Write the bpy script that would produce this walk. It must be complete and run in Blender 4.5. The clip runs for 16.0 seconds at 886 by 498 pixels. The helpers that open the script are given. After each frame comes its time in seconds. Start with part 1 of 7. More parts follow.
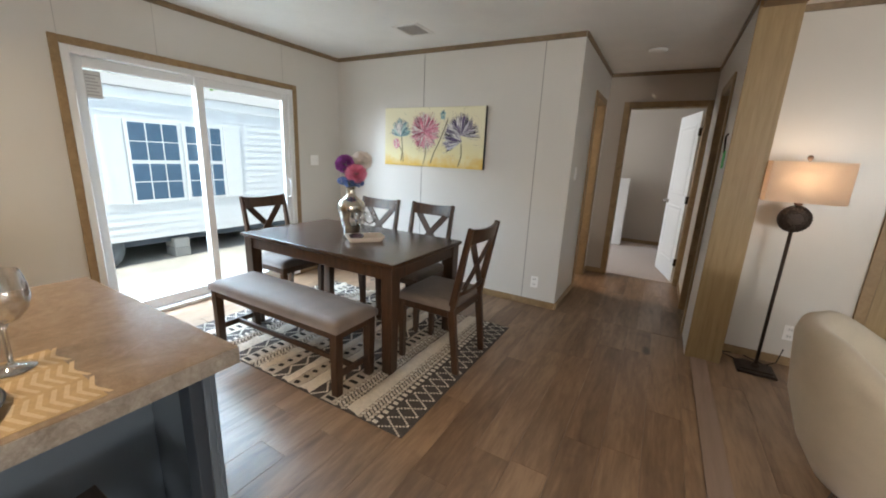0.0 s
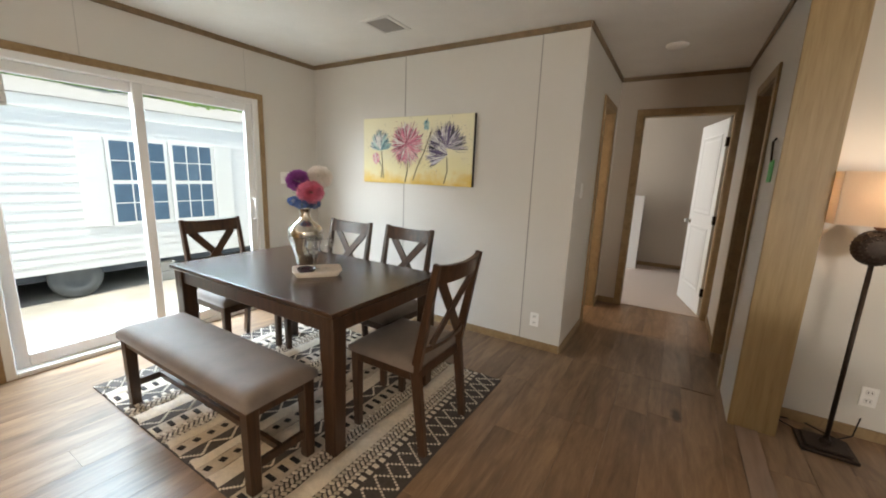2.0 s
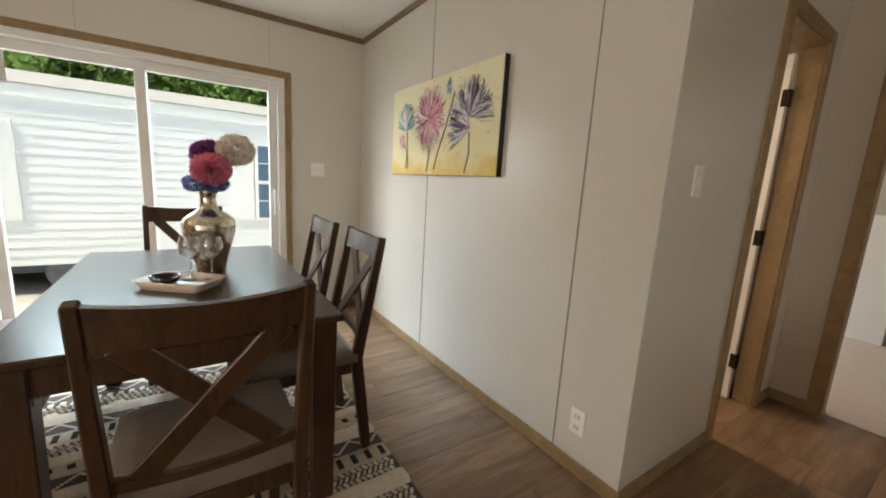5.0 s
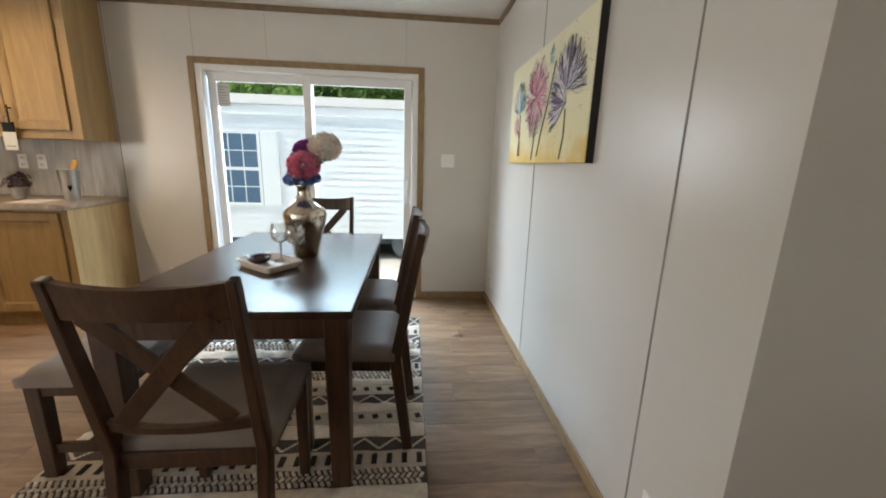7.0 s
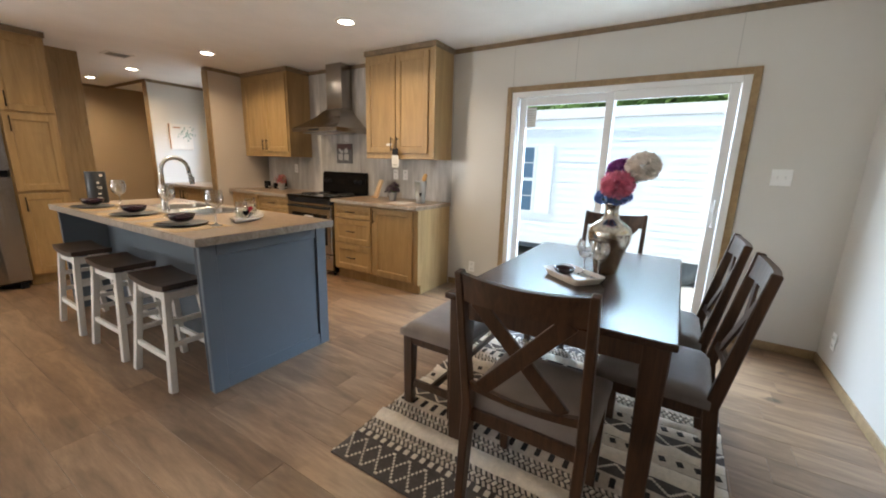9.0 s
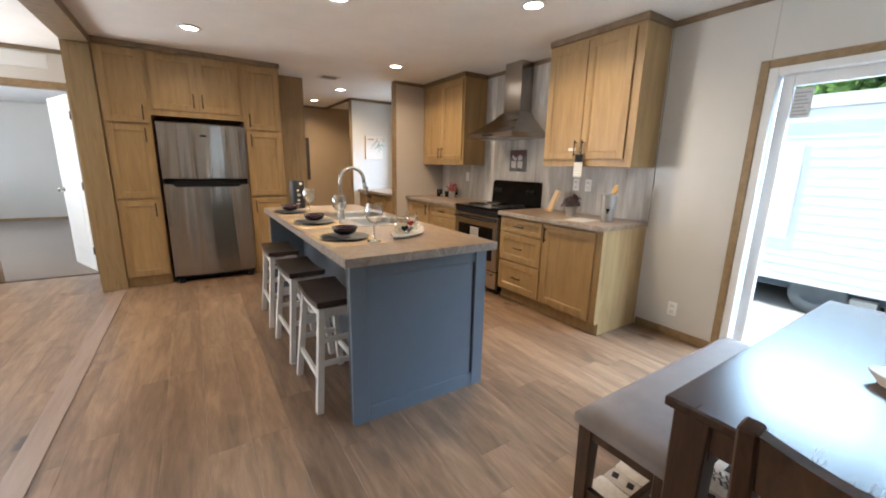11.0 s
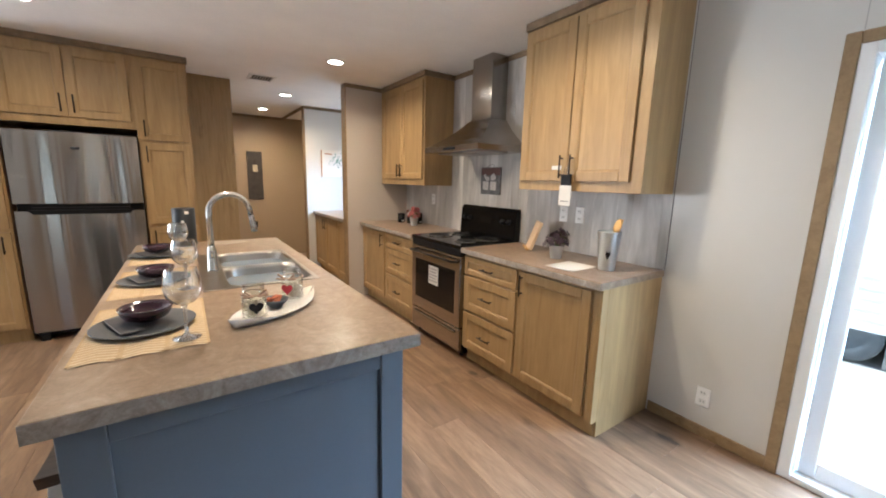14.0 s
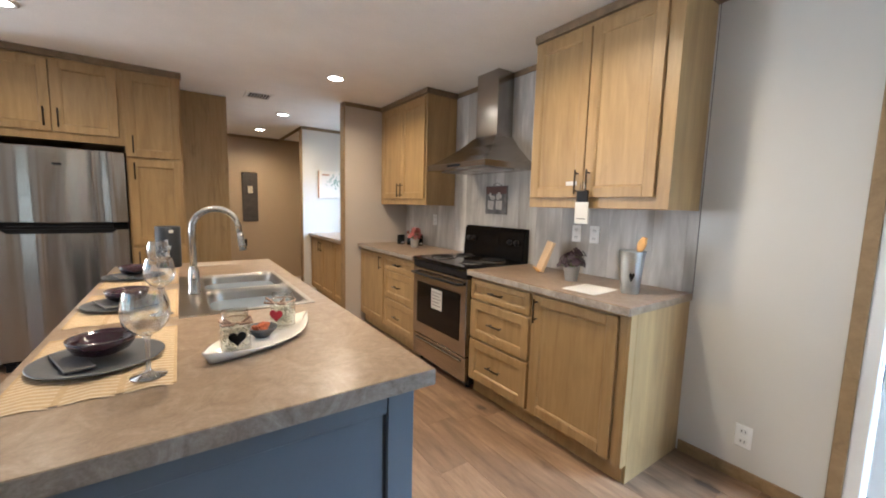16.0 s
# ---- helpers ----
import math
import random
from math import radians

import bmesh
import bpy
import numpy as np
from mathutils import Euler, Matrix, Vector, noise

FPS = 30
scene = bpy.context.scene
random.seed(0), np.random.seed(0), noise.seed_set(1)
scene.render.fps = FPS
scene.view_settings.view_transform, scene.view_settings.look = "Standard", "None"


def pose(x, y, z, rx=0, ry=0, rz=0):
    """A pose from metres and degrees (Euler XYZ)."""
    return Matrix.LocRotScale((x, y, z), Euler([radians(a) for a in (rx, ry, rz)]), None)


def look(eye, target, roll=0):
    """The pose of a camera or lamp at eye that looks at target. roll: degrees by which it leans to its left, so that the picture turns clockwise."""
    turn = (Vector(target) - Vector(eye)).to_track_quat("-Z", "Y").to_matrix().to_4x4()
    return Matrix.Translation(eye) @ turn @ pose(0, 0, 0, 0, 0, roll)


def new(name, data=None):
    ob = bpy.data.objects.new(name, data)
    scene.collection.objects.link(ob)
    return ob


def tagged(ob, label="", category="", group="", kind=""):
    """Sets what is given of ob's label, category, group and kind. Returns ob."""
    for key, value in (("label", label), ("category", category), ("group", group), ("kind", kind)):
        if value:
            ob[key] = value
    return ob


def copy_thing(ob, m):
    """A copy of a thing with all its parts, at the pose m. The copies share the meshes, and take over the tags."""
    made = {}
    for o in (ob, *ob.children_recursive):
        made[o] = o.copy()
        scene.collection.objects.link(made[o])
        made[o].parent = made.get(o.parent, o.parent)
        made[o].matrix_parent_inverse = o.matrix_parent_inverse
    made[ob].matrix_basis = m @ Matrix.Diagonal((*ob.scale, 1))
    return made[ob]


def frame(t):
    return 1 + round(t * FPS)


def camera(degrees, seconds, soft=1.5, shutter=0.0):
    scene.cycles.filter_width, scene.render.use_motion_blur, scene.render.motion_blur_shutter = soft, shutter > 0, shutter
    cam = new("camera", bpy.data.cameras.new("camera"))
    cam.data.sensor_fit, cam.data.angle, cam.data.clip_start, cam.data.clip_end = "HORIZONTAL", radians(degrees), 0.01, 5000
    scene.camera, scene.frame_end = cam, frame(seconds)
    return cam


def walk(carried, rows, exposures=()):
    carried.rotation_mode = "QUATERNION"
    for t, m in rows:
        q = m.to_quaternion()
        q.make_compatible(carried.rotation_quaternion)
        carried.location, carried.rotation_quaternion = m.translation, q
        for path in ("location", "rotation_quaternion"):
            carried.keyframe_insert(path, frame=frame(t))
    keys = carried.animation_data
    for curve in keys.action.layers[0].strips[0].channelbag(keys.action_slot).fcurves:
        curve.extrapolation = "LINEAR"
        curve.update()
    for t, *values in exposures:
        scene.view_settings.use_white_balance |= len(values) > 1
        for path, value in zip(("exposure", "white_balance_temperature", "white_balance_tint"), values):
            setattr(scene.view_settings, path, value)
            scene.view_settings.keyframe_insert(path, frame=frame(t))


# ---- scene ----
cam = camera(98.9, 16.0, 1.9)
PATH = [
    (0, (0.171, 1.074, 1.4), (-0.779, 2.768, 0.927), 2.7),
    (0.5, (0.241, 1.158, 1.41), (-0.716, 2.854, 0.954), 2.4),
    (1, (0.196, 1.302, 1.373), (-0.766, 3.004, 0.953), 2.5),
    (1.5, (0.075, 1.458, 1.392), (-0.907, 3.156, 0.997), 2.3),
    (2, (0.088, 1.698, 1.38), (-0.925, 3.38, 0.998), 2.2),
    (2.5, (0.088, 1.945, 1.359), (-1.006, 3.575, 0.978), 2.2),
    (3, (0.001, 2.194, 1.334), (-1.24, 3.716, 0.954), 2.3),
    (3.5, (0.011, 2.427, 1.296), (-1.348, 3.845, 0.92), 2.2),
    (4, (0.138, 2.724, 1.288), (-1.305, 4.056, 0.909), 2.2),
    (4.2, (0.133, 2.817, 1.234), (-1.342, 4.119, 0.875), 2.8),
    (6.3, (0.094, 3.791, 1.272), (-1.761, 4.412, 0.855), 1.7),
    (6.5, (0.086, 3.806, 1.277), (-1.793, 4.336, 0.845), 1.7),
    (7, (0.117, 3.895, 1.27), (-1.827, 4.07, 0.83), 1.7),
    (7.5, (0.157, 3.929, 1.271), (-1.78, 3.69, 0.832), 1.8),
    (8, (0.183, 3.87, 1.294), (-1.697, 3.345, 0.859), 1.8),
    (8.5, (0.203, 3.782, 1.296), (-1.599, 3.036, 0.856), 1.7),
    (9, (0.25, 3.635, 1.318), (-1.412, 2.611, 0.884), 1.6),
    (9.5, (0.293, 3.506, 1.33), (-1.18, 2.225, 0.897), 1.4),
    (10, (0.221, 3.398, 1.334), (-1.04, 1.908, 0.899), 1.2),
    (10.2, (0.146, 3.359, 1.324), (-1.033, 1.801, 0.9), 1.0),
    (12.3, (-0.537, 3.007, 1.382), (-1.572, 1.349, 0.957), 1.3),
    (12.5, (-0.595, 2.963, 1.385), (-1.639, 1.31, 0.965), 1.4),
    (13, (-0.714, 2.836, 1.376), (-1.776, 1.187, 0.984), 1.5),
    (13.5, (-0.832, 2.681, 1.402), (-1.909, 1.036, 1.034), 1.5),
    (14, (-0.994, 2.589, 1.403), (-2.101, 0.961, 1.055), 1.4),
    (14.5, (-1.142, 2.522, 1.405), (-2.303, 0.915, 1.138), 1.5),
    (15, (-1.155, 2.472, 1.417), (-2.331, 0.871, 1.184), 1.5),
    (15.5, (-1.132, 2.42, 1.388), (-2.317, 0.824, 1.164), 1.5),
    (16, (-1.046, 2.396, 1.35), (-2.18, 0.763, 1.13), 1.5),
]
walk(cam, [(t, look(eye, target, roll)) for t, eye, target, roll in PATH], [(0.0, 1.06, 6200, 10), (2.0, 1.08, 6900, 11), (4.2, 0.97, 7500, 12), (6.5, 0.95, 6700, 11), (8.0, 1.17, 6250, 10), (10.2, 1.38, 5850, 10), (12.5, 1.66, 5450, 10), (16.0, 1.62, 5350, 9)])

# ---- light ----
world = bpy.data.worlds.new("sky")
scene.world = world
world.use_nodes = True
wn = world.node_tree
sky = wn.nodes.new("ShaderNodeTexSky")
sky.sky_type = "NISHITA"
sky.sun_disc = False
sky.sun_elevation = radians(60)
sky.sun_rotation = radians(165)
wn.links.new(sky.outputs["Color"], wn.nodes["Background"].inputs["Color"])
wn.nodes["Background"].inputs["Strength"].default_value = 0.085

sun_data = bpy.data.lights.new("sun", "SUN")
sun_data.energy = 2.9
sun_data.angle = radians(0.5)
sun_data.color = (1.0, 0.95, 0.87)
sun = new("sun", sun_data)
sun.matrix_world = look((0.9, -2.6, 5.2), (0, 0, 0))

CAN_POWER = 6.6
LAMP_POWER = 1.15
WINDOW_POWER = 16.0
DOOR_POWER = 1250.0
SIDE_FILL_POWER = 110.0


# ---- materials ----
def base_material(name):
    m = bpy.data.materials.new(name)
    m.use_nodes = True
    return m, m.node_tree.nodes, m.node_tree.links, m.node_tree.nodes["Principled BSDF"]


def ramp(nodes, stops):
    r = nodes.new("ShaderNodeValToRGB")
    while len(r.color_ramp.elements) < len(stops):
        r.color_ramp.elements.new(0.5)
    for e, (p, c) in zip(r.color_ramp.elements, stops):
        e.position = p
        e.color = (*c, 1)
    return r


def grain_noise(nodes, links, scale, size, detail=4, rough=0.6, distort=0.0):
    tc = nodes.new("ShaderNodeTexCoord")
    mp = nodes.new("ShaderNodeMapping")
    mp.inputs["Scale"].default_value = scale
    links.new(tc.outputs["Object"], mp.inputs["Vector"])
    n = nodes.new("ShaderNodeTexNoise")
    n.inputs["Scale"].default_value = size
    n.inputs["Detail"].default_value = detail
    n.inputs["Roughness"].default_value = rough
    n.inputs["Distortion"].default_value = distort
    links.new(mp.outputs["Vector"], n.inputs["Vector"])
    return n


def bump(nodes, links, source, bsdf, strength, distance):
    b = nodes.new("ShaderNodeBump")
    b.inputs["Strength"].default_value = strength
    b.inputs["Distance"].default_value = distance
    links.new(source, b.inputs["Height"])
    links.new(b.outputs["Normal"], bsdf.inputs["Normal"])


def plain(name, colour, rough=0.5, metal=0.0, vary=0.08, size=6.0, fine=120.0, relief=0.0, coat=0.0, sheen=0.0, scale=(1, 1, 1)):
    """A paint, plastic, metal or cloth: one colour with large soft and small fine variation."""
    m, nodes, links, bsdf = base_material(name)
    lo = tuple(max(0.0, c * (1 - vary)) for c in colour)
    hi = tuple(min(1.0, c * (1 + vary)) for c in colour)
    a = grain_noise(nodes, links, scale, size, 3)
    b = grain_noise(nodes, links, scale, fine, 2)
    mix = nodes.new("ShaderNodeMath")
    mix.operation = "MULTIPLY_ADD"
    mix.inputs[1].default_value = 0.6
    links.new(a.outputs["Fac"], mix.inputs[0])
    half = nodes.new("ShaderNodeMath")
    half.operation = "MULTIPLY"
    half.inputs[1].default_value = 0.4
    links.new(b.outputs["Fac"], half.inputs[0])
    links.new(half.outputs[0], mix.inputs[2])
    r = ramp(nodes, [(0.3, lo), (0.7, hi)])
    links.new(mix.outputs[0], r.inputs["Fac"])
    links.new(r.outputs["Color"], bsdf.inputs["Base Color"])
    bsdf.inputs["Roughness"].default_value = rough
    bsdf.inputs["Metallic"].default_value = metal
    bsdf.inputs["Coat Weight"].default_value = coat
    bsdf.inputs["Sheen Weight"].default_value = sheen
    if relief:
        bump(nodes, links, b.outputs["Fac"], bsdf, 0.5, relief)
    return m


def wood(name, dark, light, scale, rough=0.45, size=3.0, piece=0.0, relief=0.0004, knots=0.0, spots=0.0):
    """Wood or wood print; scale stretches the grain: small along it, large across it. piece: how much the single pieces differ. spots: how dark the small round knots are."""
    m, nodes, links, bsdf = base_material(name)
    a = grain_noise(nodes, links, scale, size, 6, 0.62, 0.6)
    b = grain_noise(nodes, links, tuple(s * 4 for s in scale), size, 3, 0.6)
    add = nodes.new("ShaderNodeMath")
    add.operation = "MULTIPLY_ADD"
    add.inputs[1].default_value = 0.35
    links.new(b.outputs["Fac"], add.inputs[0])
    links.new(a.outputs["Fac"], add.inputs[2])
    value = add.outputs[0]
    if piece:
        info = nodes.new("ShaderNodeObjectInfo")
        off = nodes.new("ShaderNodeVectorMath")
        off.operation = "ADD"
        mul = nodes.new("ShaderNodeMath")
        mul.operation = "MULTIPLY"
        mul.inputs[1].default_value = 37.0
        links.new(info.outputs["Random"], mul.inputs[0])
        for n in (a, b):
            v = nodes.new("ShaderNodeVectorMath")
            v.operation = "ADD"
            links.new(n.inputs["Vector"].links[0].from_socket, v.inputs[0])
            links.new(mul.outputs[0], v.inputs[1])
            links.new(v.outputs[0], n.inputs["Vector"])
        shift = nodes.new("ShaderNodeMath")
        shift.operation = "MULTIPLY_ADD"
        shift.inputs[1].default_value = piece
        links.new(info.outputs["Random"], shift.inputs[0])
        links.new(value, shift.inputs[2])
        value = shift.outputs[0]
        nodes.remove(off)
    mid = tuple((d + l) / 2 for d, l in zip(dark, light))
    r = ramp(nodes, [(0.42, dark), (0.66 + piece / 2, mid), (0.95 + piece, light)])
    links.new(value, r.inputs["Fac"])
    colour = r.outputs["Color"]
    if knots:
        k = grain_noise(nodes, links, tuple(max(1.0, s * 0.25) for s in scale), 2.6, 2, 0.5, 1.2)
        kr = ramp(nodes, [(0.62, (1, 1, 1)), (0.78, (1 - knots,) * 3)])
        links.new(k.outputs["Fac"], kr.inputs["Fac"])
        mx = nodes.new("ShaderNodeMix")
        mx.data_type = "RGBA"
        mx.blend_type = "MULTIPLY"
        mx.inputs[0].default_value = 1.0
        links.new(colour, mx.inputs[6])
        links.new(kr.outputs["Color"], mx.inputs[7])
        colour = mx.outputs[2]
    if spots:
        warp = grain_noise(nodes, links, (1, 1, 1), 14.0, 3)
        vo = nodes.new("ShaderNodeTexVoronoi")
        vo.inputs["Scale"].default_value = 2.3
        tc = nodes.new("ShaderNodeTexCoord")
        mp = nodes.new("ShaderNodeMapping")
        mp.inputs["Scale"].default_value = (1.25, 0.6, 1.0)
        links.new(tc.outputs["Object"], mp.inputs["Vector"])
        links.new(mp.outputs["Vector"], vo.inputs["Vector"])
        wob = nodes.new("ShaderNodeMath")
        wob.operation = "MULTIPLY_ADD"
        wob.inputs[1].default_value = -0.13
        links.new(warp.outputs["Fac"], wob.inputs[0])
        links.new(vo.outputs["Distance"], wob.inputs[2])
        sr = ramp(nodes, [(0.0, (1 - spots,) * 3), (0.015, (1 - spots * 0.5,) * 3), (0.05, (1, 1, 1))])
        links.new(wob.outputs[0], sr.inputs["Fac"])
        mx = nodes.new("ShaderNodeMix")
        mx.data_type = "RGBA"
        mx.blend_type = "MULTIPLY"
        mx.inputs[0].default_value = 1.0
        links.new(colour, mx.inputs[6])
        links.new(sr.outputs["Color"], mx.inputs[7])
        colour = mx.outputs[2]
    links.new(colour, bsdf.inputs["Base Color"])
    bsdf.inputs["Roughness"].default_value = rough
    if relief:
        bump(nodes, links, value, bsdf, 0.35, relief)
    return m


def stone(name, c0, c1, c2, rough=0.3):
    """Laminate worktop with a mottled stone print."""
    m, nodes, links, bsdf = base_material(name)
    a = grain_noise(nodes, links, (1, 1, 1), 9.0, 8, 0.74, 1.8)
    b = grain_noise(nodes, links, (1, 1, 1), 55.0, 6, 0.78, 0.8)
    add = nodes.new("ShaderNodeMath")
    add.operation = "MULTIPLY_ADD"
    add.inputs[1].default_value = 0.55
    links.new(b.outputs["Fac"], add.inputs[0])
    links.new(a.outputs["Fac"], add.inputs[2])
    r = ramp(nodes, [(0.60, c0), (0.76, c1), (0.92, c2), (1.0, tuple(1.25 * c for c in c2))])
    links.new(add.outputs[0], r.inputs["Fac"])
    links.new(r.outputs["Color"], bsdf.inputs["Base Color"])
    bsdf.inputs["Roughness"].default_value = rough
    return m


def brushed(name, colour, rough, scale, streak=0.0):
    """Brushed steel: fine streaks in the roughness and a faint relief along them."""
    m, nodes, links, bsdf = base_material(name)
    a = grain_noise(nodes, links, scale, 1.0, 3, 0.5)
    r = ramp(nodes, [(0.3, (rough * 0.94,) * 3), (0.7, (rough * 1.06,) * 3)])
    links.new(a.outputs["Fac"], r.inputs["Fac"])
    links.new(r.outputs["Color"], bsdf.inputs["Roughness"])
    bsdf.inputs["Base Color"].default_value = (*colour, 1)
    bsdf.inputs["Metallic"].default_value = 1.0
    if streak:
        links.remove(bsdf.inputs["Roughness"].links[0])
        bsdf.inputs["Roughness"].default_value = rough
        wv = grain_noise(nodes, links, (3.2, 3.2, 0.2), 1.5, 0, 0.5)
        bump(nodes, links, wv.outputs["Fac"], bsdf, 0.9, 0.13)
        tg = nodes.new("ShaderNodeTangent")
        tg.direction_type, tg.axis = "RADIAL", "Z"
        links.new(tg.outputs[0], bsdf.inputs["Tangent"])
        bsdf.inputs["Anisotropic"].default_value = streak
        bsdf.inputs["Anisotropic Rotation"].default_value = 0.25
    else:
        bump(nodes, links, a.outputs["Fac"], bsdf, 0.02, 0.0001)
    return m


def thin_glass(name, edge, tint=(1, 1, 1), least=0.05, power=1.7):
    """Thin clear glass: light passes straight through, with a gloss that grows towards the edge."""
    m, nodes, links, bsdf = base_material(name)
    t = nodes.new("ShaderNodeBsdfTransparent")
    t.inputs["Color"].default_value = (*tint, 1)
    g = nodes.new("ShaderNodeBsdfGlossy")
    g.inputs["Roughness"].default_value = 0.03
    lw = nodes.new("ShaderNodeLayerWeight")
    lw.inputs["Blend"].default_value = 0.5
    pw = nodes.new("ShaderNodeMath")
    pw.operation = "POWER"
    pw.inputs[1].default_value = power
    links.new(lw.outputs["Facing"], pw.inputs[0])
    fr = nodes.new("ShaderNodeMath")
    fr.operation = "MULTIPLY_ADD"
    fr.inputs[1].default_value = edge
    fr.inputs[2].default_value = least
    links.new(pw.outputs[0], fr.inputs[0])
    mx = nodes.new("ShaderNodeMixShader")
    links.new(fr.outputs[0], mx.inputs[0])
    links.new(t.outputs[0], mx.inputs[1])
    links.new(g.outputs[0], mx.inputs[2])
    links.new(mx.outputs[0], nodes["Material Output"].inputs["Surface"])
    nodes.remove(bsdf)
    return m


def petals(name, colour, vary=0.2):
    """Thin cloth petals that let some light through."""
    m = plain(name, colour, 0.8, vary=vary, size=30)
    nodes, links = m.node_tree.nodes, m.node_tree.links
    bsdf = nodes["Principled BSDF"]
    t = nodes.new("ShaderNodeBsdfTranslucent")
    links.new(bsdf.inputs["Base Color"].links[0].from_socket, t.inputs["Color"])
    mx = nodes.new("ShaderNodeMixShader")
    mx.inputs[0].default_value = 0.5
    links.new(bsdf.outputs[0], mx.inputs[1])
    links.new(t.outputs[0], mx.inputs[2])
    links.new(mx.outputs[0], nodes["Material Output"].inputs["Surface"])
    return m


def glowing(name, colour, strength, base=(0.9, 0.9, 0.9)):
    m, nodes, links, bsdf = base_material(name)
    bsdf.inputs["Base Color"].default_value = (*base, 1)
    bsdf.inputs["Emission Color"].default_value = (*colour, 1)
    bsdf.inputs["Emission Strength"].default_value = strength
    return m


WALL = plain("greige_wall_board", (0.635, 0.61, 0.565), 0.29, vary=0.025, size=2.0, fine=260, relief=0.0002)
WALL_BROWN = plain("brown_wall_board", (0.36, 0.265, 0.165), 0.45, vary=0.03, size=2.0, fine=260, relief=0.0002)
# Taupe, darker than WALL: the back rooms' dim, warm light is in its colour.
WALL_DIMMED = plain("taupe_dimmed_wall_board", (0.51, 0.45, 0.385), 0.42, vary=0.03, size=2.0, fine=260, relief=0.0002)
CEILING = plain("stippled_ceiling", (0.87, 0.86, 0.84), 0.85, vary=0.05, size=3.0, fine=75, relief=0.004)
TRIM = wood("oak_trim", (0.21, 0.135, 0.062), (0.36, 0.245, 0.125), (2, 2, 2), 0.5, 6)
CROWN = wood("brown_crown", (0.15, 0.105, 0.06), (0.27, 0.19, 0.11), (2, 2, 2), 0.5, 6)
COLUMN = wood("oak_panel", (0.26, 0.172, 0.075), (0.40, 0.285, 0.14), (14, 14, 0.9), 0.42, 2.2, knots=0.22)
CABINET = wood("light_oak_print", (0.27, 0.166, 0.066), (0.45, 0.300, 0.130), (7, 7, 0.7), 0.42, 2.2, piece=0.10, knots=0.10)
PLANK = wood("floor_plank_print", (0.096, 0.053, 0.030), (0.35, 0.228, 0.137), (5.5, 0.8, 5.5), 0.35, 2.0, piece=0.19, relief=0.0006, knots=0.3, spots=0.65)
STRIP = wood("floor_strip", (0.24, 0.165, 0.125), (0.34, 0.245, 0.19), (9, 0.75, 9), 0.45, 2.0)
JOINT = plain("floor_joint", (0.075, 0.052, 0.037), 0.8)
CARPET = plain("beige_carpet", (0.42, 0.31, 0.235), 0.95, vary=0.16, size=30, fine=420, relief=0.006, sheen=0.3)
DARKWOOD = wood("dark_stained_wood", (0.022, 0.0105, 0.0052), (0.085, 0.041, 0.020), (22, 22, 1.6), 0.33, 2.0)
TABLETOP = wood("dark_tabletop", (0.026, 0.013, 0.0075), (0.068, 0.036, 0.021), (1.4, 18, 18), 0.26, 2.0, relief=0.00008)
CUSHION = plain("grey_brown_upholstery", (0.160, 0.126, 0.104), 0.62, vary=0.24, size=6, fine=380, relief=0.0012, sheen=0.15)
WORKTOP = stone("stone_laminate", (0.195, 0.134, 0.086), (0.250, 0.178, 0.117), (0.310, 0.234, 0.166))
# Edge laminate, paler and greyer: the glass door's bluish light is in its colour.
EDGE_DAYLIT = stone("stone_laminate_daylit_edge", (0.22, 0.185, 0.15), (0.315, 0.27, 0.225), (0.41, 0.365, 0.315))
ISLAND = plain("slate_blue_paint", (0.130, 0.158, 0.190), 0.38, vary=0.05, size=4, fine=200, relief=0.0001)
# Darkened copy of ISLAND: shade of a groove and an unlit corner as colour.
ISLAND_SHADED = plain("slate_blue_with_shade", (0.035, 0.045, 0.06), 0.6)
STEEL = brushed("brushed_steel", (0.36, 0.335, 0.305), 0.2, (120, 120, 1.5))
STEEL_DOOR = brushed("fridge_steel", (0.34, 0.31, 0.275), 0.2, (2, 2, 160), 0.85)
STEEL_H = brushed("brushed_steel_across", (0.50, 0.47, 0.44), 0.22, (2, 2, 160))
CHROME = plain("satin_nickel", (0.47, 0.45, 0.42), 0.26, 1.0, 0.03)
SINK = plain("sink_steel", (0.40, 0.375, 0.34), 0.29, 1.0, 0.03, 8)
BLACK = plain("black_enamel", (0.004, 0.004, 0.0045), 0.2, vary=0.1)
BLACKGLASS = plain("black_glass", (0.006, 0.006, 0.007), 0.08, vary=0.05)
BLACKMATT = plain("black_plastic", (0.009, 0.009, 0.010), 0.5)
BRONZE = plain("dark_bronze", (0.035, 0.024, 0.017), 0.38, 0.7, 0.2, 30)
WHITE = plain("white_paint", (0.80, 0.79, 0.77), 0.45, vary=0.02, size=3)
VINYL = plain("white_vinyl", (0.80, 0.80, 0.79), 0.38, vary=0.02)
PLATE = plain("white_wall_plate", (0.88, 0.87, 0.85), 0.4, vary=0.02)
STOOLWHITE = plain("worn_white_paint", (0.74, 0.72, 0.68), 0.5, vary=0.08, size=14, relief=0.0003)
STOOLSEAT = wood("espresso_seat", (0.022, 0.014, 0.010), (0.075, 0.05, 0.036), (3, 16, 16), 0.42, 2.4)
SPLASH = wood("grey_plank_print", (0.24, 0.22, 0.195), (0.66, 0.635, 0.60), (2.6, 2.6, 0.4), 0.4, 2.2, piece=0.25, knots=0.18)
GLASS = thin_glass("pane_glass", 0.35, (0.90, 0.94, 0.93), 0.006, 4.0)
WINEGLASS = thin_glass("clear_wine_glass", 1.0, (0.94, 0.95, 0.95), 0.16, 1.2)
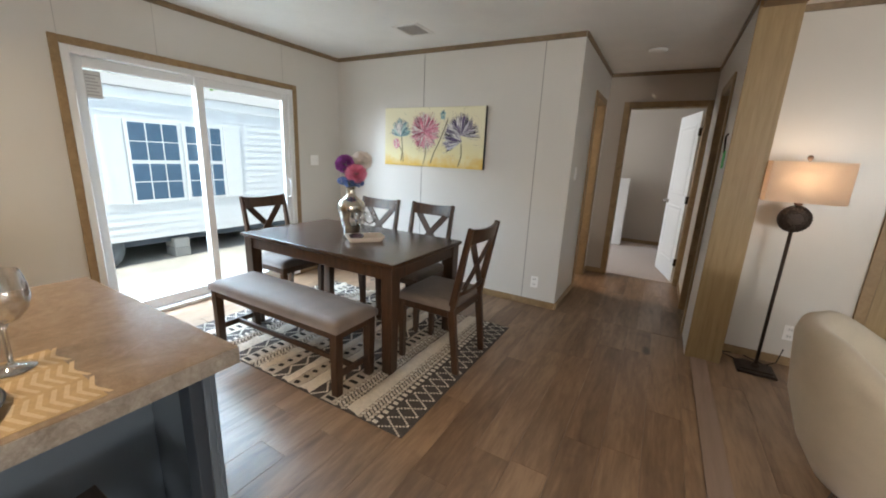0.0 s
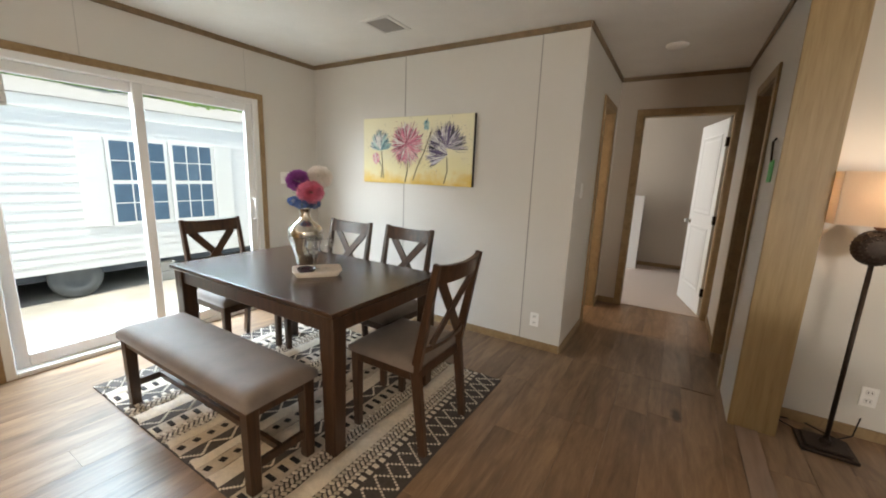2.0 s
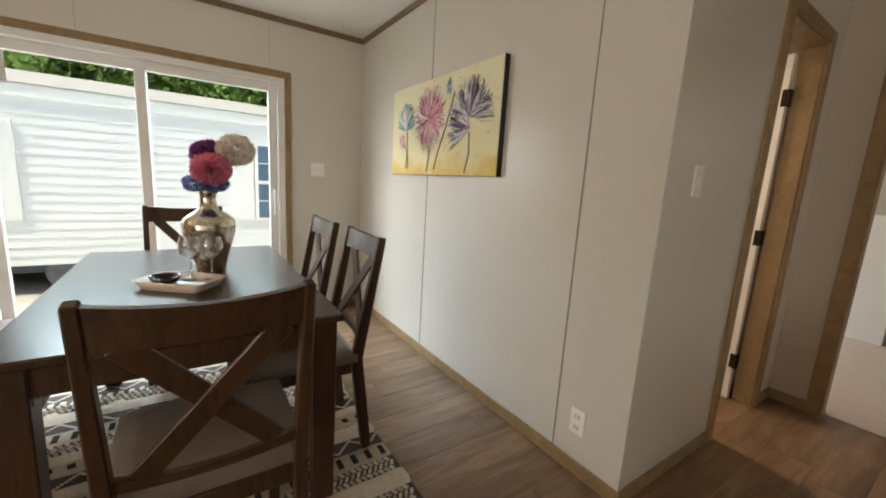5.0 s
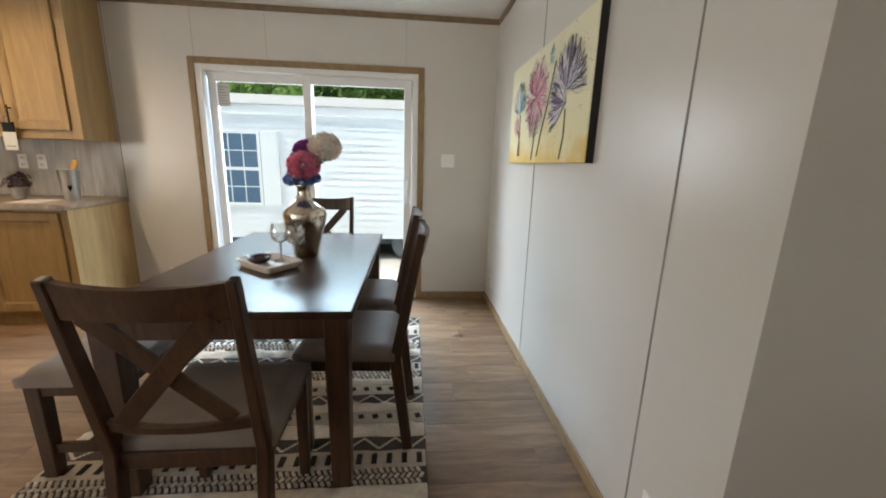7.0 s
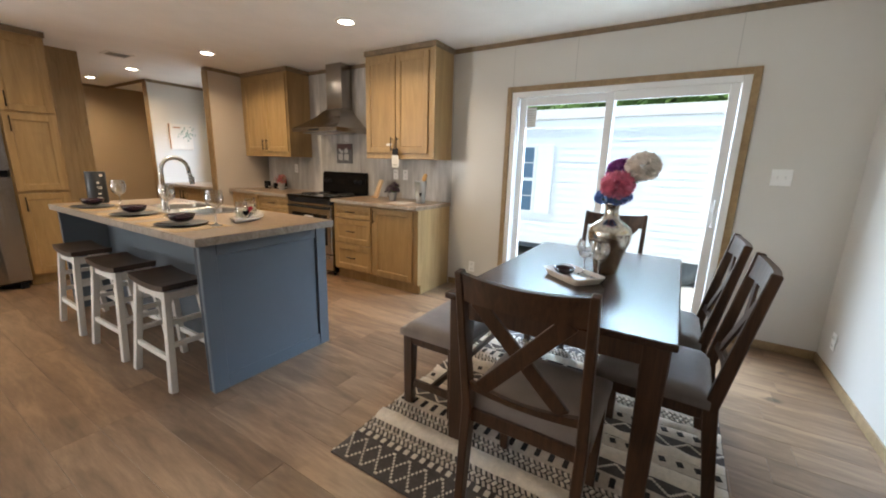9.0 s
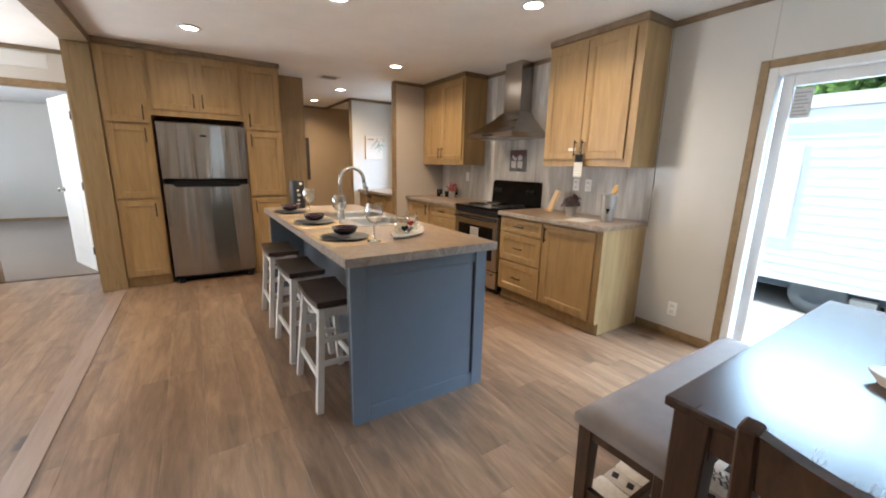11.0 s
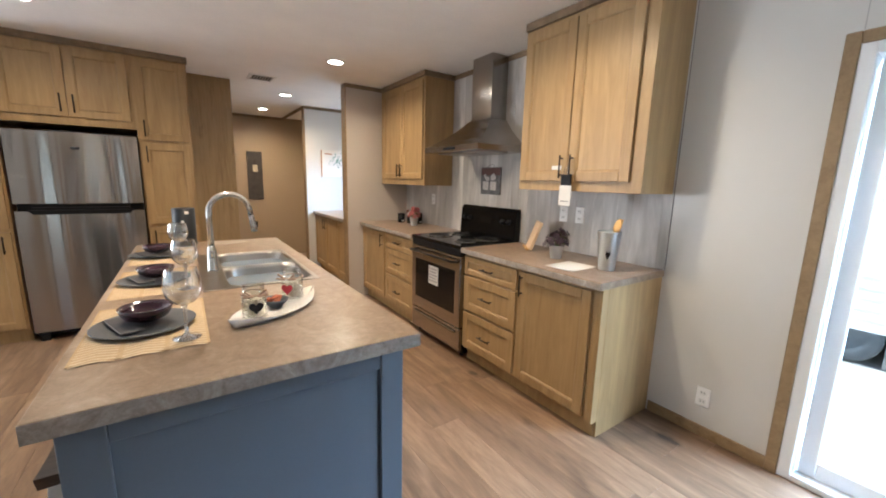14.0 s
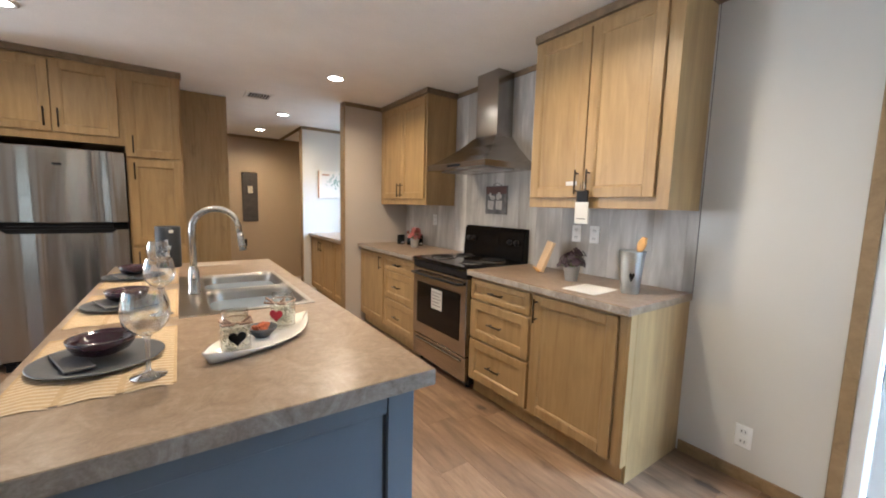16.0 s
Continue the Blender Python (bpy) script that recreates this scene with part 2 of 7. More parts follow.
SOLIDGLASS = thin_glass("solid_clear_glass", 0.7, (0.9, 0.91, 0.91), 0.3, 1.2)
CERAMIC = plain("white_ceramic", (0.72, 0.68, 0.62), 0.18, vary=0.03, coat=0.3)
PLUM = plain("plum_glaze", (0.035, 0.014, 0.024), 0.12, vary=0.2, coat=0.5)
SLATEPLATE = plain("slate_stoneware", (0.068, 0.074, 0.083), 0.45, vary=0.15, size=20)
MERCURY = plain("mercury_glass", (0.66, 0.62, 0.54), 0.2, 1.0, 0.45, 26, 90, coat=0.5)
SHADE = plain("linen_shade", (0.82, 0.72, 0.60), 0.8, vary=0.03)
BOUCLE = plain("cream_upholstery", (0.56, 0.49, 0.38), 0.85, vary=0.08, size=8, fine=260, relief=0.0015, sheen=0.3)
for m, level in ((BLACK, 0.2), (BLACKGLASS, 0.28), (BLACKMATT, 0.2)):
    m.node_tree.nodes["Principled BSDF"].inputs["Specular IOR Level"].default_value = level
PAPER = plain("paper", (0.68, 0.67, 0.64), 0.7, vary=0.02)


# ---- mesh helpers ----
def shade(ob, smooth):
    if smooth:
        ob.data.polygons.foreach_set("use_smooth", [True] * len(ob.data.polygons))
    return ob


def part(name, bm, material, parent=None, label="", smooth=False):
    me = bpy.data.meshes.new(name)
    bm.to_mesh(me)
    bm.free()
    for m in material if isinstance(material, (list, tuple)) else [material]:
        me.materials.append(m)
    ob = new(name, me)
    ob.parent = parent
    if label:
        tagged(ob, label)
    return shade(ob, smooth)


def thing(name, label, category, group="", at=None):
    ob = new(name)
    ob.empty_display_size = 0.05
    if at is not None:
        ob.matrix_basis = at
    return tagged(ob, label, category, group)


def share(ob, parent, m):
    """Another piece on the same mesh."""
    o = new(ob.name.split(".")[0], ob.data)
    o.parent = parent
    o.matrix_basis = m
    return o


def box(lo, hi, b=0.0, seg=1, bm=None, mat=0):
    bm = bm or bmesh.new()
    lo, hi = Vector(lo), Vector(hi)
    vs = bmesh.ops.create_cube(bm, size=1.0)["verts"]
    c, s = (lo + hi) / 2, hi - lo
    for v in vs:
        v.co = Vector((v.co.x * s.x, v.co.y * s.y, v.co.z * s.z)) + c
    fs = {f for v in vs for f in v.link_faces}
    for f in fs:
        f.material_index = mat
    if b:
        es = list({e for v in vs for e in v.link_edges})
        bmesh.ops.bevel(bm, geom=es, offset=b, segments=seg, profile=0.5, affect="EDGES")
    return bm


def beam(p0, p1, w, d, side=(1, 0, 0), taper=1.0, b=0.0, bm=None, mat=0):
    """A straight bar from p0 to p1, w wide along side and d deep."""
    bm = bm or bmesh.new()
    p0, p1 = Vector(p0), Vector(p1)
    z = (p1 - p0).normalized()
    x = Vector(side)
    x = (x - z * x.dot(z)).normalized()
    y = z.cross(x)
    vs = []
    for p, k in ((p0, 1.0), (p1, taper)):
        for i, j in ((-1, -1), (1, -1), (1, 1), (-1, 1)):
            vs.append(bm.verts.new(p + x * (i * w * k / 2) + y * (j * d * k / 2)))
    fs = [bm.faces.new([vs[i] for i in q]) for q in ((3, 2, 1, 0), (4, 5, 6, 7), (0, 1, 5, 4), (1, 2, 6, 5), (2, 3, 7, 6), (3, 0, 4, 7))]
    for f in fs:
        f.material_index = mat
    if b:
        bmesh.ops.bevel(bm, geom=list({e for f in fs for e in f.edges}), offset=b, segments=1, affect="EDGES")
    return bm


def lathe(profile, n=28, bm=None, centre=(0, 0, 0), sx=1.0, sy=1.0, mat=0):
    """A turned shape from (radius, height) pairs."""
    bm = bm or bmesh.new()
    c = Vector(centre)
    rings = []
    for r, z in profile:
        if r < 1e-6:
            rings.append([bm.verts.new(c + Vector((0, 0, z)))])
        else:
            rings.append([bm.verts.new(c + Vector((r * sx * math.cos(2 * math.pi * i / n), r * sy * math.sin(2 * math.pi * i / n), z))) for i in range(n)])
    for a, b2 in zip(rings, rings[1:]):
        for i in range(n):
            j = (i + 1) % n
            q = [a[i % len(a)], a[j % len(a)], b2[j % len(b2)], b2[i % len(b2)]]
            q = list(dict.fromkeys(q))
            if len(q) > 2:
                f = bm.faces.new(q)
                f.material_index = mat
    return bm


def tube(points, r, n=10, bm=None, mat=0):
    """A round bar along a line of points; r a number or one for each point."""
    bm = bm or bmesh.new()
    pts = [Vector(p) for p in points]
    rs = r if isinstance(r, (list, tuple)) else [r] * len(pts)
    rings = []
    up = Vector((0.31, 0.17, 0.93))
    for i, p in enumerate(pts):
        d = (pts[min(i + 1, len(pts) - 1)] - pts[max(i - 1, 0)]).normalized()
        x = up.cross(d)
        x = x.normalized() if x.length > 1e-4 else Vector((1, 0, 0))
        y = d.cross(x)
        up = y.cross(d) * 0 + up
        rings.append([bm.verts.new(p + (x * math.cos(2 * math.pi * k / n) + y * math.sin(2 * math.pi * k / n)) * rs[i]) for k in range(n)])
    for a, b2 in zip(rings, rings[1:]):
        for k in range(n):
            f = bm.faces.new((a[k], a[(k + 1) % n], b2[(k + 1) % n], b2[k]))
            f.material_index = mat
    bm.faces.new(rings[0][::-1]).material_index = mat
    bm.faces.new(rings[-1]).material_index = mat
    return bm


def poly(points, bm=None, mat=0):
    bm = bm or bmesh.new()
    bm.faces.new([bm.verts.new(p) for p in points]).material_index = mat
    return bm


def moved(bm, m):
    bm.transform(m)
    return bm


def frame_of(origin, u, v, n):
    """A pose whose x, y, z axes are u, v, n."""
    m = Matrix((u, v, n)).transposed().to_4x4()
    m.translation = origin
    return m


def moulding(u0, u1, v0, v1, steps, bm=None):
    """A moulded panel: nested rectangles (inset, height) from the rim inwards, closed in the middle."""
    bm = bm or bmesh.new()
    rows = [[bm.verts.new(p) for p in ((u0 + i, v0 + i, h), (u1 - i, v0 + i, h), (u1 - i, v1 - i, h), (u0 + i, v1 - i, h))] for i, h in steps]
    for a, b2 in zip(rows, rows[1:]):
        for k in range(4):
            bm.faces.new((a[k], a[(k + 1) % 4], b2[(k + 1) % 4], b2[k]))
    bm.faces.new(rows[-1])
    return bm


def structure(name, bm, material, label="", category="", smooth=False):
    return tagged(part(name, bm, material, None, "", smooth), label, category, "", "structure")


def wall(name, axis, t0, t1, a0, a1, z0, z1, material, holes=(), label="greige vinyl-faced wall board", category="wall"):
    """A wall across axis between t0 and t1, from a0 to a1, with holes (b0, b1, low, high)."""
    bm = bmesh.new()

    def block(p, q, lo, hi):
        if q - p > 1e-4 and hi - lo > 1e-4:
            if axis == "x":
                box((t0, p, lo), (t1, q, hi), bm=bm)
            else:
                box((p, t0, lo), (q, t1, hi), bm=bm)

    at = a0
    for b0, b1, lo, hi in sorted(holes):
        block(at, b0, z0, z1)
        block(b0, b1, z0, lo)
        block(b0, b1, hi, z1)
        at = b1
    block(at, a1, z0, z1)
    return structure(name, bm, material, label, category)


# ---- the shell of the house ----
XW, YA, CEIL = -3.35, 4.63, 2.455
HALL_L, HALL_R, HALL_END = -0.56, 0.52, 6.32
COL_Y, LIV_N = 4.32, 4.60
PAN_Y, END_Y, ALC_Y, FAR_Y = -1.80, -1.72, -3.40, -4.88
EAST, SOUTH = 4.45, -2.65

bm = box((XW - 0.15, -9.0, -0.30), (EAST + 0.15, 10.2, -0.012))
structure("floor", bm, JOINT, "wood-look vinyl plank floor", "floor")
bm = box((XW - 0.2, -9.2, CEIL), (EAST + 0.2, 10.4, CEIL + 0.2))
structure("ceiling", bm, CEILING, "white stippled ceiling", "ceiling")

wall("wall_west", "x", XW - 0.15, XW, -9.0, 10.2, -0.3, CEIL, WALL, [(2.14, 3.965, 0.0, 2.012), (-2.95, -2.15, 1.05, 2.05), (6.9, 8.3, 0.7, 2.05)])
wall("wall_dining", "y", YA, YA + 0.10, XW, HALL_L, 0, CEIL, WALL)
wall("wall_hall_west", "x", HALL_L - 0.10, HALL_L, YA + 0.10, HALL_END, 0, CEIL, WALL, [(5.47, 6.06, 0, 2.07)])
wall("wall_hall_end", "y", HALL_END, HALL_END + 0.10, XW, 2.6, 0, CEIL, WALL_DIMMED, [(-0.315, 0.475, 0, 2.07)])
wall("wall_hall_east", "x", HALL_R, HALL_R + 0.10, COL_Y + 0.02, HALL_END, 0, CEIL, WALL, [(4.82, 5.45, 0, 2.05)])
wall("wall_living_north", "y", LIV_N, LIV_N + 0.10, HALL_R + 0.10, EAST, 0, CEIL, WALL, [(1.50, 2.40, 0, 2.05)])
wall("wall_bath_east", "x", 2.5, 2.6, LIV_N + 0.10, HALL_END, 0, CEIL, WALL_DIMMED)
wall("wall_bedroom_north", "y", 8.90, 9.0, -3.35, 2.6, 0, CEIL, WALL_DIMMED)
wall("wall_bedroom_east", "x", 2.5, 2.6, HALL_END + 0.10, 8.90, 0, CEIL, WALL_DIMMED)

wall("wall_east", "x", EAST, EAST + 0.15, -9.0, 10.2, -0.3, CEIL, WALL, [(-1.4, 0.6, 0.5, 2.1), (1.5, 3.5, 0.5, 2.1), (-6.2, -4.6, 0.6, 2.1)])
wall("wall_living_south", "y", SOUTH - 0.10, SOUTH, 0.75, EAST, 0, CEIL, WALL, [(0.90, 1.72, 0, 2.07), (2.5, 4.2, 0.6, 2.1)])
wall("wall_kitchen_end", "y", END_Y - 0.10, END_Y, XW, -2.56, 0, CEIL, WALL_DIMMED)
wall("wall_utility", "y", ALC_Y - 0.10, ALC_Y, XW, -2.54, 0, CEIL, WALL)
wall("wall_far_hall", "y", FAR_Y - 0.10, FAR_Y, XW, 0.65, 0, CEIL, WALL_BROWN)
wall("wall_behind_pantry", "x", 0.55, 0.65, FAR_Y, -2.42, 0, CEIL, WALL_DIMMED)
wall("wall_pantry_back", "y", -2.62, -2.52, -1.42, 0.55, 0, CEIL, WALL_DIMMED)
wall("wall_south_room", "y", -8.6, -8.5, 0.65, EAST, 0, CEIL, WALL)

# marriage line: oak columns and a shallow beam
bm = box((HALL_R, COL_Y, 0), (0.74, COL_Y + 0.02, CEIL), 0.002)
structure("column_panel", bm, COLUMN, "light oak-print column panel at the end of the wall", "column")
bm = box((HALL_R + 0.10, COL_Y + 0.02, 0), (0.74, LIV_N, CEIL))
box((0.7405, COL_Y + 0.02, 0), (0.7455, LIV_N, CEIL), bm=bm)
structure("column_core", bm, COLUMN, "light oak-print side of a column", "column")
bm = box((0.545, -2.42, 0), (0.75, PAN_Y + 0.02, CEIL), 0.002)
structure("column_pantry", bm, COLUMN, "light oak-print column beside the pantry", "column")
bm = box((0.535, PAN_Y + 0.02, 2.385), (0.745, COL_Y, CEIL + 0.01), 0.002)
structure("beam", bm, CROWN, "shallow brown wood-clad ceiling beam", "beam")
bm = box((0.555, PAN_Y + 0.02, 0.0), (0.66, COL_Y, 0.006), 0.002)
structure("floor_strip", bm, STRIP, "pale wood transition strip in the floor", "floor trim")


def crown(name, pts):
    """Crown strip along a line of points given as ((x0, y0), (x1, y1), (nx, ny))."""
    bm = bmesh.new()
    for (x0, y0), (x1, y1), (nx, ny) in pts:
        lo = (min(x0, x1, x0 + nx * 0.014, x1 + nx * 0.014), min(y0, y1, y0 + ny * 0.014, y1 + ny * 0.014), CEIL - 0.042)
        hi = (max(x0, x1, x0 + nx * 0.014, x1 + nx * 0.014), max(y0, y1, y0 + ny * 0.014, y1 + ny * 0.014), CEIL + 0.004)
        box(lo, hi, 0.003, bm=bm)
    structure(name, bm, CROWN, "narrow brown wood crown moulding", "trim")


def skirting(name, runs):
    bm = bmesh.new()
    for (x0, y0), (x1, y1), (nx, ny) in runs:
        lo = (min(x0, x1, x0 + nx * 0.011, x1 + nx * 0.011), min(y0, y1, y0 + ny * 0.011, y1 + ny * 0.011), 0.0)
        hi = (max(x0, x1, x0 + nx * 0.011, x1 + nx * 0.011), max(y0, y1, y0 + ny * 0.011, y1 + ny * 0.011), 0.066)
        box(lo, hi, 0.003, bm=bm)
    structure(name, bm, TRIM, "low oak baseboard", "baseboard")


crown("trim_crown", [
    ((XW, 1.50), (XW, YA), (1, 0)), ((XW, -0.73), (XW, 0.60), (1, 0)), ((XW + 0.015, YA), (HALL_L, YA), (0, -1)), ((HALL_L, YA), (HALL_L, HALL_END - 0.015), (1, 0)),
    ((HALL_L, HALL_END), (HALL_R, HALL_END), (0, -1)), ((HALL_R, COL_Y + 0.03), (HALL_R, HALL_END - 0.015), (-1, 0)), ((0.76, LIV_N), (EAST, LIV_N), (0, -1)),
    ((0.76, SOUTH), (EAST, SOUTH), (0, 1)), ((XW + 0.36, END_Y), (-2.56, END_Y), (0, 1)), ((-2.56, END_Y - 0.1), (-2.56, END_Y), (1, 0)), ((XW, ALC_Y), (-2.54, ALC_Y), (0, 1)),
    ((-2.54, FAR_Y), (-2.54, ALC_Y), (1, 0)), ((-2.52, FAR_Y), (0.55, FAR_Y), (0, 1)), ((XW, 8.90), (2.5, 8.90), (0, -1))])
skirting("baseboard", [
    ((XW, 1.50), (XW, 2.10), (1, 0)), ((XW, 4.004), (XW, YA), (1, 0)), ((XW + 0.012, YA), (HALL_L, YA), (0, -1)), ((HALL_L, YA), (HALL_L, 5.41), (1, 0)),
    ((HALL_L, 6.12), (HALL_L, HALL_END - 0.012), (1, 0)), ((HALL_L, HALL_END), (-0.375, HALL_END), (0, -1)), ((HALL_R, 5.51), (HALL_R, HALL_END - 0.012), (-1, 0)),
    ((0.76, LIV_N), (1.43, LIV_N), (0, -1)), ((1.79, SOUTH), (EAST, SOUTH), (0, 1)), ((XW, 8.90), (2.5, 8.90), (0, -1)), ((-2.52, FAR_Y), (0.55, FAR_Y), (0, 1)),
    ((0.75, -8.5), (EAST, -8.5), (0, 1))])

# corner trims at wall ends
bm = box((-2.56, END_Y - 0.115, 0), (-2.548, END_Y + 0.012, CEIL - 0.045), 0.002)
structure("trim_wall_end", bm, TRIM, "oak strip capping the wall end", "trim")
bm = box((-2.54, ALC_Y - 0.11, 0), (-2.528, ALC_Y + 0.012, CEIL - 0.045), 0.002)
structure("trim_utility_end", bm, TRIM, "oak strip capping the wall end", "trim")

# joints of the wall boards
bm = bmesh.new()
for x in (-2.139, -0.89):
    box((x - 0.003, YA - 0.0025, 0.066), (x + 0.003, YA, CEIL - 0.042), bm=bm)
structure("trim_board_joint", bm, plain("joint_strip", (0.27, 0.25, 0.23), 0.5), "thin vertical joint strips between wall boards", "trim")
bm = bmesh.new()
for y in (2.15, 2.72, 3.85):
    box((XW, y - 0.002, 2.06), (XW + 0.0015, y + 0.002, CEIL - 0.042), bm=bm)
structure("trim_board_joint_west", bm, plain("joint_strip_pale", (0.45, 0.43, 0.40), 0.5), "thin vertical joint strips between wall boards", "trim")


def casing(name, axis, at, out, b0, b1, top, wide=0.058, thick=0.016, jamb=0.10):
    """Oak door casing on one wall face, with the jamb lining the opening."""
    bm = bmesh.new()

    def bar(p0, p1, lo, hi, d0, d1):
        d0, d1 = sorted((at + out * d0, at + out * d1))
        if axis == "x":
            box((d0, p0, lo), (d1, p1, hi), 0.003, bm=bm)
        else:
            box((p0, d0, lo), (p1, d1, hi), 0.003, bm=bm)

    bar(b0 - wide, b0 + 0.006, 0, top + wide, 0, thick)
    bar(b1 - 0.006, b1 + wide, 0, top + wide, 0, thick)
    bar(b0 + 0.006, b1 - 0.006, top - 0.006, top + wide, 0, thick)
    bar(b0 - 0.001, b0 + 0.014, 0, top, -jamb, 0.001)
    bar(b1 - 0.014, b1 + 0.001, 0, top, -jamb, 0.001)
    bar(b0 + 0.014, b1 - 0.014, top - 0.014, top + 0.001, -jamb, 0.001)
    return structure(name, bm, TRIM, "oak casing round a doorway", "door frame")


casing("door_frame_bedroom", "y", HALL_END, -1, -0.315, 0.475, 2.07)
casing("door_frame_closet", "x", HALL_L, 1, 5.47, 6.06, 2.07)
casing("door_frame_bath", "x", HALL_R, -1, 4.82, 5.45, 2.05)
casing("door_frame_living", "y", LIV_N, -1, 1.50, 2.40, 2.05)
casing("door_frame_south", "y", SOUTH, 1, 0.90, 1.72, 2.07)


def panel_door(name, m, w, material, label, knob=True, h=2.03):
    """A moulded door leaf: hinge edge at the origin, leaf along +x, faces across y."""
    d = thing(name, label, "door", at=m)
    tagged(d, kind="structure")
    t = 0.035
    bm = box((0, -t / 2, 0), (w, t / 2, h), 0.002)
    leaf = part("leaf", bm, material, d)
    for s in (-1, 1):
        f = frame_of((0, s * t / 2, 0), (1, 0, 0), (0, 0, 1), (0, -1, 0)) if s < 0 else frame_of((w, t / 2, 0), (-1, 0, 0), (0, 0, 1), (0, 1, 0))
        for lo, hi in ((0.22, 0.92), (1.06, h - 0.14)):
            part("moulded_panel", moved(moulding(0.11, w - 0.11, lo, hi, [(0, 0), (0.006, 0.005), (0.02, 0.005), (0.028, 0.0008), (0.05, 0.0008), (0.06, 0.004)]), f), material, leaf)
    for z in (0.25, 1.02, 1.80):
        part("hinge", box((-0.012, -t / 2 - 0.004, z - 0.045), (0.022, t / 2 + 0.004, z + 0.045), 0.002), BRONZE, d)
    if knob:
        for s in (-1, 1):
            prof = [(0.0, 0.0), (0.028, 0.0), (0.028, 0.006), (0.011, 0.01), (0.011, 0.03), (0.026, 0.04), (0.027, 0.055), (0.014, 0.065), (0, 0.066)]
            bm = moved(lathe(prof, 18), Matrix.Translation((w - 0.065, s * t / 2, 0.95)) @ Matrix.Rotation(-s * math.pi / 2, 4, "X"))
            part("knob", bm, CHROME, d, "satin nickel door knob", True)
    return d


panel_door("door_bedroom", pose(0.455, HALL_END + 0.125, 0.008, 0, 0, 104), 0.765, WHITE, "white moulded panel door standing open into the bedroom")
panel_door("door_closet", pose(HALL_L - 0.115, 6.035, 0.008, 0, 0, 176), 0.56, WHITE, "white moulded panel door standing open off the hall")
panel_door("door_south", pose(0.925, SOUTH - 0.13, 0.008, 0, 0, -66), 0.78, WHITE, "white moulded panel door standing open beyond the living room")
panel_door("door_living", pose(1.515, LIV_N + 0.05, 0.008, 0, 0, 0), 0.87, COLUMN, "light oak-print door closed in the living room wall", False)

# bedroom beyond the hall: carpet and a low wall
bm = box((XW, HALL_END + 0.05, -0.011), (2.5, 8.90, 0.004))
structure("carpet_bedroom", bm, CARPET, "beige carpet in the bedroom", "carpet")
bm = box((HALL_R + 0.05, LIV_N + 0.1, -0.011), (2.5, HALL_END - 0.001, 0.004))
structure("carpet_side_room", bm, CARPET, "beige carpet in a side room", "carpet")
bm = box((0.76, -8.5, -0.011), (EAST, SOUTH - 0.05, 0.004))
structure("carpet_south_room", bm, plain("brown_carpet", (0.20, 0.155, 0.12), 0.95, vary=0.16, size=30, fine=420, relief=0.006, sheen=0.2), "grey-beige carpet in a far room", "carpet")
bm = box((-1.9, 8.45, 0.004), (-0.33, 8.56, 1.18), 0.004)
structure("wall_low_bedroom", bm, WHITE, "white half-height wall in the bedroom", "low wall")

# ---- sliding door to the yard ----
sd = thing("door_sliding", "white vinyl sliding glass door with an oak casing", "sliding door")
tagged(sd, kind="structure")
for lo, hi in (((XW, 2.10, 0), (XW + 0.016, 2.15, 2.052)), ((XW, 3.955, 0), (XW + 0.016, 4.005, 2.052)), ((XW, 2.15, 2.002), (XW + 0.016, 3.955, 2.052))):
    part("casing", box(lo, hi, 0.004), TRIM, sd, "oak casing")
xa, xb = XW - 0.13, XW + 0.006
for lo, hi in (((xa, 2.142, 0), (xb, 2.20, 2.008)), ((xa, 3.905, 0), (xb, 3.963, 2.008)), ((xa, 2.20, 1.955), (xb, 3.905, 2.008)), ((xa, 2.20, 0.0), (xb, 3.905, 0.035))):
    part("outer_frame", box(lo, hi, 0.004), VINYL, sd)


def sash(y0, y1, x, name):
    bm = bmesh.new()
    for lo, hi in (((x - 0.02, y0, 0.035), (x + 0.02, y0 + 0.065, 1.955)), ((x - 0.02, y1 - 0.065, 0.035), (x + 0.02, y1, 1.955)),
                   ((x - 0.02, y0 + 0.065, 1.885), (x + 0.02, y1 - 0.065, 1.955)), ((x - 0.02, y0 + 0.065, 0.035), (x + 0.02, y1 - 0.065, 0.12))):
        box(lo, hi, 0.005, bm=bm)
    s = part(name, bm, VINYL, sd)
    g = part("pane", box((x - 0.003, y0 + 0.06, 0.115), (x + 0.003, y1 - 0.06, 1.89)), GLASS, s)
    g.visible_shadow = False
    return s


fixed = sash(2.21, 3.06, XW - 0.075, "fixed_sash")
sticker = part("glass_sticker", box((XW - 0.0715, 2.276, 1.69), (XW - 0.0705, 2.372, 1.87)), plain("grey_sticker", (0.60, 0.61, 0.60), 0.6), fixed, "grey printed glazing sticker")
bm = bmesh.new()
for i in range(7):
    box((XW - 0.0704, 2.284, 1.706 + i * 0.022), (XW - 0.0701, 2.364 - 0.012 * (i % 3), 1.714 + i * 0.022), bm=bm)
part("sticker_print", bm, plain("dark_print", (0.38, 0.38, 0.38), 0.6), fixed)
moving = sash(2.99, 3.90, XW - 0.030, "sliding_sash")
bm = tube([(XW - 0.01, 3.868, 0.90), (XW + 0.03, 3.868, 0.91), (XW + 0.034, 3.868, 1.0), (XW + 0.03, 3.868, 1.09), (XW - 0.01, 3.868, 1.10)], 0.008, 8)
part("handle", bm, VINYL, moving, "white pull handle", True)


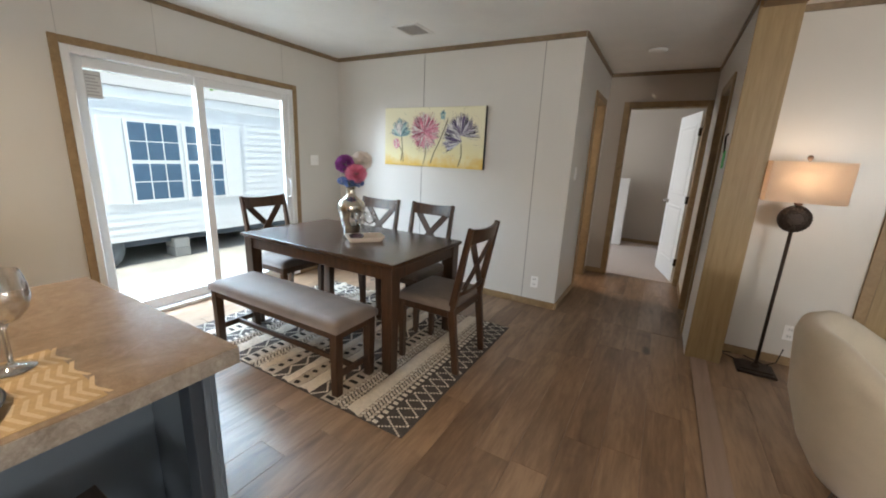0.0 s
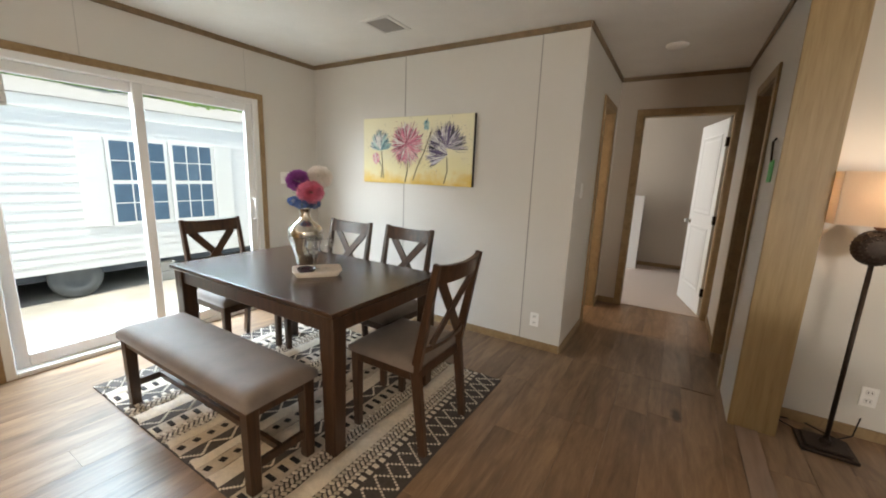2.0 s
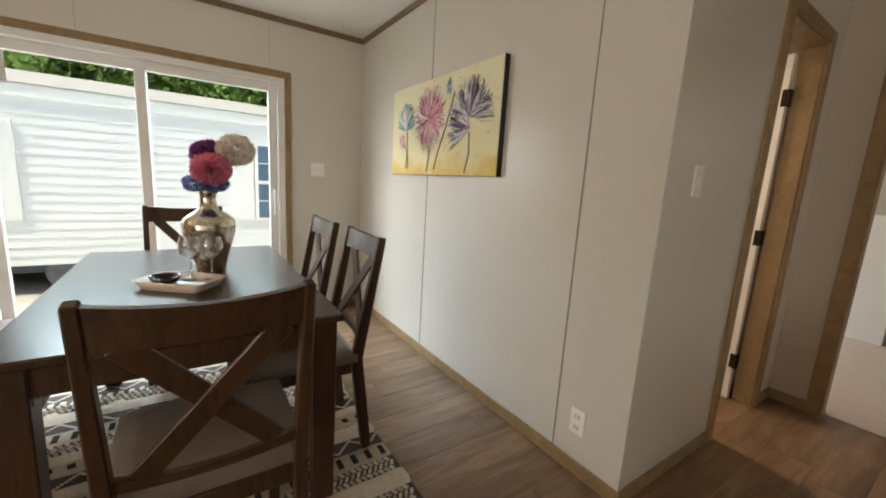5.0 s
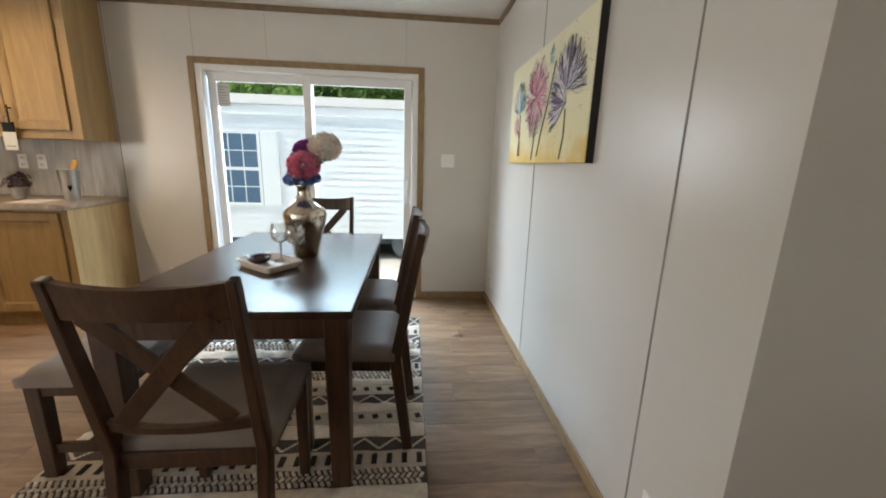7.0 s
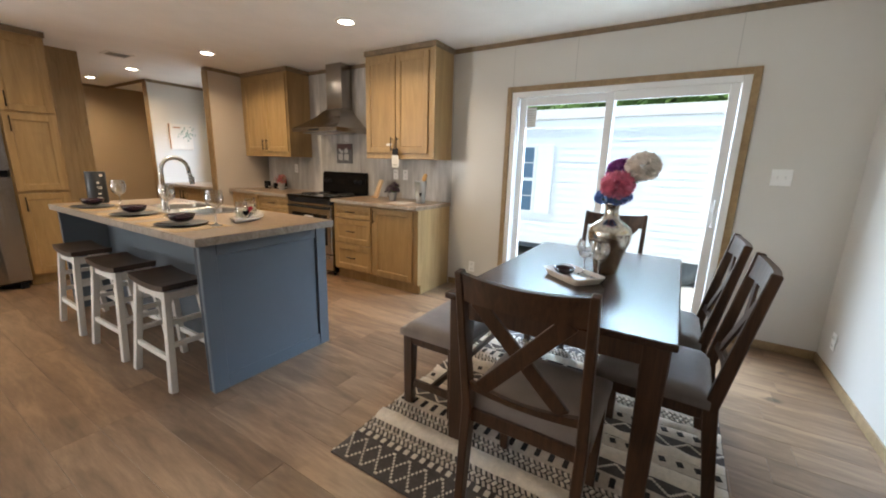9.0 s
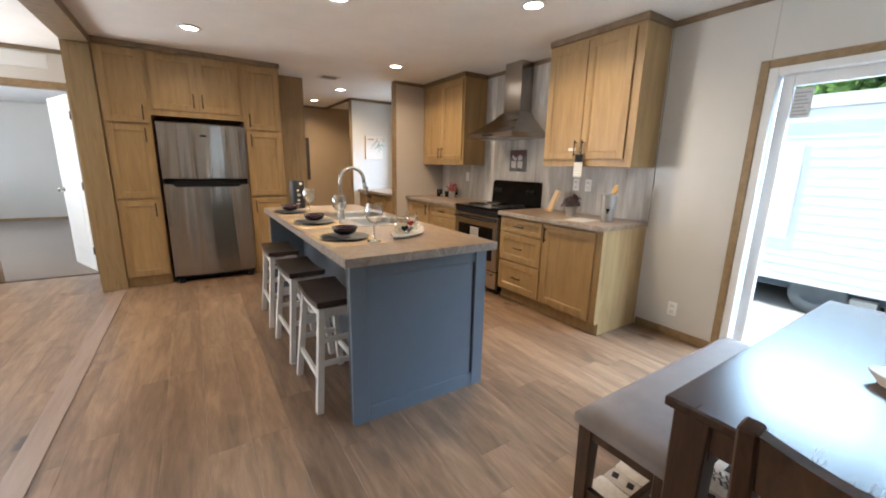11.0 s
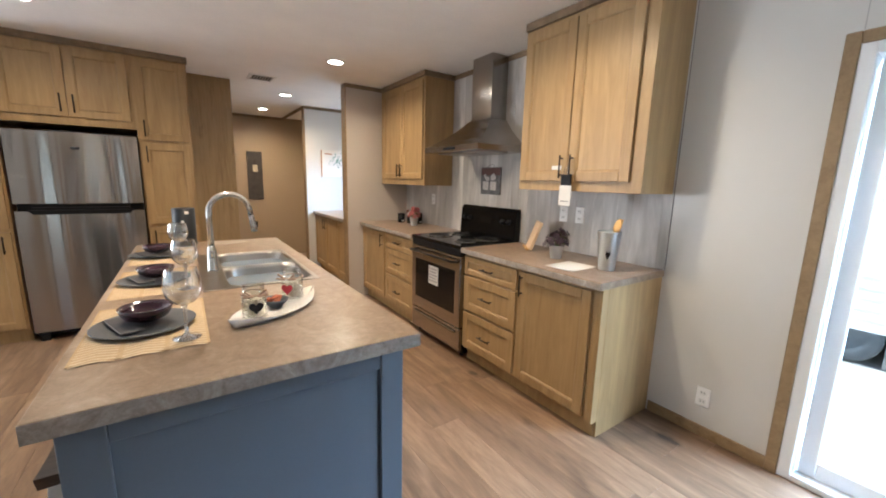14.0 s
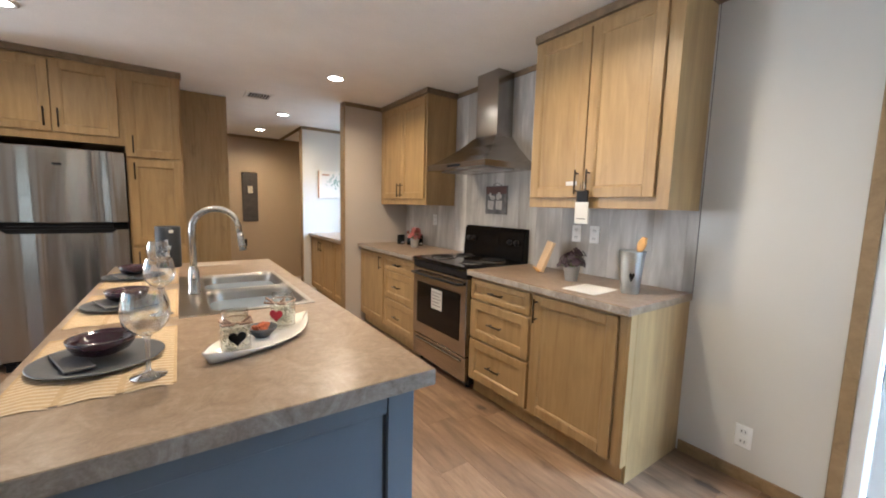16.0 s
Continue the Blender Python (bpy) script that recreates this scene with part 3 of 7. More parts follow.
def house_window(name, x, y0, y1, z0, z1, label):
    w = thing(name, label, "window")
    tagged(w, kind="structure")
    bm = bmesh.new()
    ym, zm = (y0 + y1) / 2, (z0 + z1) / 2
    for lo, hi in (((x - 0.05, y0, z0), (x + 0.05, y0 + 0.05, z1)), ((x - 0.05, y1 - 0.05, z0), (x + 0.05, y1, z1)), ((x - 0.05, y0 + 0.05, z1 - 0.05), (x + 0.05, y1 - 0.05, z1)),
                   ((x - 0.05, y0 + 0.05, z0), (x + 0.05, y1 - 0.05, z0 + 0.05)), ((x - 0.03, y0 + 0.05, zm - 0.02), (x + 0.03, y1 - 0.05, zm + 0.02))):
        box(lo, hi, 0.003, bm=bm)
    part("window_frame", bm, VINYL, w)
    for a, b2 in ((z0 + 0.05, zm - 0.02), (zm + 0.02, z1 - 0.05)):
        g = part("pane", box((x - 0.003, y0 + 0.05, a), (x + 0.003, y1 - 0.05, b2)), GLASS, w)
        g.visible_shadow = False


house_window("window_utility", XW - 0.075, -2.95, -2.15, 1.05, 2.05, "white vinyl window over the utility counter")
house_window("window_bedroom", XW - 0.075, 6.9, 8.3, 0.7, 2.05, "white vinyl bedroom window")
house_window("window_south_room", EAST + 0.075, -6.2, -4.6, 0.6, 2.1, "white vinyl window in the far room")
# two unseen windows added in the east wall to bring light in
house_window("window_living", EAST + 0.075, -1.4, 0.6, 0.5, 2.1, "wide white vinyl window, unseen, added to light the living room")
house_window("window_added_east_second", EAST + 0.075, 1.5, 3.5, 0.5, 2.1, "wide white vinyl window, unseen, added to light the living room")


def window_light(x, y, z, across, high, side, power):
    """Daylight and the sunlit ground's light in a window's opening, shining along side * x and a little upward."""
    ld = bpy.data.lights.new("window_light", "AREA")
    ld.shape, ld.size, ld.size_y, ld.energy, ld.color = "RECTANGLE", across, high, power, (0.93, 0.97, 1.0)
    new("window_light", ld).matrix_world = look((x, y, z), (x + side, y, z + 0.5))


# the first two lamps sit in the added east windows
window_light(EAST + 0.01, -0.4, 1.3, 1.9, 1.5, -1, WINDOW_POWER * 0.06)
window_light(EAST + 0.01, 2.5, 1.3, 1.9, 1.5, -1, WINDOW_POWER * 0.06)
window_light(EAST + 0.01, -5.4, 1.35, 1.5, 1.4, -1, WINDOW_POWER * 2.0)
# unseen window added in the end wall as a place for a lamp
sw = thing("window_living_south", "unseen white vinyl window added in the living room's end wall to hold a lamp", "window")
tagged(sw, kind="structure")
for lo, hi in (((2.5, SOUTH - 0.09, 0.6), (2.55, SOUTH - 0.01, 2.1)), ((4.15, SOUTH - 0.09, 0.6), (4.2, SOUTH - 0.01, 2.1)), ((2.55, SOUTH - 0.09, 2.05), (4.15, SOUTH - 0.01, 2.1)), ((2.55, SOUTH - 0.09, 0.6), (4.15, SOUTH - 0.01, 0.65))):
    part("window_frame", box(lo, hi, 0.003), VINYL, sw)
g = part("pane", box((2.55, SOUTH - 0.053, 0.65), (4.15, SOUTH - 0.047, 2.05)), GLASS, sw)
g.visible_shadow = False
# its lamp, tilted up to brighten the dining wall and ceiling
ld = bpy.data.lights.new("window_light", "AREA")
ld.shape, ld.size, ld.size_y, ld.energy, ld.color = "RECTANGLE", 1.6, 1.4, WINDOW_POWER * 5.8, (1.0, 0.94, 0.86)
new("window_light", ld).matrix_world = look((3.35, SOUTH + 0.01, 1.35), (3.2, SOUTH + 1.0, 2.45))
window_light(XW - 0.01, 7.6, 1.375, 1.3, 1.25, 1, WINDOW_POWER * 1.9)
window_light(XW - 0.01, -2.55, 1.55, 0.7, 0.9, 1, WINDOW_POWER * 0.06)

# unseen lamp added over the yard for open-sky light through the glass door
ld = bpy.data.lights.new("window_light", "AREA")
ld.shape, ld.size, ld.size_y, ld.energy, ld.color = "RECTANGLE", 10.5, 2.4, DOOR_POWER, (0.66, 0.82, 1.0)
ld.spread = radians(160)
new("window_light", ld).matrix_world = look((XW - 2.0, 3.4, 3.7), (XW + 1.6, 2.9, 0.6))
# unseen fill lamp slanting past the glass door's south jamb onto the dining wall
ld = bpy.data.lights.new("window_light", "AREA")
ld.shape, ld.size, ld.size_y, ld.energy, ld.color = "RECTANGLE", 2.6, 2.2, SIDE_FILL_POWER, (0.90, 0.95, 1.0)
new("window_light", ld).matrix_world = look((XW - 2.1, -0.1, 2.3), (-1.0, 4.3, 1.4))
v = thing("return_vent", "white return-air grille above the doorway", "wall vent")
part("frame", box((1.02, SOUTH, 2.25), (1.62, SOUTH + 0.012, 2.395), 0.003), WHITE, v)
for i in range(7):
    part("slat", box((1.045, SOUTH + 0.0121, 2.266 + i * 0.017), (1.595, SOUTH + 0.016, 2.276 + i * 0.017)), VINYL, v)

# unseen dark layer over the outer wall, added to soak up the lamps' bounce
BOUNCE_DARK = plain("dark_brown_bounce_absorber", (0.07, 0.05, 0.04), 0.7, vary=0.1)
wall("wall_outer_bounce_absorber", "x", XW - 0.172, XW - 0.152, -9.0, 10.2, -0.5, CEIL, BOUNCE_DARK, [(2.14, 3.965, 0.0, 2.012), (-2.95, -2.15, 1.05, 2.05), (6.9, 8.3, 0.7, 2.05)])

# ---- outside ----
GROUND = plain("dry_tan_ground", (0.50, 0.46, 0.40), 0.95, vary=0.25, size=1.5, fine=30, relief=0.01)
SIDING = plain("white_vinyl_siding", (0.74, 0.74, 0.74), 0.5, vary=0.03)
SHINGLE = plain("grey_shingles", (0.50, 0.48, 0.47), 0.9, vary=0.15, fine=40)
TARP = plain("black_underside", (0.05, 0.066, 0.09), 0.6, vary=0.4)
NAVYPANE = plain("dark_window_glass", (0.09, 0.15, 0.22), 0.08, vary=0.15)
LEAF = petals("green_leaves", (0.30, 0.45, 0.14), 0.5)
BARK = plain("tree_bark", (0.10, 0.075, 0.05), 0.9, vary=0.3, relief=0.01)
RUBBER = plain("black_tyre", (0.10, 0.108, 0.115), 0.8, vary=0.3)
GZ, HX = -0.95, -8.5

bm = bmesh.new()
poly([(-600, -600, GZ), (600, -600, GZ), (600, 600, GZ), (-600, 600, GZ)], bm)
structure("ground", bm, GROUND, "dry bare tan ground", "ground")

nh = thing("neighbour_house", "white-sided manufactured home on wheels next door", "house")
part("wall", box((HX - 7, -9, -0.45), (HX, 14, 2.25)), SIDING, nh)
course = bmesh.new()
for q in (((0, 0), (0.016, 0.0), (0.016, 0.005), (0.002, 0.148)),):
    lo = [course.verts.new((x, -9, z)) for x, z in q]
    hi = [course.verts.new((x, 14, z)) for x, z in q]
    course.faces.new(lo)
    course.faces.new(hi[::-1])
    for i in range(4):
        course.faces.new((lo[i], hi[i], hi[(i + 1) % 4], lo[(i + 1) % 4]))
first = part("siding_board", course, SIDING, nh)
first.matrix_basis = pose(HX, 0, -0.45)
for i in range(1, 18):
    share(first, nh, pose(HX, 0, -0.45 + 0.148 * i))
part("wall_mark", box((HX + 0.016, 2.77, 1.45), (HX + 0.0175, 2.85, 1.49)), SHINGLE, nh, "small grey printed mark")
part("fascia", box((HX, -9.2, 2.16), (HX + 0.05, 14.2, 2.36), 0.01), WHITE, nh)
bm = bmesh.new()
poly([(HX + 0.07, -9.3, 2.36), (HX + 0.07, 14.3, 2.36), (HX - 3.5, 14.3, 3.08), (HX - 3.5, -9.3, 3.08)], bm)
poly([(HX - 7.3, -9.3, 2.36), (HX - 3.5, -9.3, 3.08), (HX - 3.5, 14.3, 3.08), (HX - 7.3, 14.3, 2.36)], bm)
poly([(HX + 0.07, -9.3, 2.34), (HX - 7.3, -9.3, 2.34), (HX - 7.3, 14.3, 2.34), (HX + 0.07, 14.3, 2.34)], bm)
part("roof", bm, SHINGLE, nh, "pale grey shingle roof")
part("floor_frame", box((HX - 6.9, -8.9, -0.62), (HX - 0.24, 13.9, -0.451)), TARP, nh, "black underside")
for y0, y1 in ((4.47, 5.30), (5.46, 6.17), (-0.20, 0.66), (-2.6, -1.9)):
    z0, z1 = 0.325, 1.76
    w = part("window", box((HX, y0 - 0.06, z0 - 0.06), (HX + 0.045, y1 + 0.06, z1 + 0.06), 0.004), WHITE, nh)
    for k, (a, b2) in enumerate(((z0, (z0 + z1) / 2 - 0.035), ((z0 + z1) / 2 + 0.035, z1))):
        part("pane", box((HX + 0.0455, y0, a), (HX + 0.049, y1, b2)), NAVYPANE, w)
        bm = bmesh.new()
        for j in (1, 2):
            y = y0 + (y1 - y0) * j / 3
            box((HX + 0.0492, y - 0.009, a), (HX + 0.056, y + 0.009, b2), bm=bm)
        zc = (a + b2) / 2
        box((HX + 0.0492, y0, zc - 0.009), (HX + 0.055, y1, zc + 0.009), bm=bm)
        part("glazing_bars", bm, WHITE, w)
for y0, y1 in ((4.03, 4.39), (6.25, 6.61), (0.74, 1.10)):
    bm = box((HX + 0.015, y0, 0.28), (HX + 0.05, y1, 1.82), 0.004)
    for i in range(24):
        z = 0.34 + i * 0.06
        box((HX + 0.05, y0 + 0.04, z), (HX + 0.0535, y1 - 0.04, z + 0.03), bm=bm)
    part("shutter", bm, WHITE, nh, "white louvred shutter")
for y in (1.60, 2.72, 3.84):
    bm = moved(lathe([(0.0, -0.1), (0.2, -0.1), (0.32, -0.09), (0.36, -0.05), (0.36, 0.05), (0.32, 0.09), (0.2, 0.1), (0.16, 0.06), (0, 0.06)], 24), Matrix.Translation((HX - 0.11, y, GZ + 0.36)) @ Matrix.Rotation(math.pi / 2, 4, "Y"))
    part("wheel", bm, RUBBER, nh, "black trailer wheel", True)
for y in (-1.5, 1.98, 5.08):
    bm = bmesh.new()
    for k in range(2):
        box((HX - 0.5, y, GZ + 0.2 * k), (HX - 0.1, y + 0.3, GZ + 0.195 + 0.2 * k), 0.01, bm=bm)
    t = part("block_pier", bm, plain("concrete_block", (0.4, 0.39, 0.37), 0.9), None)
    tagged(t, "pale concrete block pier under the neighbouring home", "block pier", "block piers")

rng = random.Random(4)


def tree(x, y, h, spread):
    t = thing("tree", "tall leafy green tree behind the neighbouring home", "tree", "trees outside", pose(x, y, GZ))
    bm = tube([(0, 0, 0), (0.1, 0.05, h * 0.3), (0.0, 0.1, h * 0.6), (0.1, 0, h * 0.85)], [0.28, 0.2, 0.12, 0.04], 8)
    for i in range(7):
        a = rng.uniform(0, 6.28)
        z = h * rng.uniform(0.3, 0.65)
        tube([(0, 0, z), (math.cos(a) * spread * 0.5, math.sin(a) * spread * 0.5, z + h * 0.16), (math.cos(a) * spread * 0.8, math.sin(a) * spread * 0.8, z + h * 0.3)], [0.09, 0.06, 0.02], 6, bm)
    part("trunk", bm, BARK, t)
    verts, faces = [], []
    clumps = [(rng.gauss(0, 0.42) * spread, rng.gauss(0, 0.42) * spread, h * rng.uniform(0.35, 1.0), rng.uniform(0.5, 1.0)) for _ in range(80)]
    for cx, cy, cz, cr in clumps:
        for _ in range(190):
            p = Vector((cx + rng.gauss(0, 0.5) * cr, cy + rng.gauss(0, 0.5) * cr, cz + rng.gauss(0, 0.4) * cr))
            u = Vector((rng.gauss(0, 1), rng.gauss(0, 1), rng.gauss(0, 1))).normalized() * rng.uniform(0.08, 0.17)
            v = u.orthogonal().normalized() * rng.uniform(0.045, 0.085)
            k = len(verts)
            verts += [p - u, p + v, p + u, p - v]
            faces.append((k, k + 1, k + 2, k + 3))
    me = bpy.data.meshes.new("crown")
    me.from_pydata(verts, [], faces)
    me.materials.append(LEAF)
    new("crown", me).parent = t


for x, y, h, s in ((-15.6, -7, 7.2, 2.7), (-16.4, -3.2, 7.8, 2.9), (-15.4, 0.2, 7.0, 2.7), (-16.2, 3.4, 7.8, 2.9), (-15.5, 6.6, 7.2, 2.7), (-16.4, 9.8, 7.8, 2.9), (-15.6, 13.2, 7.2, 2.7), (-16.2, 16.8, 7.6, 2.9), (-16.2, 20.5, 7.6, 2.9), (-16.0, -10.8, 7.6, 2.9)):
    tree(x, y, h, s)

# ---- ceiling lights ----
BULB = glowing("warm_light_disc", (1.0, 0.86, 0.66), 14.0)
for x, y in ((-0.24, -0.95), (-1.09, 0.40), (-2.25, 1.09), (-2.22, -1.02), (-2.16, -2.80), (-2.10, -4.09), (-1.7, 5.5)):
    d = thing("recessed_light", "lit white recessed ceiling light", "ceiling light", "recessed ceiling lights", pose(x, y, CEIL))
    part("trim_ring", lathe([(0.062, 0.0), (0.086, 0.0), (0.088, -0.006), (0.064, -0.012), (0.060, -0.004), (0.062, 0.0)], 28), WHITE, d, "white trim ring", True)
    part("lens", lathe([(0, -0.006), (0.062, -0.006), (0.062, -0.003), (0, -0.003)], 24), BULB, d, "glowing warm lens")
    ld = bpy.data.lights.new("recessed_lamp", "AREA")
    ld.shape, ld.size, ld.energy, ld.color, ld.spread = "DISK", 0.11, CAN_POWER * (1.7 if y > 5 else 0.4 if x > -0.5 else 1.0), (1.0, 0.74, 0.45) if y < 5 else (1.0, 0.8, 0.58), radians(150)
    lo = new("recessed_lamp", ld)
    lo.matrix_world = pose(x, y, CEIL - 0.02)

# ---- dining corner ----
RX0, RX1, RY0, RY1 = -2.855, -0.775, 2.42, 3.978
RUG_Z = 0.008
CREAM = plain("cream_wool", (0.66, 0.59, 0.49), 0.95, vary=0.16, size=40, fine=200, relief=0.004, sheen=0.2)
CHARCOAL = plain("charcoal_wool", (0.075, 0.064, 0.058), 0.95, vary=0.25, size=50, fine=300, relief=0.002)
BLACKWOOL = plain("black_wool", (0.022, 0.019, 0.018), 0.95, vary=0.25, fine=300, relief=0.002)
TANWOOL = plain("oatmeal_wool", (0.50, 0.43, 0.35), 0.95, vary=0.2, size=40, fine=260, relief=0.003)
rug = thing("area_rug", "charcoal and cream striped wool rug under the dining table", "rug")
part("backing", box((RX0, RY0, 0.0), (RX1, RY1, RUG_Z), 0.003), CHARCOAL, rug, "charcoal woven ground")


def pile(bm, x0, x1, mat, h, lump, rows=46):
    """A tufted stripe across the rug with an uneven, rounded top."""
    cols = 4
    grid = []
    for j in range(rows + 1):
        y = RY0 + 0.004 + (RY1 - RY0 - 0.008) * j / rows
        row = []
        for i in range(cols + 1):
            s = i / cols
            w = noise.noise(Vector((x0 * 9 + s * 3, y * 16, 0.0)))
            edge = 0.008 * noise.noise(Vector((x0 * 7 + 5 * (s > 0.5), y * 9, 3.1))) if i in (0, cols) else 0
            z = RUG_Z + (0.0 if i in (0, cols) else h * (0.75 + lump * w))
            row.append(bm.verts.new((x0 + (x1 - x0) * s + edge, y, z)))
        grid.append(row)
    for a, b2 in zip(grid, grid[1:]):
        for i in range(cols):
            f = bm.faces.new((a[i], a[i + 1], b2[i + 1], b2[i]))
            f.material_index = mat
            f.smooth = True


def chip(bm, x, y, wx, wy, mat, z=0.003, turn=0.0):
    c, s = math.cos(turn), math.sin(turn)
    pts = [(-wx / 2, -wy / 2), (wx / 2, -wy / 2), (wx / 2, wy / 2), (-wx / 2, wy / 2)]
    low = [bm.verts.new((x + c * a - s * b2, y + s * a + c * b2, RUG_Z - 0.001)) for a, b2 in pts]
    top = [bm.verts.new((x + (c * a - s * b2) * 0.8, y + (s * a + c * b2) * 0.8, RUG_Z + z)) for a, b2 in pts]
    bm.faces.new(top).material_index = mat
    for i in range(4):
        bm.faces.new((low[i], low[(i + 1) % 4], top[(i + 1) % 4], top[i])).material_index = mat


def band_diamond(bm, x0, w):
    n = 9
    step = (RY1 - RY0) / n
    for i in range(n):
        ya = RY0 + i * step
        for x_a, x_b in ((x0 + 0.012, x0 + w - 0.012), (x0 + w - 0.012, x0 + 0.012)):
            for y_a, y_b in ((ya, ya + step / 2), (ya + step / 2, ya + step)) if x_a < x_b else ((ya, ya + step / 2), (ya + step / 2, ya + step)):
                xs, xe = (x_a, x_b) if y_a == ya else (x_b, x_a)
                for k in range(9):
                    s = (k + 0.5) / 9
                    chip(bm, xs + (xe - xs) * s, y_a + (y_b - y_a) * s, 0.013, 0.009, 0, 0.003)


def band_zigzag(bm, x0, w):
    n = 11
    step = (RY1 - RY0) / n
    for i in range(n):
        for y_a, up in ((RY0 + i * step, True), (RY0 + (i + 0.5) * step, False)):
            for k in range(7):
                s = (k + 0.5) / 7
                t = s if up else 1 - s
                chip(bm, x0 + 0.01 + (w - 0.02) * t, y_a + step / 2 * s, 0.013, 0.010, 0, 0.003)


def band_knots(bm, x0, w, rows):
    n = 60
    for r in range(rows):
        for i in range(n):
            y = RY0 + 0.012 + (RY1 - RY0 - 0.024) * (i + 0.5 * (r % 2)) / n
            chip(bm, x0 + w * (r + 0.5) / rows, y, w / rows * 0.92, 0.014, 0 if i % 2 else 3, 0.006, 0.5 * (-1) ** r)


def band_ladder(bm, x0, w):
    pile(bm, x0, x0 + w, 3, 0.004, 0.15, 30)
    n = 24
    for i in range(n):
        y = RY0 + (RY1 - RY0) * (i + 0.5) / n
        chip(bm, x0 + w / 2, y, w * 0.62, 0.026, 2, 0.0075)


def band_checks(bm, x0, w):
    n = 34
    for i in range(n):
        chip(bm, x0 + w / 2, RY0 + (RY1 - RY0) * (i + 0.5) / n, w * 0.8, 0.024, 0, 0.004)


bm = bmesh.new()
x = RX1
order = ["diamond", "checks", "knots", "pile", "knots", "ladder", "zigzag", "pile", "dots", "pile2", "zigzag", "dots", "pile2", "knots", "ladder", "zigzag", "pile", "knots", "checks", "zigzag", "ladder", "pile2", "diamond"]
widths = {"diamond": 0.165, "checks": 0.04, "knots": 0.085, "pile": 0.095, "pile2": 0.06, "ladder": 0.10, "zigzag": 0.085, "dots": 0.09}
k = (RX1 - RX0) / sum(widths[o] for o in order)
for o in order:
    w = widths[o] * k
    x -= w
    if o == "diamond":
        band_diamond(bm, x, w)
    elif o == "checks":
        band_checks(bm, x, w)
    elif o == "knots":
        band_knots(bm, x, w, 3)
    elif o in ("pile", "pile2"):
        pile(bm, x, x + w, 0, 0.019, 0.9, 96)
    elif o == "ladder":
        band_ladder(bm, x, w)
    elif o == "zigzag":
        band_zigzag(bm, x, w)
    else:
        pile(bm, x, x + w, 3, 0.006, 0.4, 40)
        for i in range(22):
            chip(bm, x + w / 2, RY0 + (RY1 - RY0) * (i + 0.5) / 22, w * 0.4, 0.03, 2, 0.0085, 0.3)
tufts = part("tufting", bm, [CREAM, CHARCOAL, BLACKWOOL, TANWOOL], rug, "raised cream, oatmeal and black tufting")
tagged(tufts, kind="stuff")
FEET = RUG_Z + 0.004

# table
TX0, TX1, TY0, TY1, TZ = -2.605, -1.13, 2.80, 3.70, 0.762
tb = thing("dining_table", "dark-stained rectangular wooden dining table on the rug", "dining table")
part("tabletop", box((TX0, TY0, TZ - 0.028), (TX1, TY1, TZ), 0.006, 2), TABLETOP, tb, "dark semi-gloss planked top")
for lo, hi in (((TX0 + 0.10, TY0 + 0.03, TZ - 0.115), (TX1 - 0.10, TY0 + 0.052, TZ - 0.028)), ((TX0 + 0.10, TY1 - 0.052, TZ - 0.115), (TX1 - 0.10, TY1 - 0.03, TZ - 0.028)),
               ((TX0 + 0.03, TY0 + 0.10, TZ - 0.115), (TX0 + 0.052, TY1 - 0.10, TZ - 0.028)), ((TX1 - 0.052, TY0 + 0.10, TZ - 0.115), (TX1 - 0.03, TY1 - 0.10, TZ - 0.028))):
    part("apron", box(lo, hi, 0.003), DARKWOOD, tb)
for lx in (TX0 + 0.062, TX1 - 0.062):
    for ly in (TY0 + 0.062, TY1 - 0.062):
        bm = beam((lx, ly, TZ - 0.028), (lx, ly, FEET), 0.088, 0.088, taper=0.82, b=0.004)
        for s in (-1, 1):
            box((lx + s * 0.020 - 0.004, ly - 0.0455, TZ - 0.14), (lx + s * 0.020 + 0.004, ly + 0.0455, TZ - 0.03), bm=bm)
        part("leg", bm, DARKWOOD, tb)


def cushion(x0, x1, y0, y1, z0, z1, r=0.03, crown_h=0.012, nx=14, ny=12):
    """An upholstered pad with rolled edges and a slightly domed top."""
    bm = bmesh.new()
    top = []
    for j in range(ny + 1):
        row = []
        for i in range(nx + 1):
            u, v = i / nx, j / ny
            a = x0 + (x1 - x0) * u
            b2 = y0 + (y1 - y0) * v
            du, dv = min(u, 1 - u) * (x1 - x0), min(v, 1 - v) * (y1 - y0)
            roll = min(1.0, min(du, dv) / r)
            z = z1 - r * 0.8 * (1 - math.sqrt(max(0.0, 1 - (1 - roll) ** 2))) + crown_h * math.sin(math.pi * u) * math.sin(math.pi * v)
            row.append(bm.verts.new((a, b2, z)))
        top.append(row)
    for a, b2 in zip(top, top[1:]):
        for i in range(nx):
            bm.faces.new((a[i], a[i + 1], b2[i + 1], b2[i]))
    ring = top[0] + [r2[-1] for r2 in top[1:]] + top[-1][-2::-1] + [r2[0] for r2 in top[-2:0:-1]]
    low = [bm.verts.new((v.co.x, v.co.y, z0)) for v in ring]
    n = len(ring)
    for i in range(n):
        bm.faces.new((ring[(i + 1) % n], ring[i], low[i], low[(i + 1) % n]))
    bm.faces.new(low)
    return bm


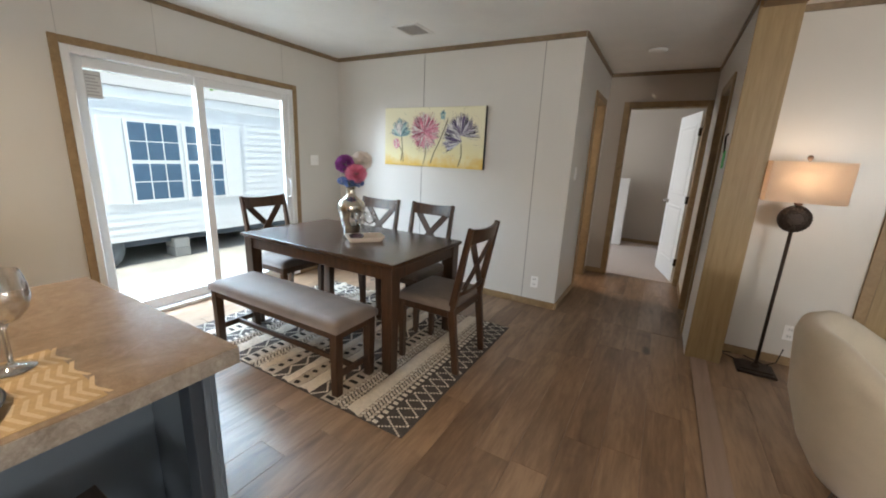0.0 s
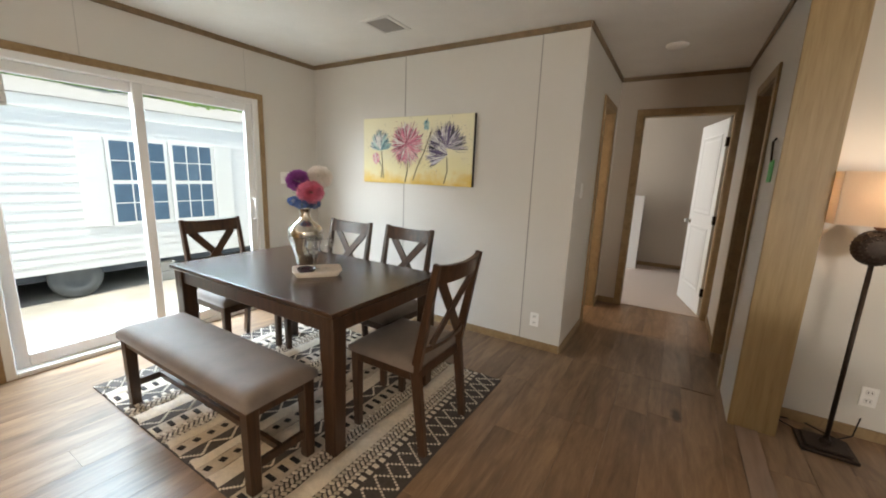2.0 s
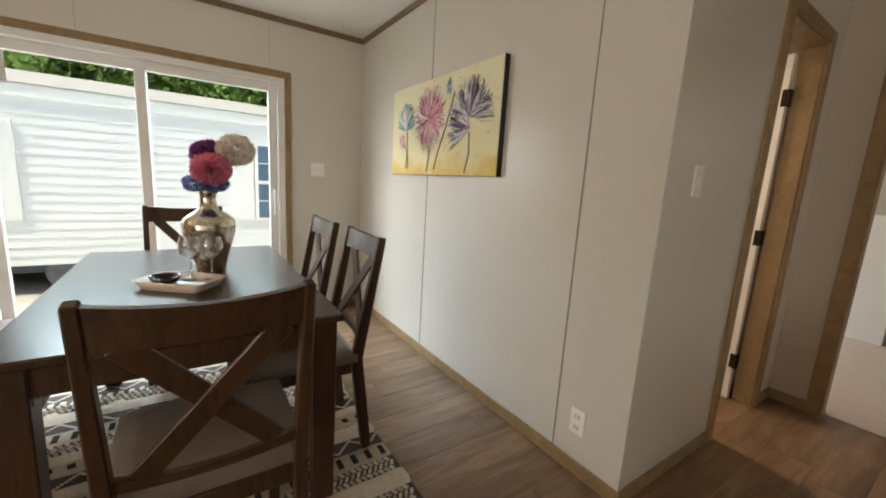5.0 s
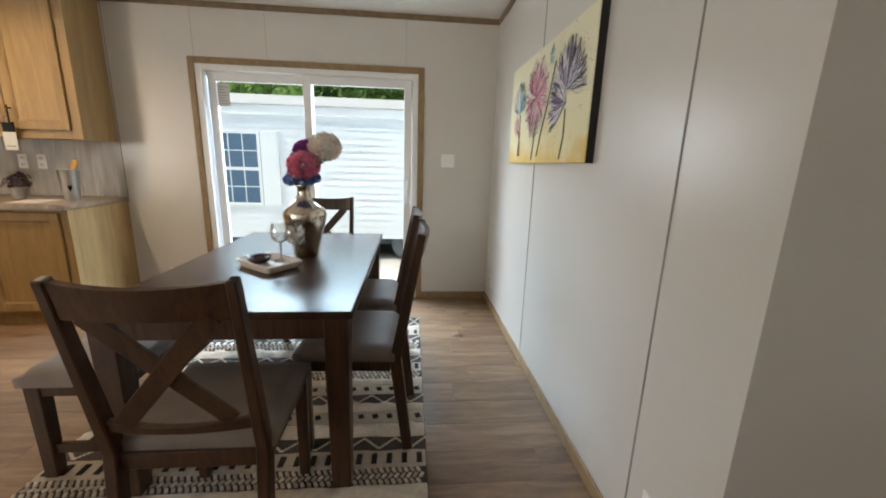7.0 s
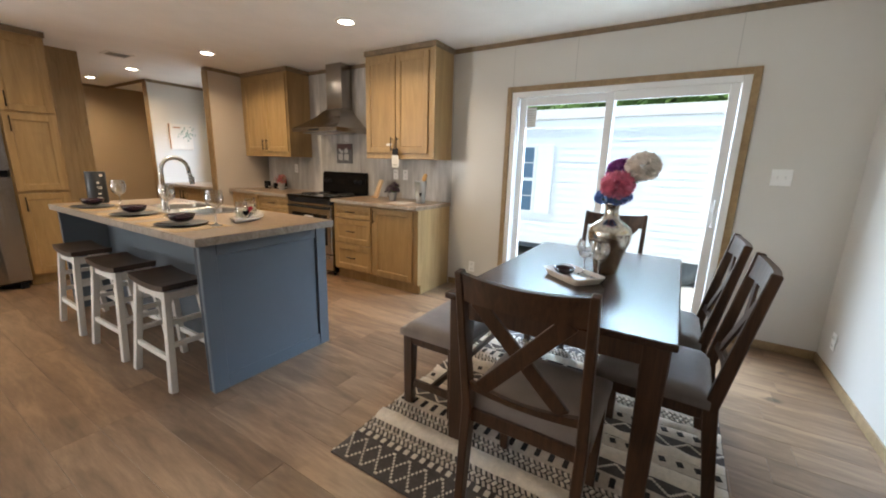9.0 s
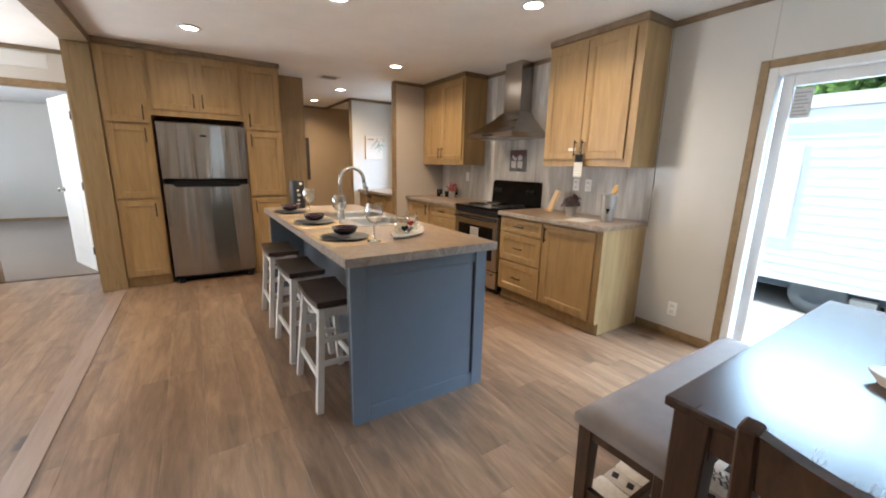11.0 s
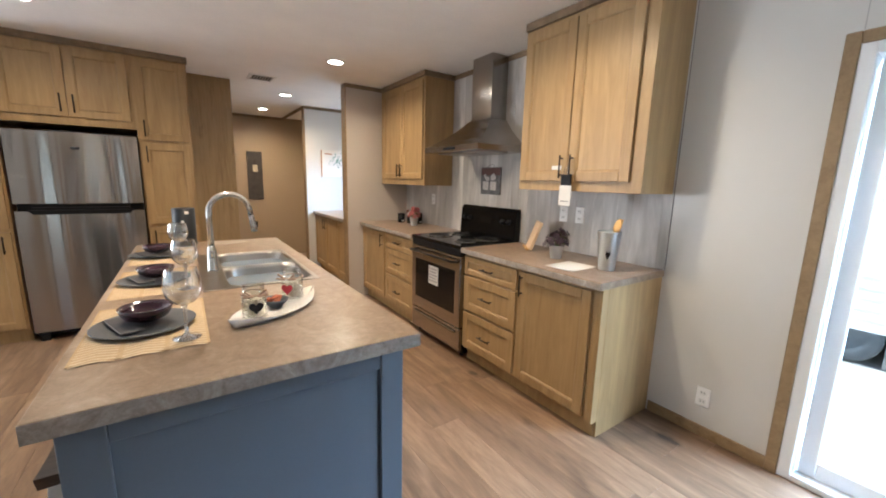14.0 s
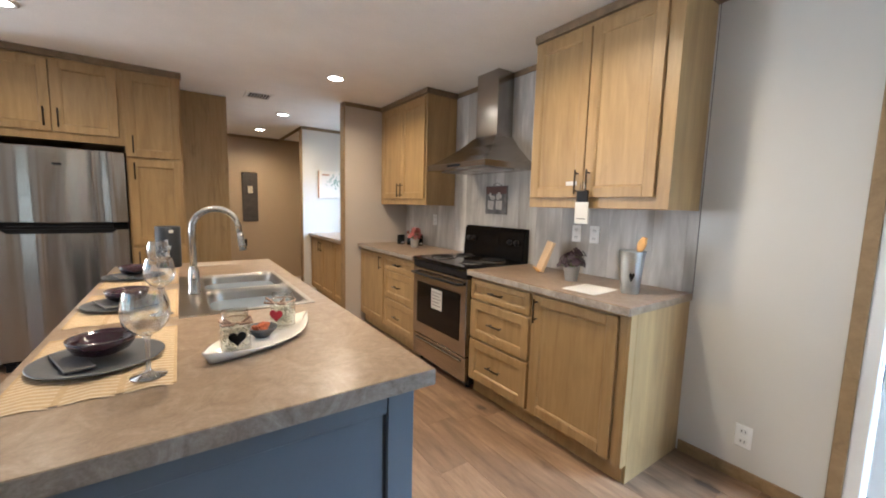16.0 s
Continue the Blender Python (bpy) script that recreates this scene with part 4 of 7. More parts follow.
def dining_chair(m, label):
    """A cross-back chair that faces local -y, its feet on z = 0."""
    c = thing("dining_chair", label, "dining chair", "cross-back chairs round the dining table", m)
    W, D, SH, H = 0.446, 0.44, 0.44, 0.978
    part("seat", cushion(-W / 2 - 0.005, W / 2 + 0.005, -D / 2 - 0.01, D / 2 - 0.03, SH, SH + 0.055), CUSHION, c, "grey-brown upholstered seat pad", True)
    for s in (-1, 1):
        part("front_leg", beam((s * (W / 2 - 0.025), -D / 2 + 0.025, SH), (s * (W / 2 - 0.028), -D / 2 + 0.03, 0), 0.046, 0.046, taper=0.78, b=0.003), DARKWOOD, c)
        bm = beam((s * (W / 2 - 0.02), D / 2 - 0.03, SH + 0.02), (s * (W / 2 - 0.022), D / 2 + 0.025, 0), 0.036, 0.05, taper=0.85, b=0.003)
        beam((s * (W / 2 - 0.02), D / 2 - 0.031, SH - 0.01), (s * (W / 2 - 0.018), D / 2 + 0.075, H + 0.004), 0.036, 0.048, taper=0.72, b=0.004, bm=bm)
        part("back_post", bm, DARKWOOD, c)
    part("seat_rail", box((-W / 2 + 0.045, -D / 2 + 0.008, SH - 0.055), (W / 2 - 0.045, -D / 2 + 0.03, SH), 0.003), DARKWOOD, c)
    part("seat_rail", box((-W / 2 + 0.035, D / 2 - 0.042, SH - 0.055), (W / 2 - 0.035, D / 2 - 0.02, SH), 0.003), DARKWOOD, c)
    for s in (-1, 1):
        a, b2 = sorted((s * (W / 2 - 0.012), s * (W / 2 - 0.034)))
        part("seat_rail", box((a, -D / 2 + 0.04, SH - 0.055), (b2, D / 2 - 0.05, SH), 0.003), DARKWOOD, c)

    def yz(z):
        return D / 2 - 0.031 + 0.106 * (z - SH + 0.01) / (H - SH + 0.014)

    def bowed(z0, z1, thick, bow, half):
        bm = bmesh.new()
        rows = []
        for i in range(11):
            u = -1 + 2 * i / 10
            sag = bow * (1 - u * u)
            ring = []
            for z, yy in ((z0, -thick / 2), (z1, -thick / 2), (z1, thick / 2), (z0, thick / 2)):
                ring.append(bm.verts.new((u * half, yz(z) + yy + sag, z - (0.012 * (1 - u * u) if z == z1 else 0))))
            rows.append(ring)
        for a, b2 in zip(rows, rows[1:]):
            for i in range(4):
                bm.faces.new((a[i], b2[i], b2[(i + 1) % 4], a[(i + 1) % 4]))
        bm.faces.new(rows[0])
        bm.faces.new(rows[-1][::-1])
        return bm

    part("top_rail", bowed(H - 0.098, H - 0.002, 0.024, 0.024, W / 2 - 0.03), DARKWOOD, c)
    part("lower_rail", bowed(SH + 0.086, SH + 0.122, 0.020, 0.020, W / 2 - 0.034), DARKWOOD, c)
    zt, zb = H - 0.090, SH + 0.117
    for s, off in ((1, 0.006), (-1, 0.0175)):
        part("cross_slat", beam((s * (W / 2 - 0.075), yz(zt) + off, zt), (-s * (W / 2 - 0.085), yz(zb) + off, zb), 0.054, 0.012, b=0.002), DARKWOOD, c)
    return c


DC = "dark-stained cross-back chair with grey-brown padded seat"
chair_a = dining_chair(pose(-1.06, 3.28, FEET, 0, 0, -90), DC + " at the table end")
for m, where in ((pose(-2.13, 3.635, FEET, 0, 0, 0), " on the wall side"), (pose(-1.575, 3.655, FEET, 0, 0, -2), " on the wall side"), (pose(-2.62, 3.235, FEET, 0, 0, 90), " by the glass door")):
    tagged(copy_thing(chair_a, m), DC + where)

# bench
be = thing("dining_bench", "dark-stained bench with a grey-brown upholstered seat along the table", "bench")
BX0, BX1, BY0, BY1 = -2.48, -1.25, 2.455, 2.815
part("seat", cushion(BX0, BX1, BY0, BY1, 0.42, 0.483, 0.032, 0.014, 30, 10), CUSHION, be, "grey-brown upholstered pad", True)
for lo, hi in (((BX0 + 0.06, BY0 + 0.02, 0.37), (BX1 - 0.06, BY0 + 0.042, 0.42)), ((BX0 + 0.06, BY1 - 0.042, 0.37), (BX1 - 0.06, BY1 - 0.02, 0.405)),
               ((BX0 + 0.02, BY0 + 0.06, 0.37), (BX0 + 0.042, BY1 - 0.06, 0.42)), ((BX1 - 0.042, BY0 + 0.06, 0.37), (BX1 - 0.02, BY1 - 0.06, 0.42))):
    part("rail", box(lo, hi, 0.003), DARKWOOD, be)
for lx in (BX0 + 0.04, BX1 - 0.04):
    for ly in (BY0 + 0.04, BY1 - 0.04):
        part("leg", beam((lx, ly, 0.42), (lx, ly, FEET), 0.056, 0.056, taper=0.85, b=0.003), DARKWOOD, be)
    part("stretcher", box((lx - 0.011, BY0 + 0.065, 0.115), (lx + 0.011, BY1 - 0.065, 0.155), 0.002), DARKWOOD, be)
part("stretcher", box((BX0 + 0.05, (BY0 + BY1) / 2 - 0.011, 0.118), (BX1 - 0.05, (BY0 + BY1) / 2 + 0.011, 0.152), 0.002), DARKWOOD, be)

# vase and flowers
VX, VY = -1.955, 3.335
va = thing("vase", "mottled silver mercury-glass vase on the dining table", "vase", at=pose(VX, VY, TZ))
part("body", lathe([(0, 0.002), (0.058, 0.0), (0.062, 0.008), (0.070, 0.048), (0.089, 0.125), (0.108, 0.19), (0.112, 0.222), (0.104, 0.25), (0.076, 0.274), (0.046, 0.294), (0.036, 0.318),
                     (0.033, 0.346), (0.036, 0.368), (0.049, 0.383), (0.046, 0.383), (0.032, 0.365), (0.028, 0.315), (0, 0.305)], 36), MERCURY, va, "", True)
bq = thing("bouquet", "artificial pom-pom flowers, purple, pink and white, in the vase", "flowers", at=pose(VX, VY, TZ))
brng = random.Random(21)


def bloom(name, c, r, material, label, n=820, flat=0.88):
    verts, faces = [], []
    for i in range(n):
        z = 1 - 2 * (i + 0.5) / n
        a = i * 2.399963
        d = Vector((math.sqrt(1 - z * z) * math.cos(a), math.sqrt(1 - z * z) * math.sin(a), z))
        side = d.cross(Vector((brng.gauss(0, 1), brng.gauss(0, 1), brng.gauss(0, 1)))).normalized()
        up = d.cross(side)
        rr = r * brng.uniform(0.86, 1.06)
        w = r * 0.12
        o = Vector(c)
        pts = [d * rr * 0.55, d * rr * 0.86 + side * w, d * rr * 1.02 + up * w * 0.5, d * rr * 0.86 - side * w]
        k = len(verts)
        verts += [o + Vector((p.x, p.y, p.z * flat)) for p in pts]
        faces += [(k, k + 1, k + 2), (k, k + 2, k + 3)]
    me = bpy.data.meshes.new(name)
    me.from_pydata(verts, [], faces)
    me.materials.append(material)
    ob = new(name, me)
    ob.parent = bq
    tagged(ob, label)
    return ob


PINK = petals("coral_pink_petals", (0.96, 0.34, 0.48))
PURPLE = petals("deep_purple_petals", (0.38, 0.10, 0.40), 0.3)
IVORY = petals("ivory_petals", (0.95, 0.90, 0.85), 0.05)
BLUE = petals("blue_petals", (0.14, 0.22, 0.46), 0.35)
GREEN = plain("leaf_green", (0.12, 0.20, 0.05), 0.6, vary=0.3, size=30)
bloom("pink_bloom", (0.04, 0.015, 0.478), 0.086, PINK, "coral pink pom-pom bloom")
bloom("purple_bloom", (-0.07, 0.015, 0.545), 0.082, PURPLE, "deep purple pom-pom bloom")
bloom("white_bloom", (0.005, 0.12, 0.575), 0.086, IVORY, "ivory pom-pom bloom")
for p, r in (((0.03, -0.05, 0.405), 0.048), ((-0.05, 0.02, 0.415), 0.052), ((0.05, 0.03, 0.405), 0.048), ((-0.03, -0.055, 0.42), 0.048), ((0.0, 0.055, 0.415), 0.043)):
    bloom("blue_bloom", p, r, BLUE, "small ruffled blue bloom", 150, 0.7)
bm = bmesh.new()
for i in range(26):
    a = brng.uniform(0, 6.28)
    o = Vector((0.05 * math.cos(a), 0.05 * math.sin(a) + 0.03, brng.uniform(0.42, 0.54)))
    d = Vector((math.cos(a), math.sin(a), brng.uniform(-0.2, 0.6))).normalized() * brng.uniform(0.04, 0.07)
    s = d.cross(Vector((0, 0, 1))).normalized() * 0.016
    poly([o, o + d * 0.5 + s, o + d, o + d * 0.5 - s], bm)
part("leaves", bm, GREEN, bq)
bm = bmesh.new()
for p in ((0.04, 0.015, 0.44), (-0.07, 0.015, 0.51), (0.005, 0.12, 0.54), (0.03, -0.05, 0.40), (-0.05, 0.02, 0.41), (0.0, 0.05, 0.41)):
    tube([(0, 0, 0.307), (p[0] * 0.3, p[1] * 0.3, 0.375), p], 0.004, 6, bm)
part("stems", bm, GREEN, bq)


def wine_glass(m, scale=1.0, group="wine glasses", label="clear stemmed wine glass", height=0.19):
    g = thing("wine_glass", label, "wine glass", group, m)
    k = scale
    prof = [(0, 0.0), (0.034, 0.0), (0.034, 0.002), (0.008, 0.007), (0.004, 0.015), (0.0038, 0.075), (0.007, 0.088), (0.026, 0.097), (0.040, 0.114), (0.045, 0.135), (0.043, 0.158), (0.037, 0.182), (0.0365, 0.184)]
    f = height / 0.19
    part("bowl", lathe([(r * k, z * f) for r, z in prof[6:]], 28), WINEGLASS, g, "thin clear bowl", True)
    stem = [(0, 0.0), (0.034, 0.0), (0.034, 0.002), (0.010, 0.007), (0.0048, 0.016), (0.0042, 0.05), (0.0048, 0.078), (0.0085, 0.0875), (0, 0.0875)]
    part("stem", lathe([(r * k, z * f) for r, z in stem], 20), SOLIDGLASS, g, "clear stem and foot", True)
    return g


wg = wine_glass(pose(-1.785, 3.255, TZ + 0.013), 1.0, "wine glasses on the dining table", "clear stemmed wine glass on a tray by the vase")
copy_thing(wg, pose(-1.76, 3.33, TZ + 0.013))


TRAYWARE = plain("cream_tray_glaze", (0.56, 0.48, 0.40), 0.35, vary=0.06, size=10)


def tray(name, m, lx, ly, h, material, label, lip=0.02):
    t = thing(name, label, "tray", at=m)
    bm = bmesh.new()
    rings = []
    for sx, sy, z in ((lx * 0.42, ly * 0.42, 0.0), (lx * 0.42, ly * 0.42, 0.001), (lx * 0.5, ly * 0.5, h), (lx * 0.5 - 0.005, ly * 0.5 - 0.005, h + 0.001), (lx * 0.40, ly * 0.40, 0.008)):
        ring = []
        for i in range(32):
            a = 2 * math.pi * i / 32
            c, s = math.cos(a), math.sin(a)
            p = 0.28
            ring.append(bm.verts.new((sx * math.copysign(abs(c) ** p, c), sy * math.copysign(abs(s) ** p, s), z)))
        rings.append(ring)
    for a, b2 in zip(rings, rings[1:]):
        for i in range(32):
            bm.faces.new((a[i], a[(i + 1) % 32], b2[(i + 1) % 32], b2[i]))
    bm.faces.new(rings[0][::-1])
    bm.faces.new(rings[-1])
    part("dish", bm, material, t, "", True)
    return t


tray("serving_tray", pose(-1.715, 3.22, TZ, 0, 0, 52), 0.285, 0.195, 0.034, TRAYWARE, "cream ceramic serving tray on the dining table")


def bowl(m, r, material, label, group=""):
    b2 = thing("bowl", label, "bowl", group, m)
    part("dish", lathe([(0, 0), (r * 0.5, 0), (r * 0.58, 0.004), (r * 0.80, r * 0.16), (r * 0.93, r * 0.36), (r, r * 0.60), (r * 0.97, r * 0.62), (r * 0.88, r * 0.38), (r * 0.74, r * 0.2), (r * 0.5, r * 0.11), (0, r * 0.1)], 36), material, b2, "", True)
    return b2


bowl(pose(-1.745, 3.165, TZ + 0.009), 0.055, PLUM, "small dark plum glazed bowl on the tray")

# painting
PX0, PX1, PZ0, PZ1 = -2.616, -1.402, 1.288, 1.89
PFACE = YA - 0.037
pt = thing("canvas_painting", "yellow canvas painted with teal, pink and purple flowers on the wall", "painting")
m, nodes, links, bsdf = base_material("yellow_canvas")
tc = nodes.new("ShaderNodeTexCoord")
sp = nodes.new("ShaderNodeSeparateXYZ")
links.new(tc.outputs["Generated"], sp.inputs[0])
gr = grain_noise(nodes, links, (1, 1, 1), 7, 4)
ad = nodes.new("ShaderNodeMath")
ad.operation = "MULTIPLY_ADD"
ad.inputs[1].default_value = 0.5
links.new(gr.outputs["Fac"], ad.inputs[0])
links.new(sp.outputs["Z"], ad.inputs[2])
rp = ramp(nodes, [(0.25, (0.74, 0.50, 0.10)), (0.46, (0.80, 0.73, 0.42)), (0.85, (0.80, 0.76, 0.55)), (1.0, (0.80, 0.76, 0.54))])
links.new(ad.outputs[0], rp.inputs["Fac"])
links.new(rp.outputs["Color"], bsdf.inputs["Base Color"])
bsdf.inputs["Roughness"].default_value = 0.55
CANVAS = m
part("stretched_canvas", box((PX0, PFACE, PZ0), (PX1, YA, PZ1), 0.003), [CANVAS], pt)
part("canvas_edge", box((PX1 + 0.0005, PFACE + 0.004, PZ0), (PX1 + 0.003, YA, PZ1)), plain("black_canvas_edge", (0.012, 0.01, 0.01), 0.7), pt, "black canvas edge")


def strokes(name, label, cx, cz, rx, rz, a0, a1, n, colours, wide=0.016, inner=0.12):
    """A painted flower: many raised tapering petal strokes round a centre."""
    bm = bmesh.new()
    r2 = random.Random(int(1000 * (cx + 5) + n))
    for i in range(n):
        a = math.radians(a0 + (a1 - a0) * (i + r2.random()) / n)
        L = r2.uniform(0.65, 1.04)
        d = Vector((math.cos(a) * rx * L, 0, math.sin(a) * rz * L))
        s0 = r2.uniform(0.0, inner * 2)
        side = Vector((-d.z, 0, d.x)).normalized() * wide * r2.uniform(0.4, 1.1)
        y = PFACE - 0.0015 - r2.uniform(0, 0.003)
        o = Vector((cx, y, cz))
        mid = d * r2.uniform(0.55, 0.8)
        poly([o + d * s0, o + mid + side + Vector((0, -0.001, 0)), o + d, o + mid - side], bm, r2.randrange(len(colours)))
    part(name, bm, colours, pt, label)


def paint(name, c):
    return plain(name, c, 0.5, vary=0.2, size=40)


P_PINK, P_ROSE, P_DKPINK, P_PALE = paint("paint_pink", (0.66, 0.20, 0.29)), paint("paint_rose", (0.74, 0.42, 0.45)), paint("paint_crimson", (0.30, 0.05, 0.09)), paint("paint_white", (0.74, 0.72, 0.68))
P_TEAL, P_LTEAL, P_DTEAL = paint("paint_teal", (0.22, 0.40, 0.40)), paint("paint_pale_teal", (0.46, 0.62, 0.58)), paint("paint_deep_teal", (0.07, 0.16, 0.20))
P_VIOLET, P_LILAC, P_INK = paint("paint_violet", (0.14, 0.10, 0.21)), paint("paint_lilac", (0.64, 0.61, 0.68)), paint("paint_ink", (0.03, 0.025, 0.045))
P_STEM = paint("paint_stem", (0.14, 0.11, 0.05))
W, Hh = PX1 - PX0, PZ1 - PZ0


def at_uv(u, v):
    return PX0 + W * u, PZ1 - Hh * v


for pts in (((0.19, 0.5), (0.20, 0.72), (0.185, 0.93)), ((0.165, 0.66), (0.205, 0.78), (0.21, 0.93)), ((0.45, 0.6), (0.445, 0.8), (0.425, 0.97)), ((0.66, 0.2), (0.60, 0.5), (0.535, 0.75), (0.50, 0.94)), ((0.795, 0.6), (0.80, 0.8), (0.775, 0.97))):
    part("painted_stem", tube([(at_uv(u, v)[0], PFACE - 0.001, at_uv(u, v)[1]) for u, v in pts], 0.0042, 6), P_STEM, pt)


def wash(u, v, rx, rz, a0, a1, material):
    """An uneven patch of thin colour behind a painted flower."""
    cx, cz = at_uv(u, v)
    r2 = random.Random(int(u * 100))
    pts = [(cx, PFACE - 0.0008, cz)] if a1 - a0 < 359 else []
    n = 40
    for k in range(n + (0 if pts == [] else 1)):
        a = math.radians(a0 + (a1 - a0) * k / n)
        q = r2.uniform(0.72, 1.0)
        pts.append((cx + rx * q * math.cos(a), PFACE - 0.0008, cz + rz * q * math.sin(a)))
    part("painted_wash", poly(pts), material, pt)


wash(0.175, 0.50, 0.12, 0.165, 20, 160, P_LTEAL)
wash(0.435, 0.41, 0.155, 0.165, 0, 360, P_ROSE)
wash(0.79, 0.47, 0.155, 0.165, 8, 165, P_LILAC)
wash(0.80, 0.56, 0.18, 0.13, 115, 215, P_VIOLET)
x, z = at_uv(0.175, 0.50)
strokes("painted_teal_flower", "teal painted blossom", x, z, 0.145, 0.20, 10, 170, 90, [P_TEAL, P_LTEAL, P_DTEAL, P_PALE], 0.013)
x, z = at_uv(0.135, 0.62)
strokes("painted_bud", "small pink painted bud", x, z, 0.055, 0.06, 0, 360, 40, [P_ROSE, P_PINK, P_PALE], 0.01)
x, z = at_uv(0.435, 0.41)
strokes("painted_pink_flower", "large pink painted blossom", x, z, 0.188, 0.195, 0, 360, 260, [P_PINK, P_ROSE, P_PINK, P_PALE, P_DKPINK], 0.011)
strokes("painted_pink_centre", "crimson painted flower centre", x, z, 0.04, 0.045, 0, 360, 26, [P_DKPINK, P_PINK], 0.008)
x, z = at_uv(0.615, 0.13)
strokes("painted_small_teal_bud", "small teal painted bud", x, z, 0.04, 0.06, 0, 360, 22, [P_TEAL, P_DTEAL, P_LTEAL], 0.01)
x, z = at_uv(0.79, 0.47)
strokes("painted_violet_flower", "violet painted blossom", x, z, 0.195, 0.205, 0, 170, 180, [P_VIOLET, P_LILAC, P_INK, P_PALE, P_VIOLET], 0.013)
x, z = at_uv(0.80, 0.56)
strokes("painted_lilac_petals", "lilac painted lower petals", x, z, 0.225, 0.17, 110, 220, 100, [P_LILAC, P_VIOLET, P_PALE, P_INK], 0.012)


def ink(name, label, u, v, rx, rz, a0, a1, n, colours, seed):
    """Fine dark pen lines and loose spatter round a painted flower."""
    bm = bmesh.new()
    r2 = random.Random(seed)
    cx, cz = at_uv(u, v)
    for k in range(n):
        a = math.radians(r2.uniform(a0, a1))
        q0, q1, bend = r2.uniform(0.1, 0.6), r2.uniform(0.7, 1.08), r2.uniform(-0.16, 0.16)
        pts = [(cx + rx * q * math.cos(a + bend * w), PFACE - 0.0035, cz + rz * q * math.sin(a + bend * w)) for q, w in ((q0, 0), ((q0 + q1) / 2, 1), (q1, 0.4))]
        tube(pts, r2.uniform(0.0007, 0.0018), 4, bm, r2.randrange(len(colours)))
    for k in range(n):
        a, q, d = math.radians(r2.uniform(a0 - 25, a1 + 25)), r2.uniform(0.8, 1.3), r2.uniform(0.0012, 0.004)
        x2, z2 = cx + rx * q * math.cos(a), cz + rz * q * math.sin(a)
        if PX0 + 0.01 < x2 < PX1 - 0.01 and PZ0 + 0.01 < z2 < PZ1 - 0.01:
            poly([(x2 + d * math.cos(w), PFACE - 0.0012, z2 + d * math.sin(w)) for w in (0, 1.26, 2.51, 3.77, 5.03)], bm, r2.randrange(len(colours)))
    tagged(part(name, bm, colours, pt, label), kind="stuff")


ink("painted_ink", "fine dark teal pen lines", 0.175, 0.50, 0.145, 0.20, 10, 170, 36, [P_DTEAL, P_INK, P_PALE], 31)
ink("painted_ink", "fine crimson pen lines", 0.435, 0.41, 0.195, 0.205, 0, 360, 150, [P_DKPINK, P_INK, P_PALE, P_PALE], 32)
ink("painted_ink", "fine black pen lines", 0.79, 0.47, 0.20, 0.215, -8, 185, 150, [P_INK, P_INK, P_PALE], 33)
ink("painted_ink", "fine black pen lines", 0.80, 0.56, 0.225, 0.17, 100, 225, 50, [P_INK, P_VIOLET, P_PALE], 34)

# ---- wall plates ----
def outlet(m, label="white duplex wall outlet", plug=False):
    """A plate in the local xz plane that faces -y."""
    o = thing("wall_outlet", label, "wall outlet", at=m)
    part("plate", box((-0.036, -0.006, -0.058), (0.036, 0, 0.058), 0.003), PLATE, o)
    for z in (-0.026, 0.026):
        bm = box((-0.017, -0.0085, z - 0.014), (0.017, -0.005, z + 0.014), 0.003)
        part("socket", bm, WHITE, o)
        bm = box((-0.009, -0.0092, z - 0.004), (-0.006, -0.0083, z + 0.006))
        box((0.006, -0.0092, z - 0.004), (0.009, -0.0083, z + 0.006), bm=bm)
        part("slots", bm, BLACKMATT, o)
    return o


def switch(m, gangs=1, label="white wall switch plate"):
    o = thing("wall_switch", label, "wall switch", at=m)
    w = 0.036 + 0.023 * (gangs - 1)
    part("plate", box((-w, -0.006, -0.058), (w, 0, 0.058), 0.003), PLATE, o)
    for i in range(gangs):
        x = (i - (gangs - 1) / 2) * 0.046
        part("toggle", box((x - 0.005, -0.014, -0.010), (x + 0.005, -0.005, 0.010), 0.002), WHITE, o)
    return o


outlet(pose(-0.775, YA, 0.245), "white duplex outlet low on the dining wall")
outlet(pose(-3.10, YA, 0.245), "white duplex outlet low on the dining wall near the corner")
outlet(pose(XW, 1.792, 0.235, 0, 0, 90), "white duplex outlet low beside the glass door")
switch(pose(XW, 4.225, 1.293, 0, 0, 90), 2, "white double switch plate beside the glass door")
switch(pose(HALL_L, 4.86, 1.30, 0, 0, 90), 1, "white switch plate on the hall wall")
outlet(pose(1.15, LIV_N, 0.255), "white outlet with a black lamp plug")

# ---- kitchen ----
KX = -2.755      # face of the base cabinets
KEND = 1.49      # their free end
RNG0, RNG1 = -0.455, 0.305


def pull(parent, m, length=0.13):
    """A dark bar pull: along local y, standing off along local z."""
    bm = tube([(0, -length / 2, 0.030), (0, length / 2, 0.030)], 0.0055, 8)
    for s in (-1, 1):
        tube([(0, s * length * 0.36, 0.0), (0, s * length * 0.36, 0.030)], 0.0048, 8, bm)
    return part("handle", moved(bm, m), BRONZE, parent, "dark bronze bar handle", True)


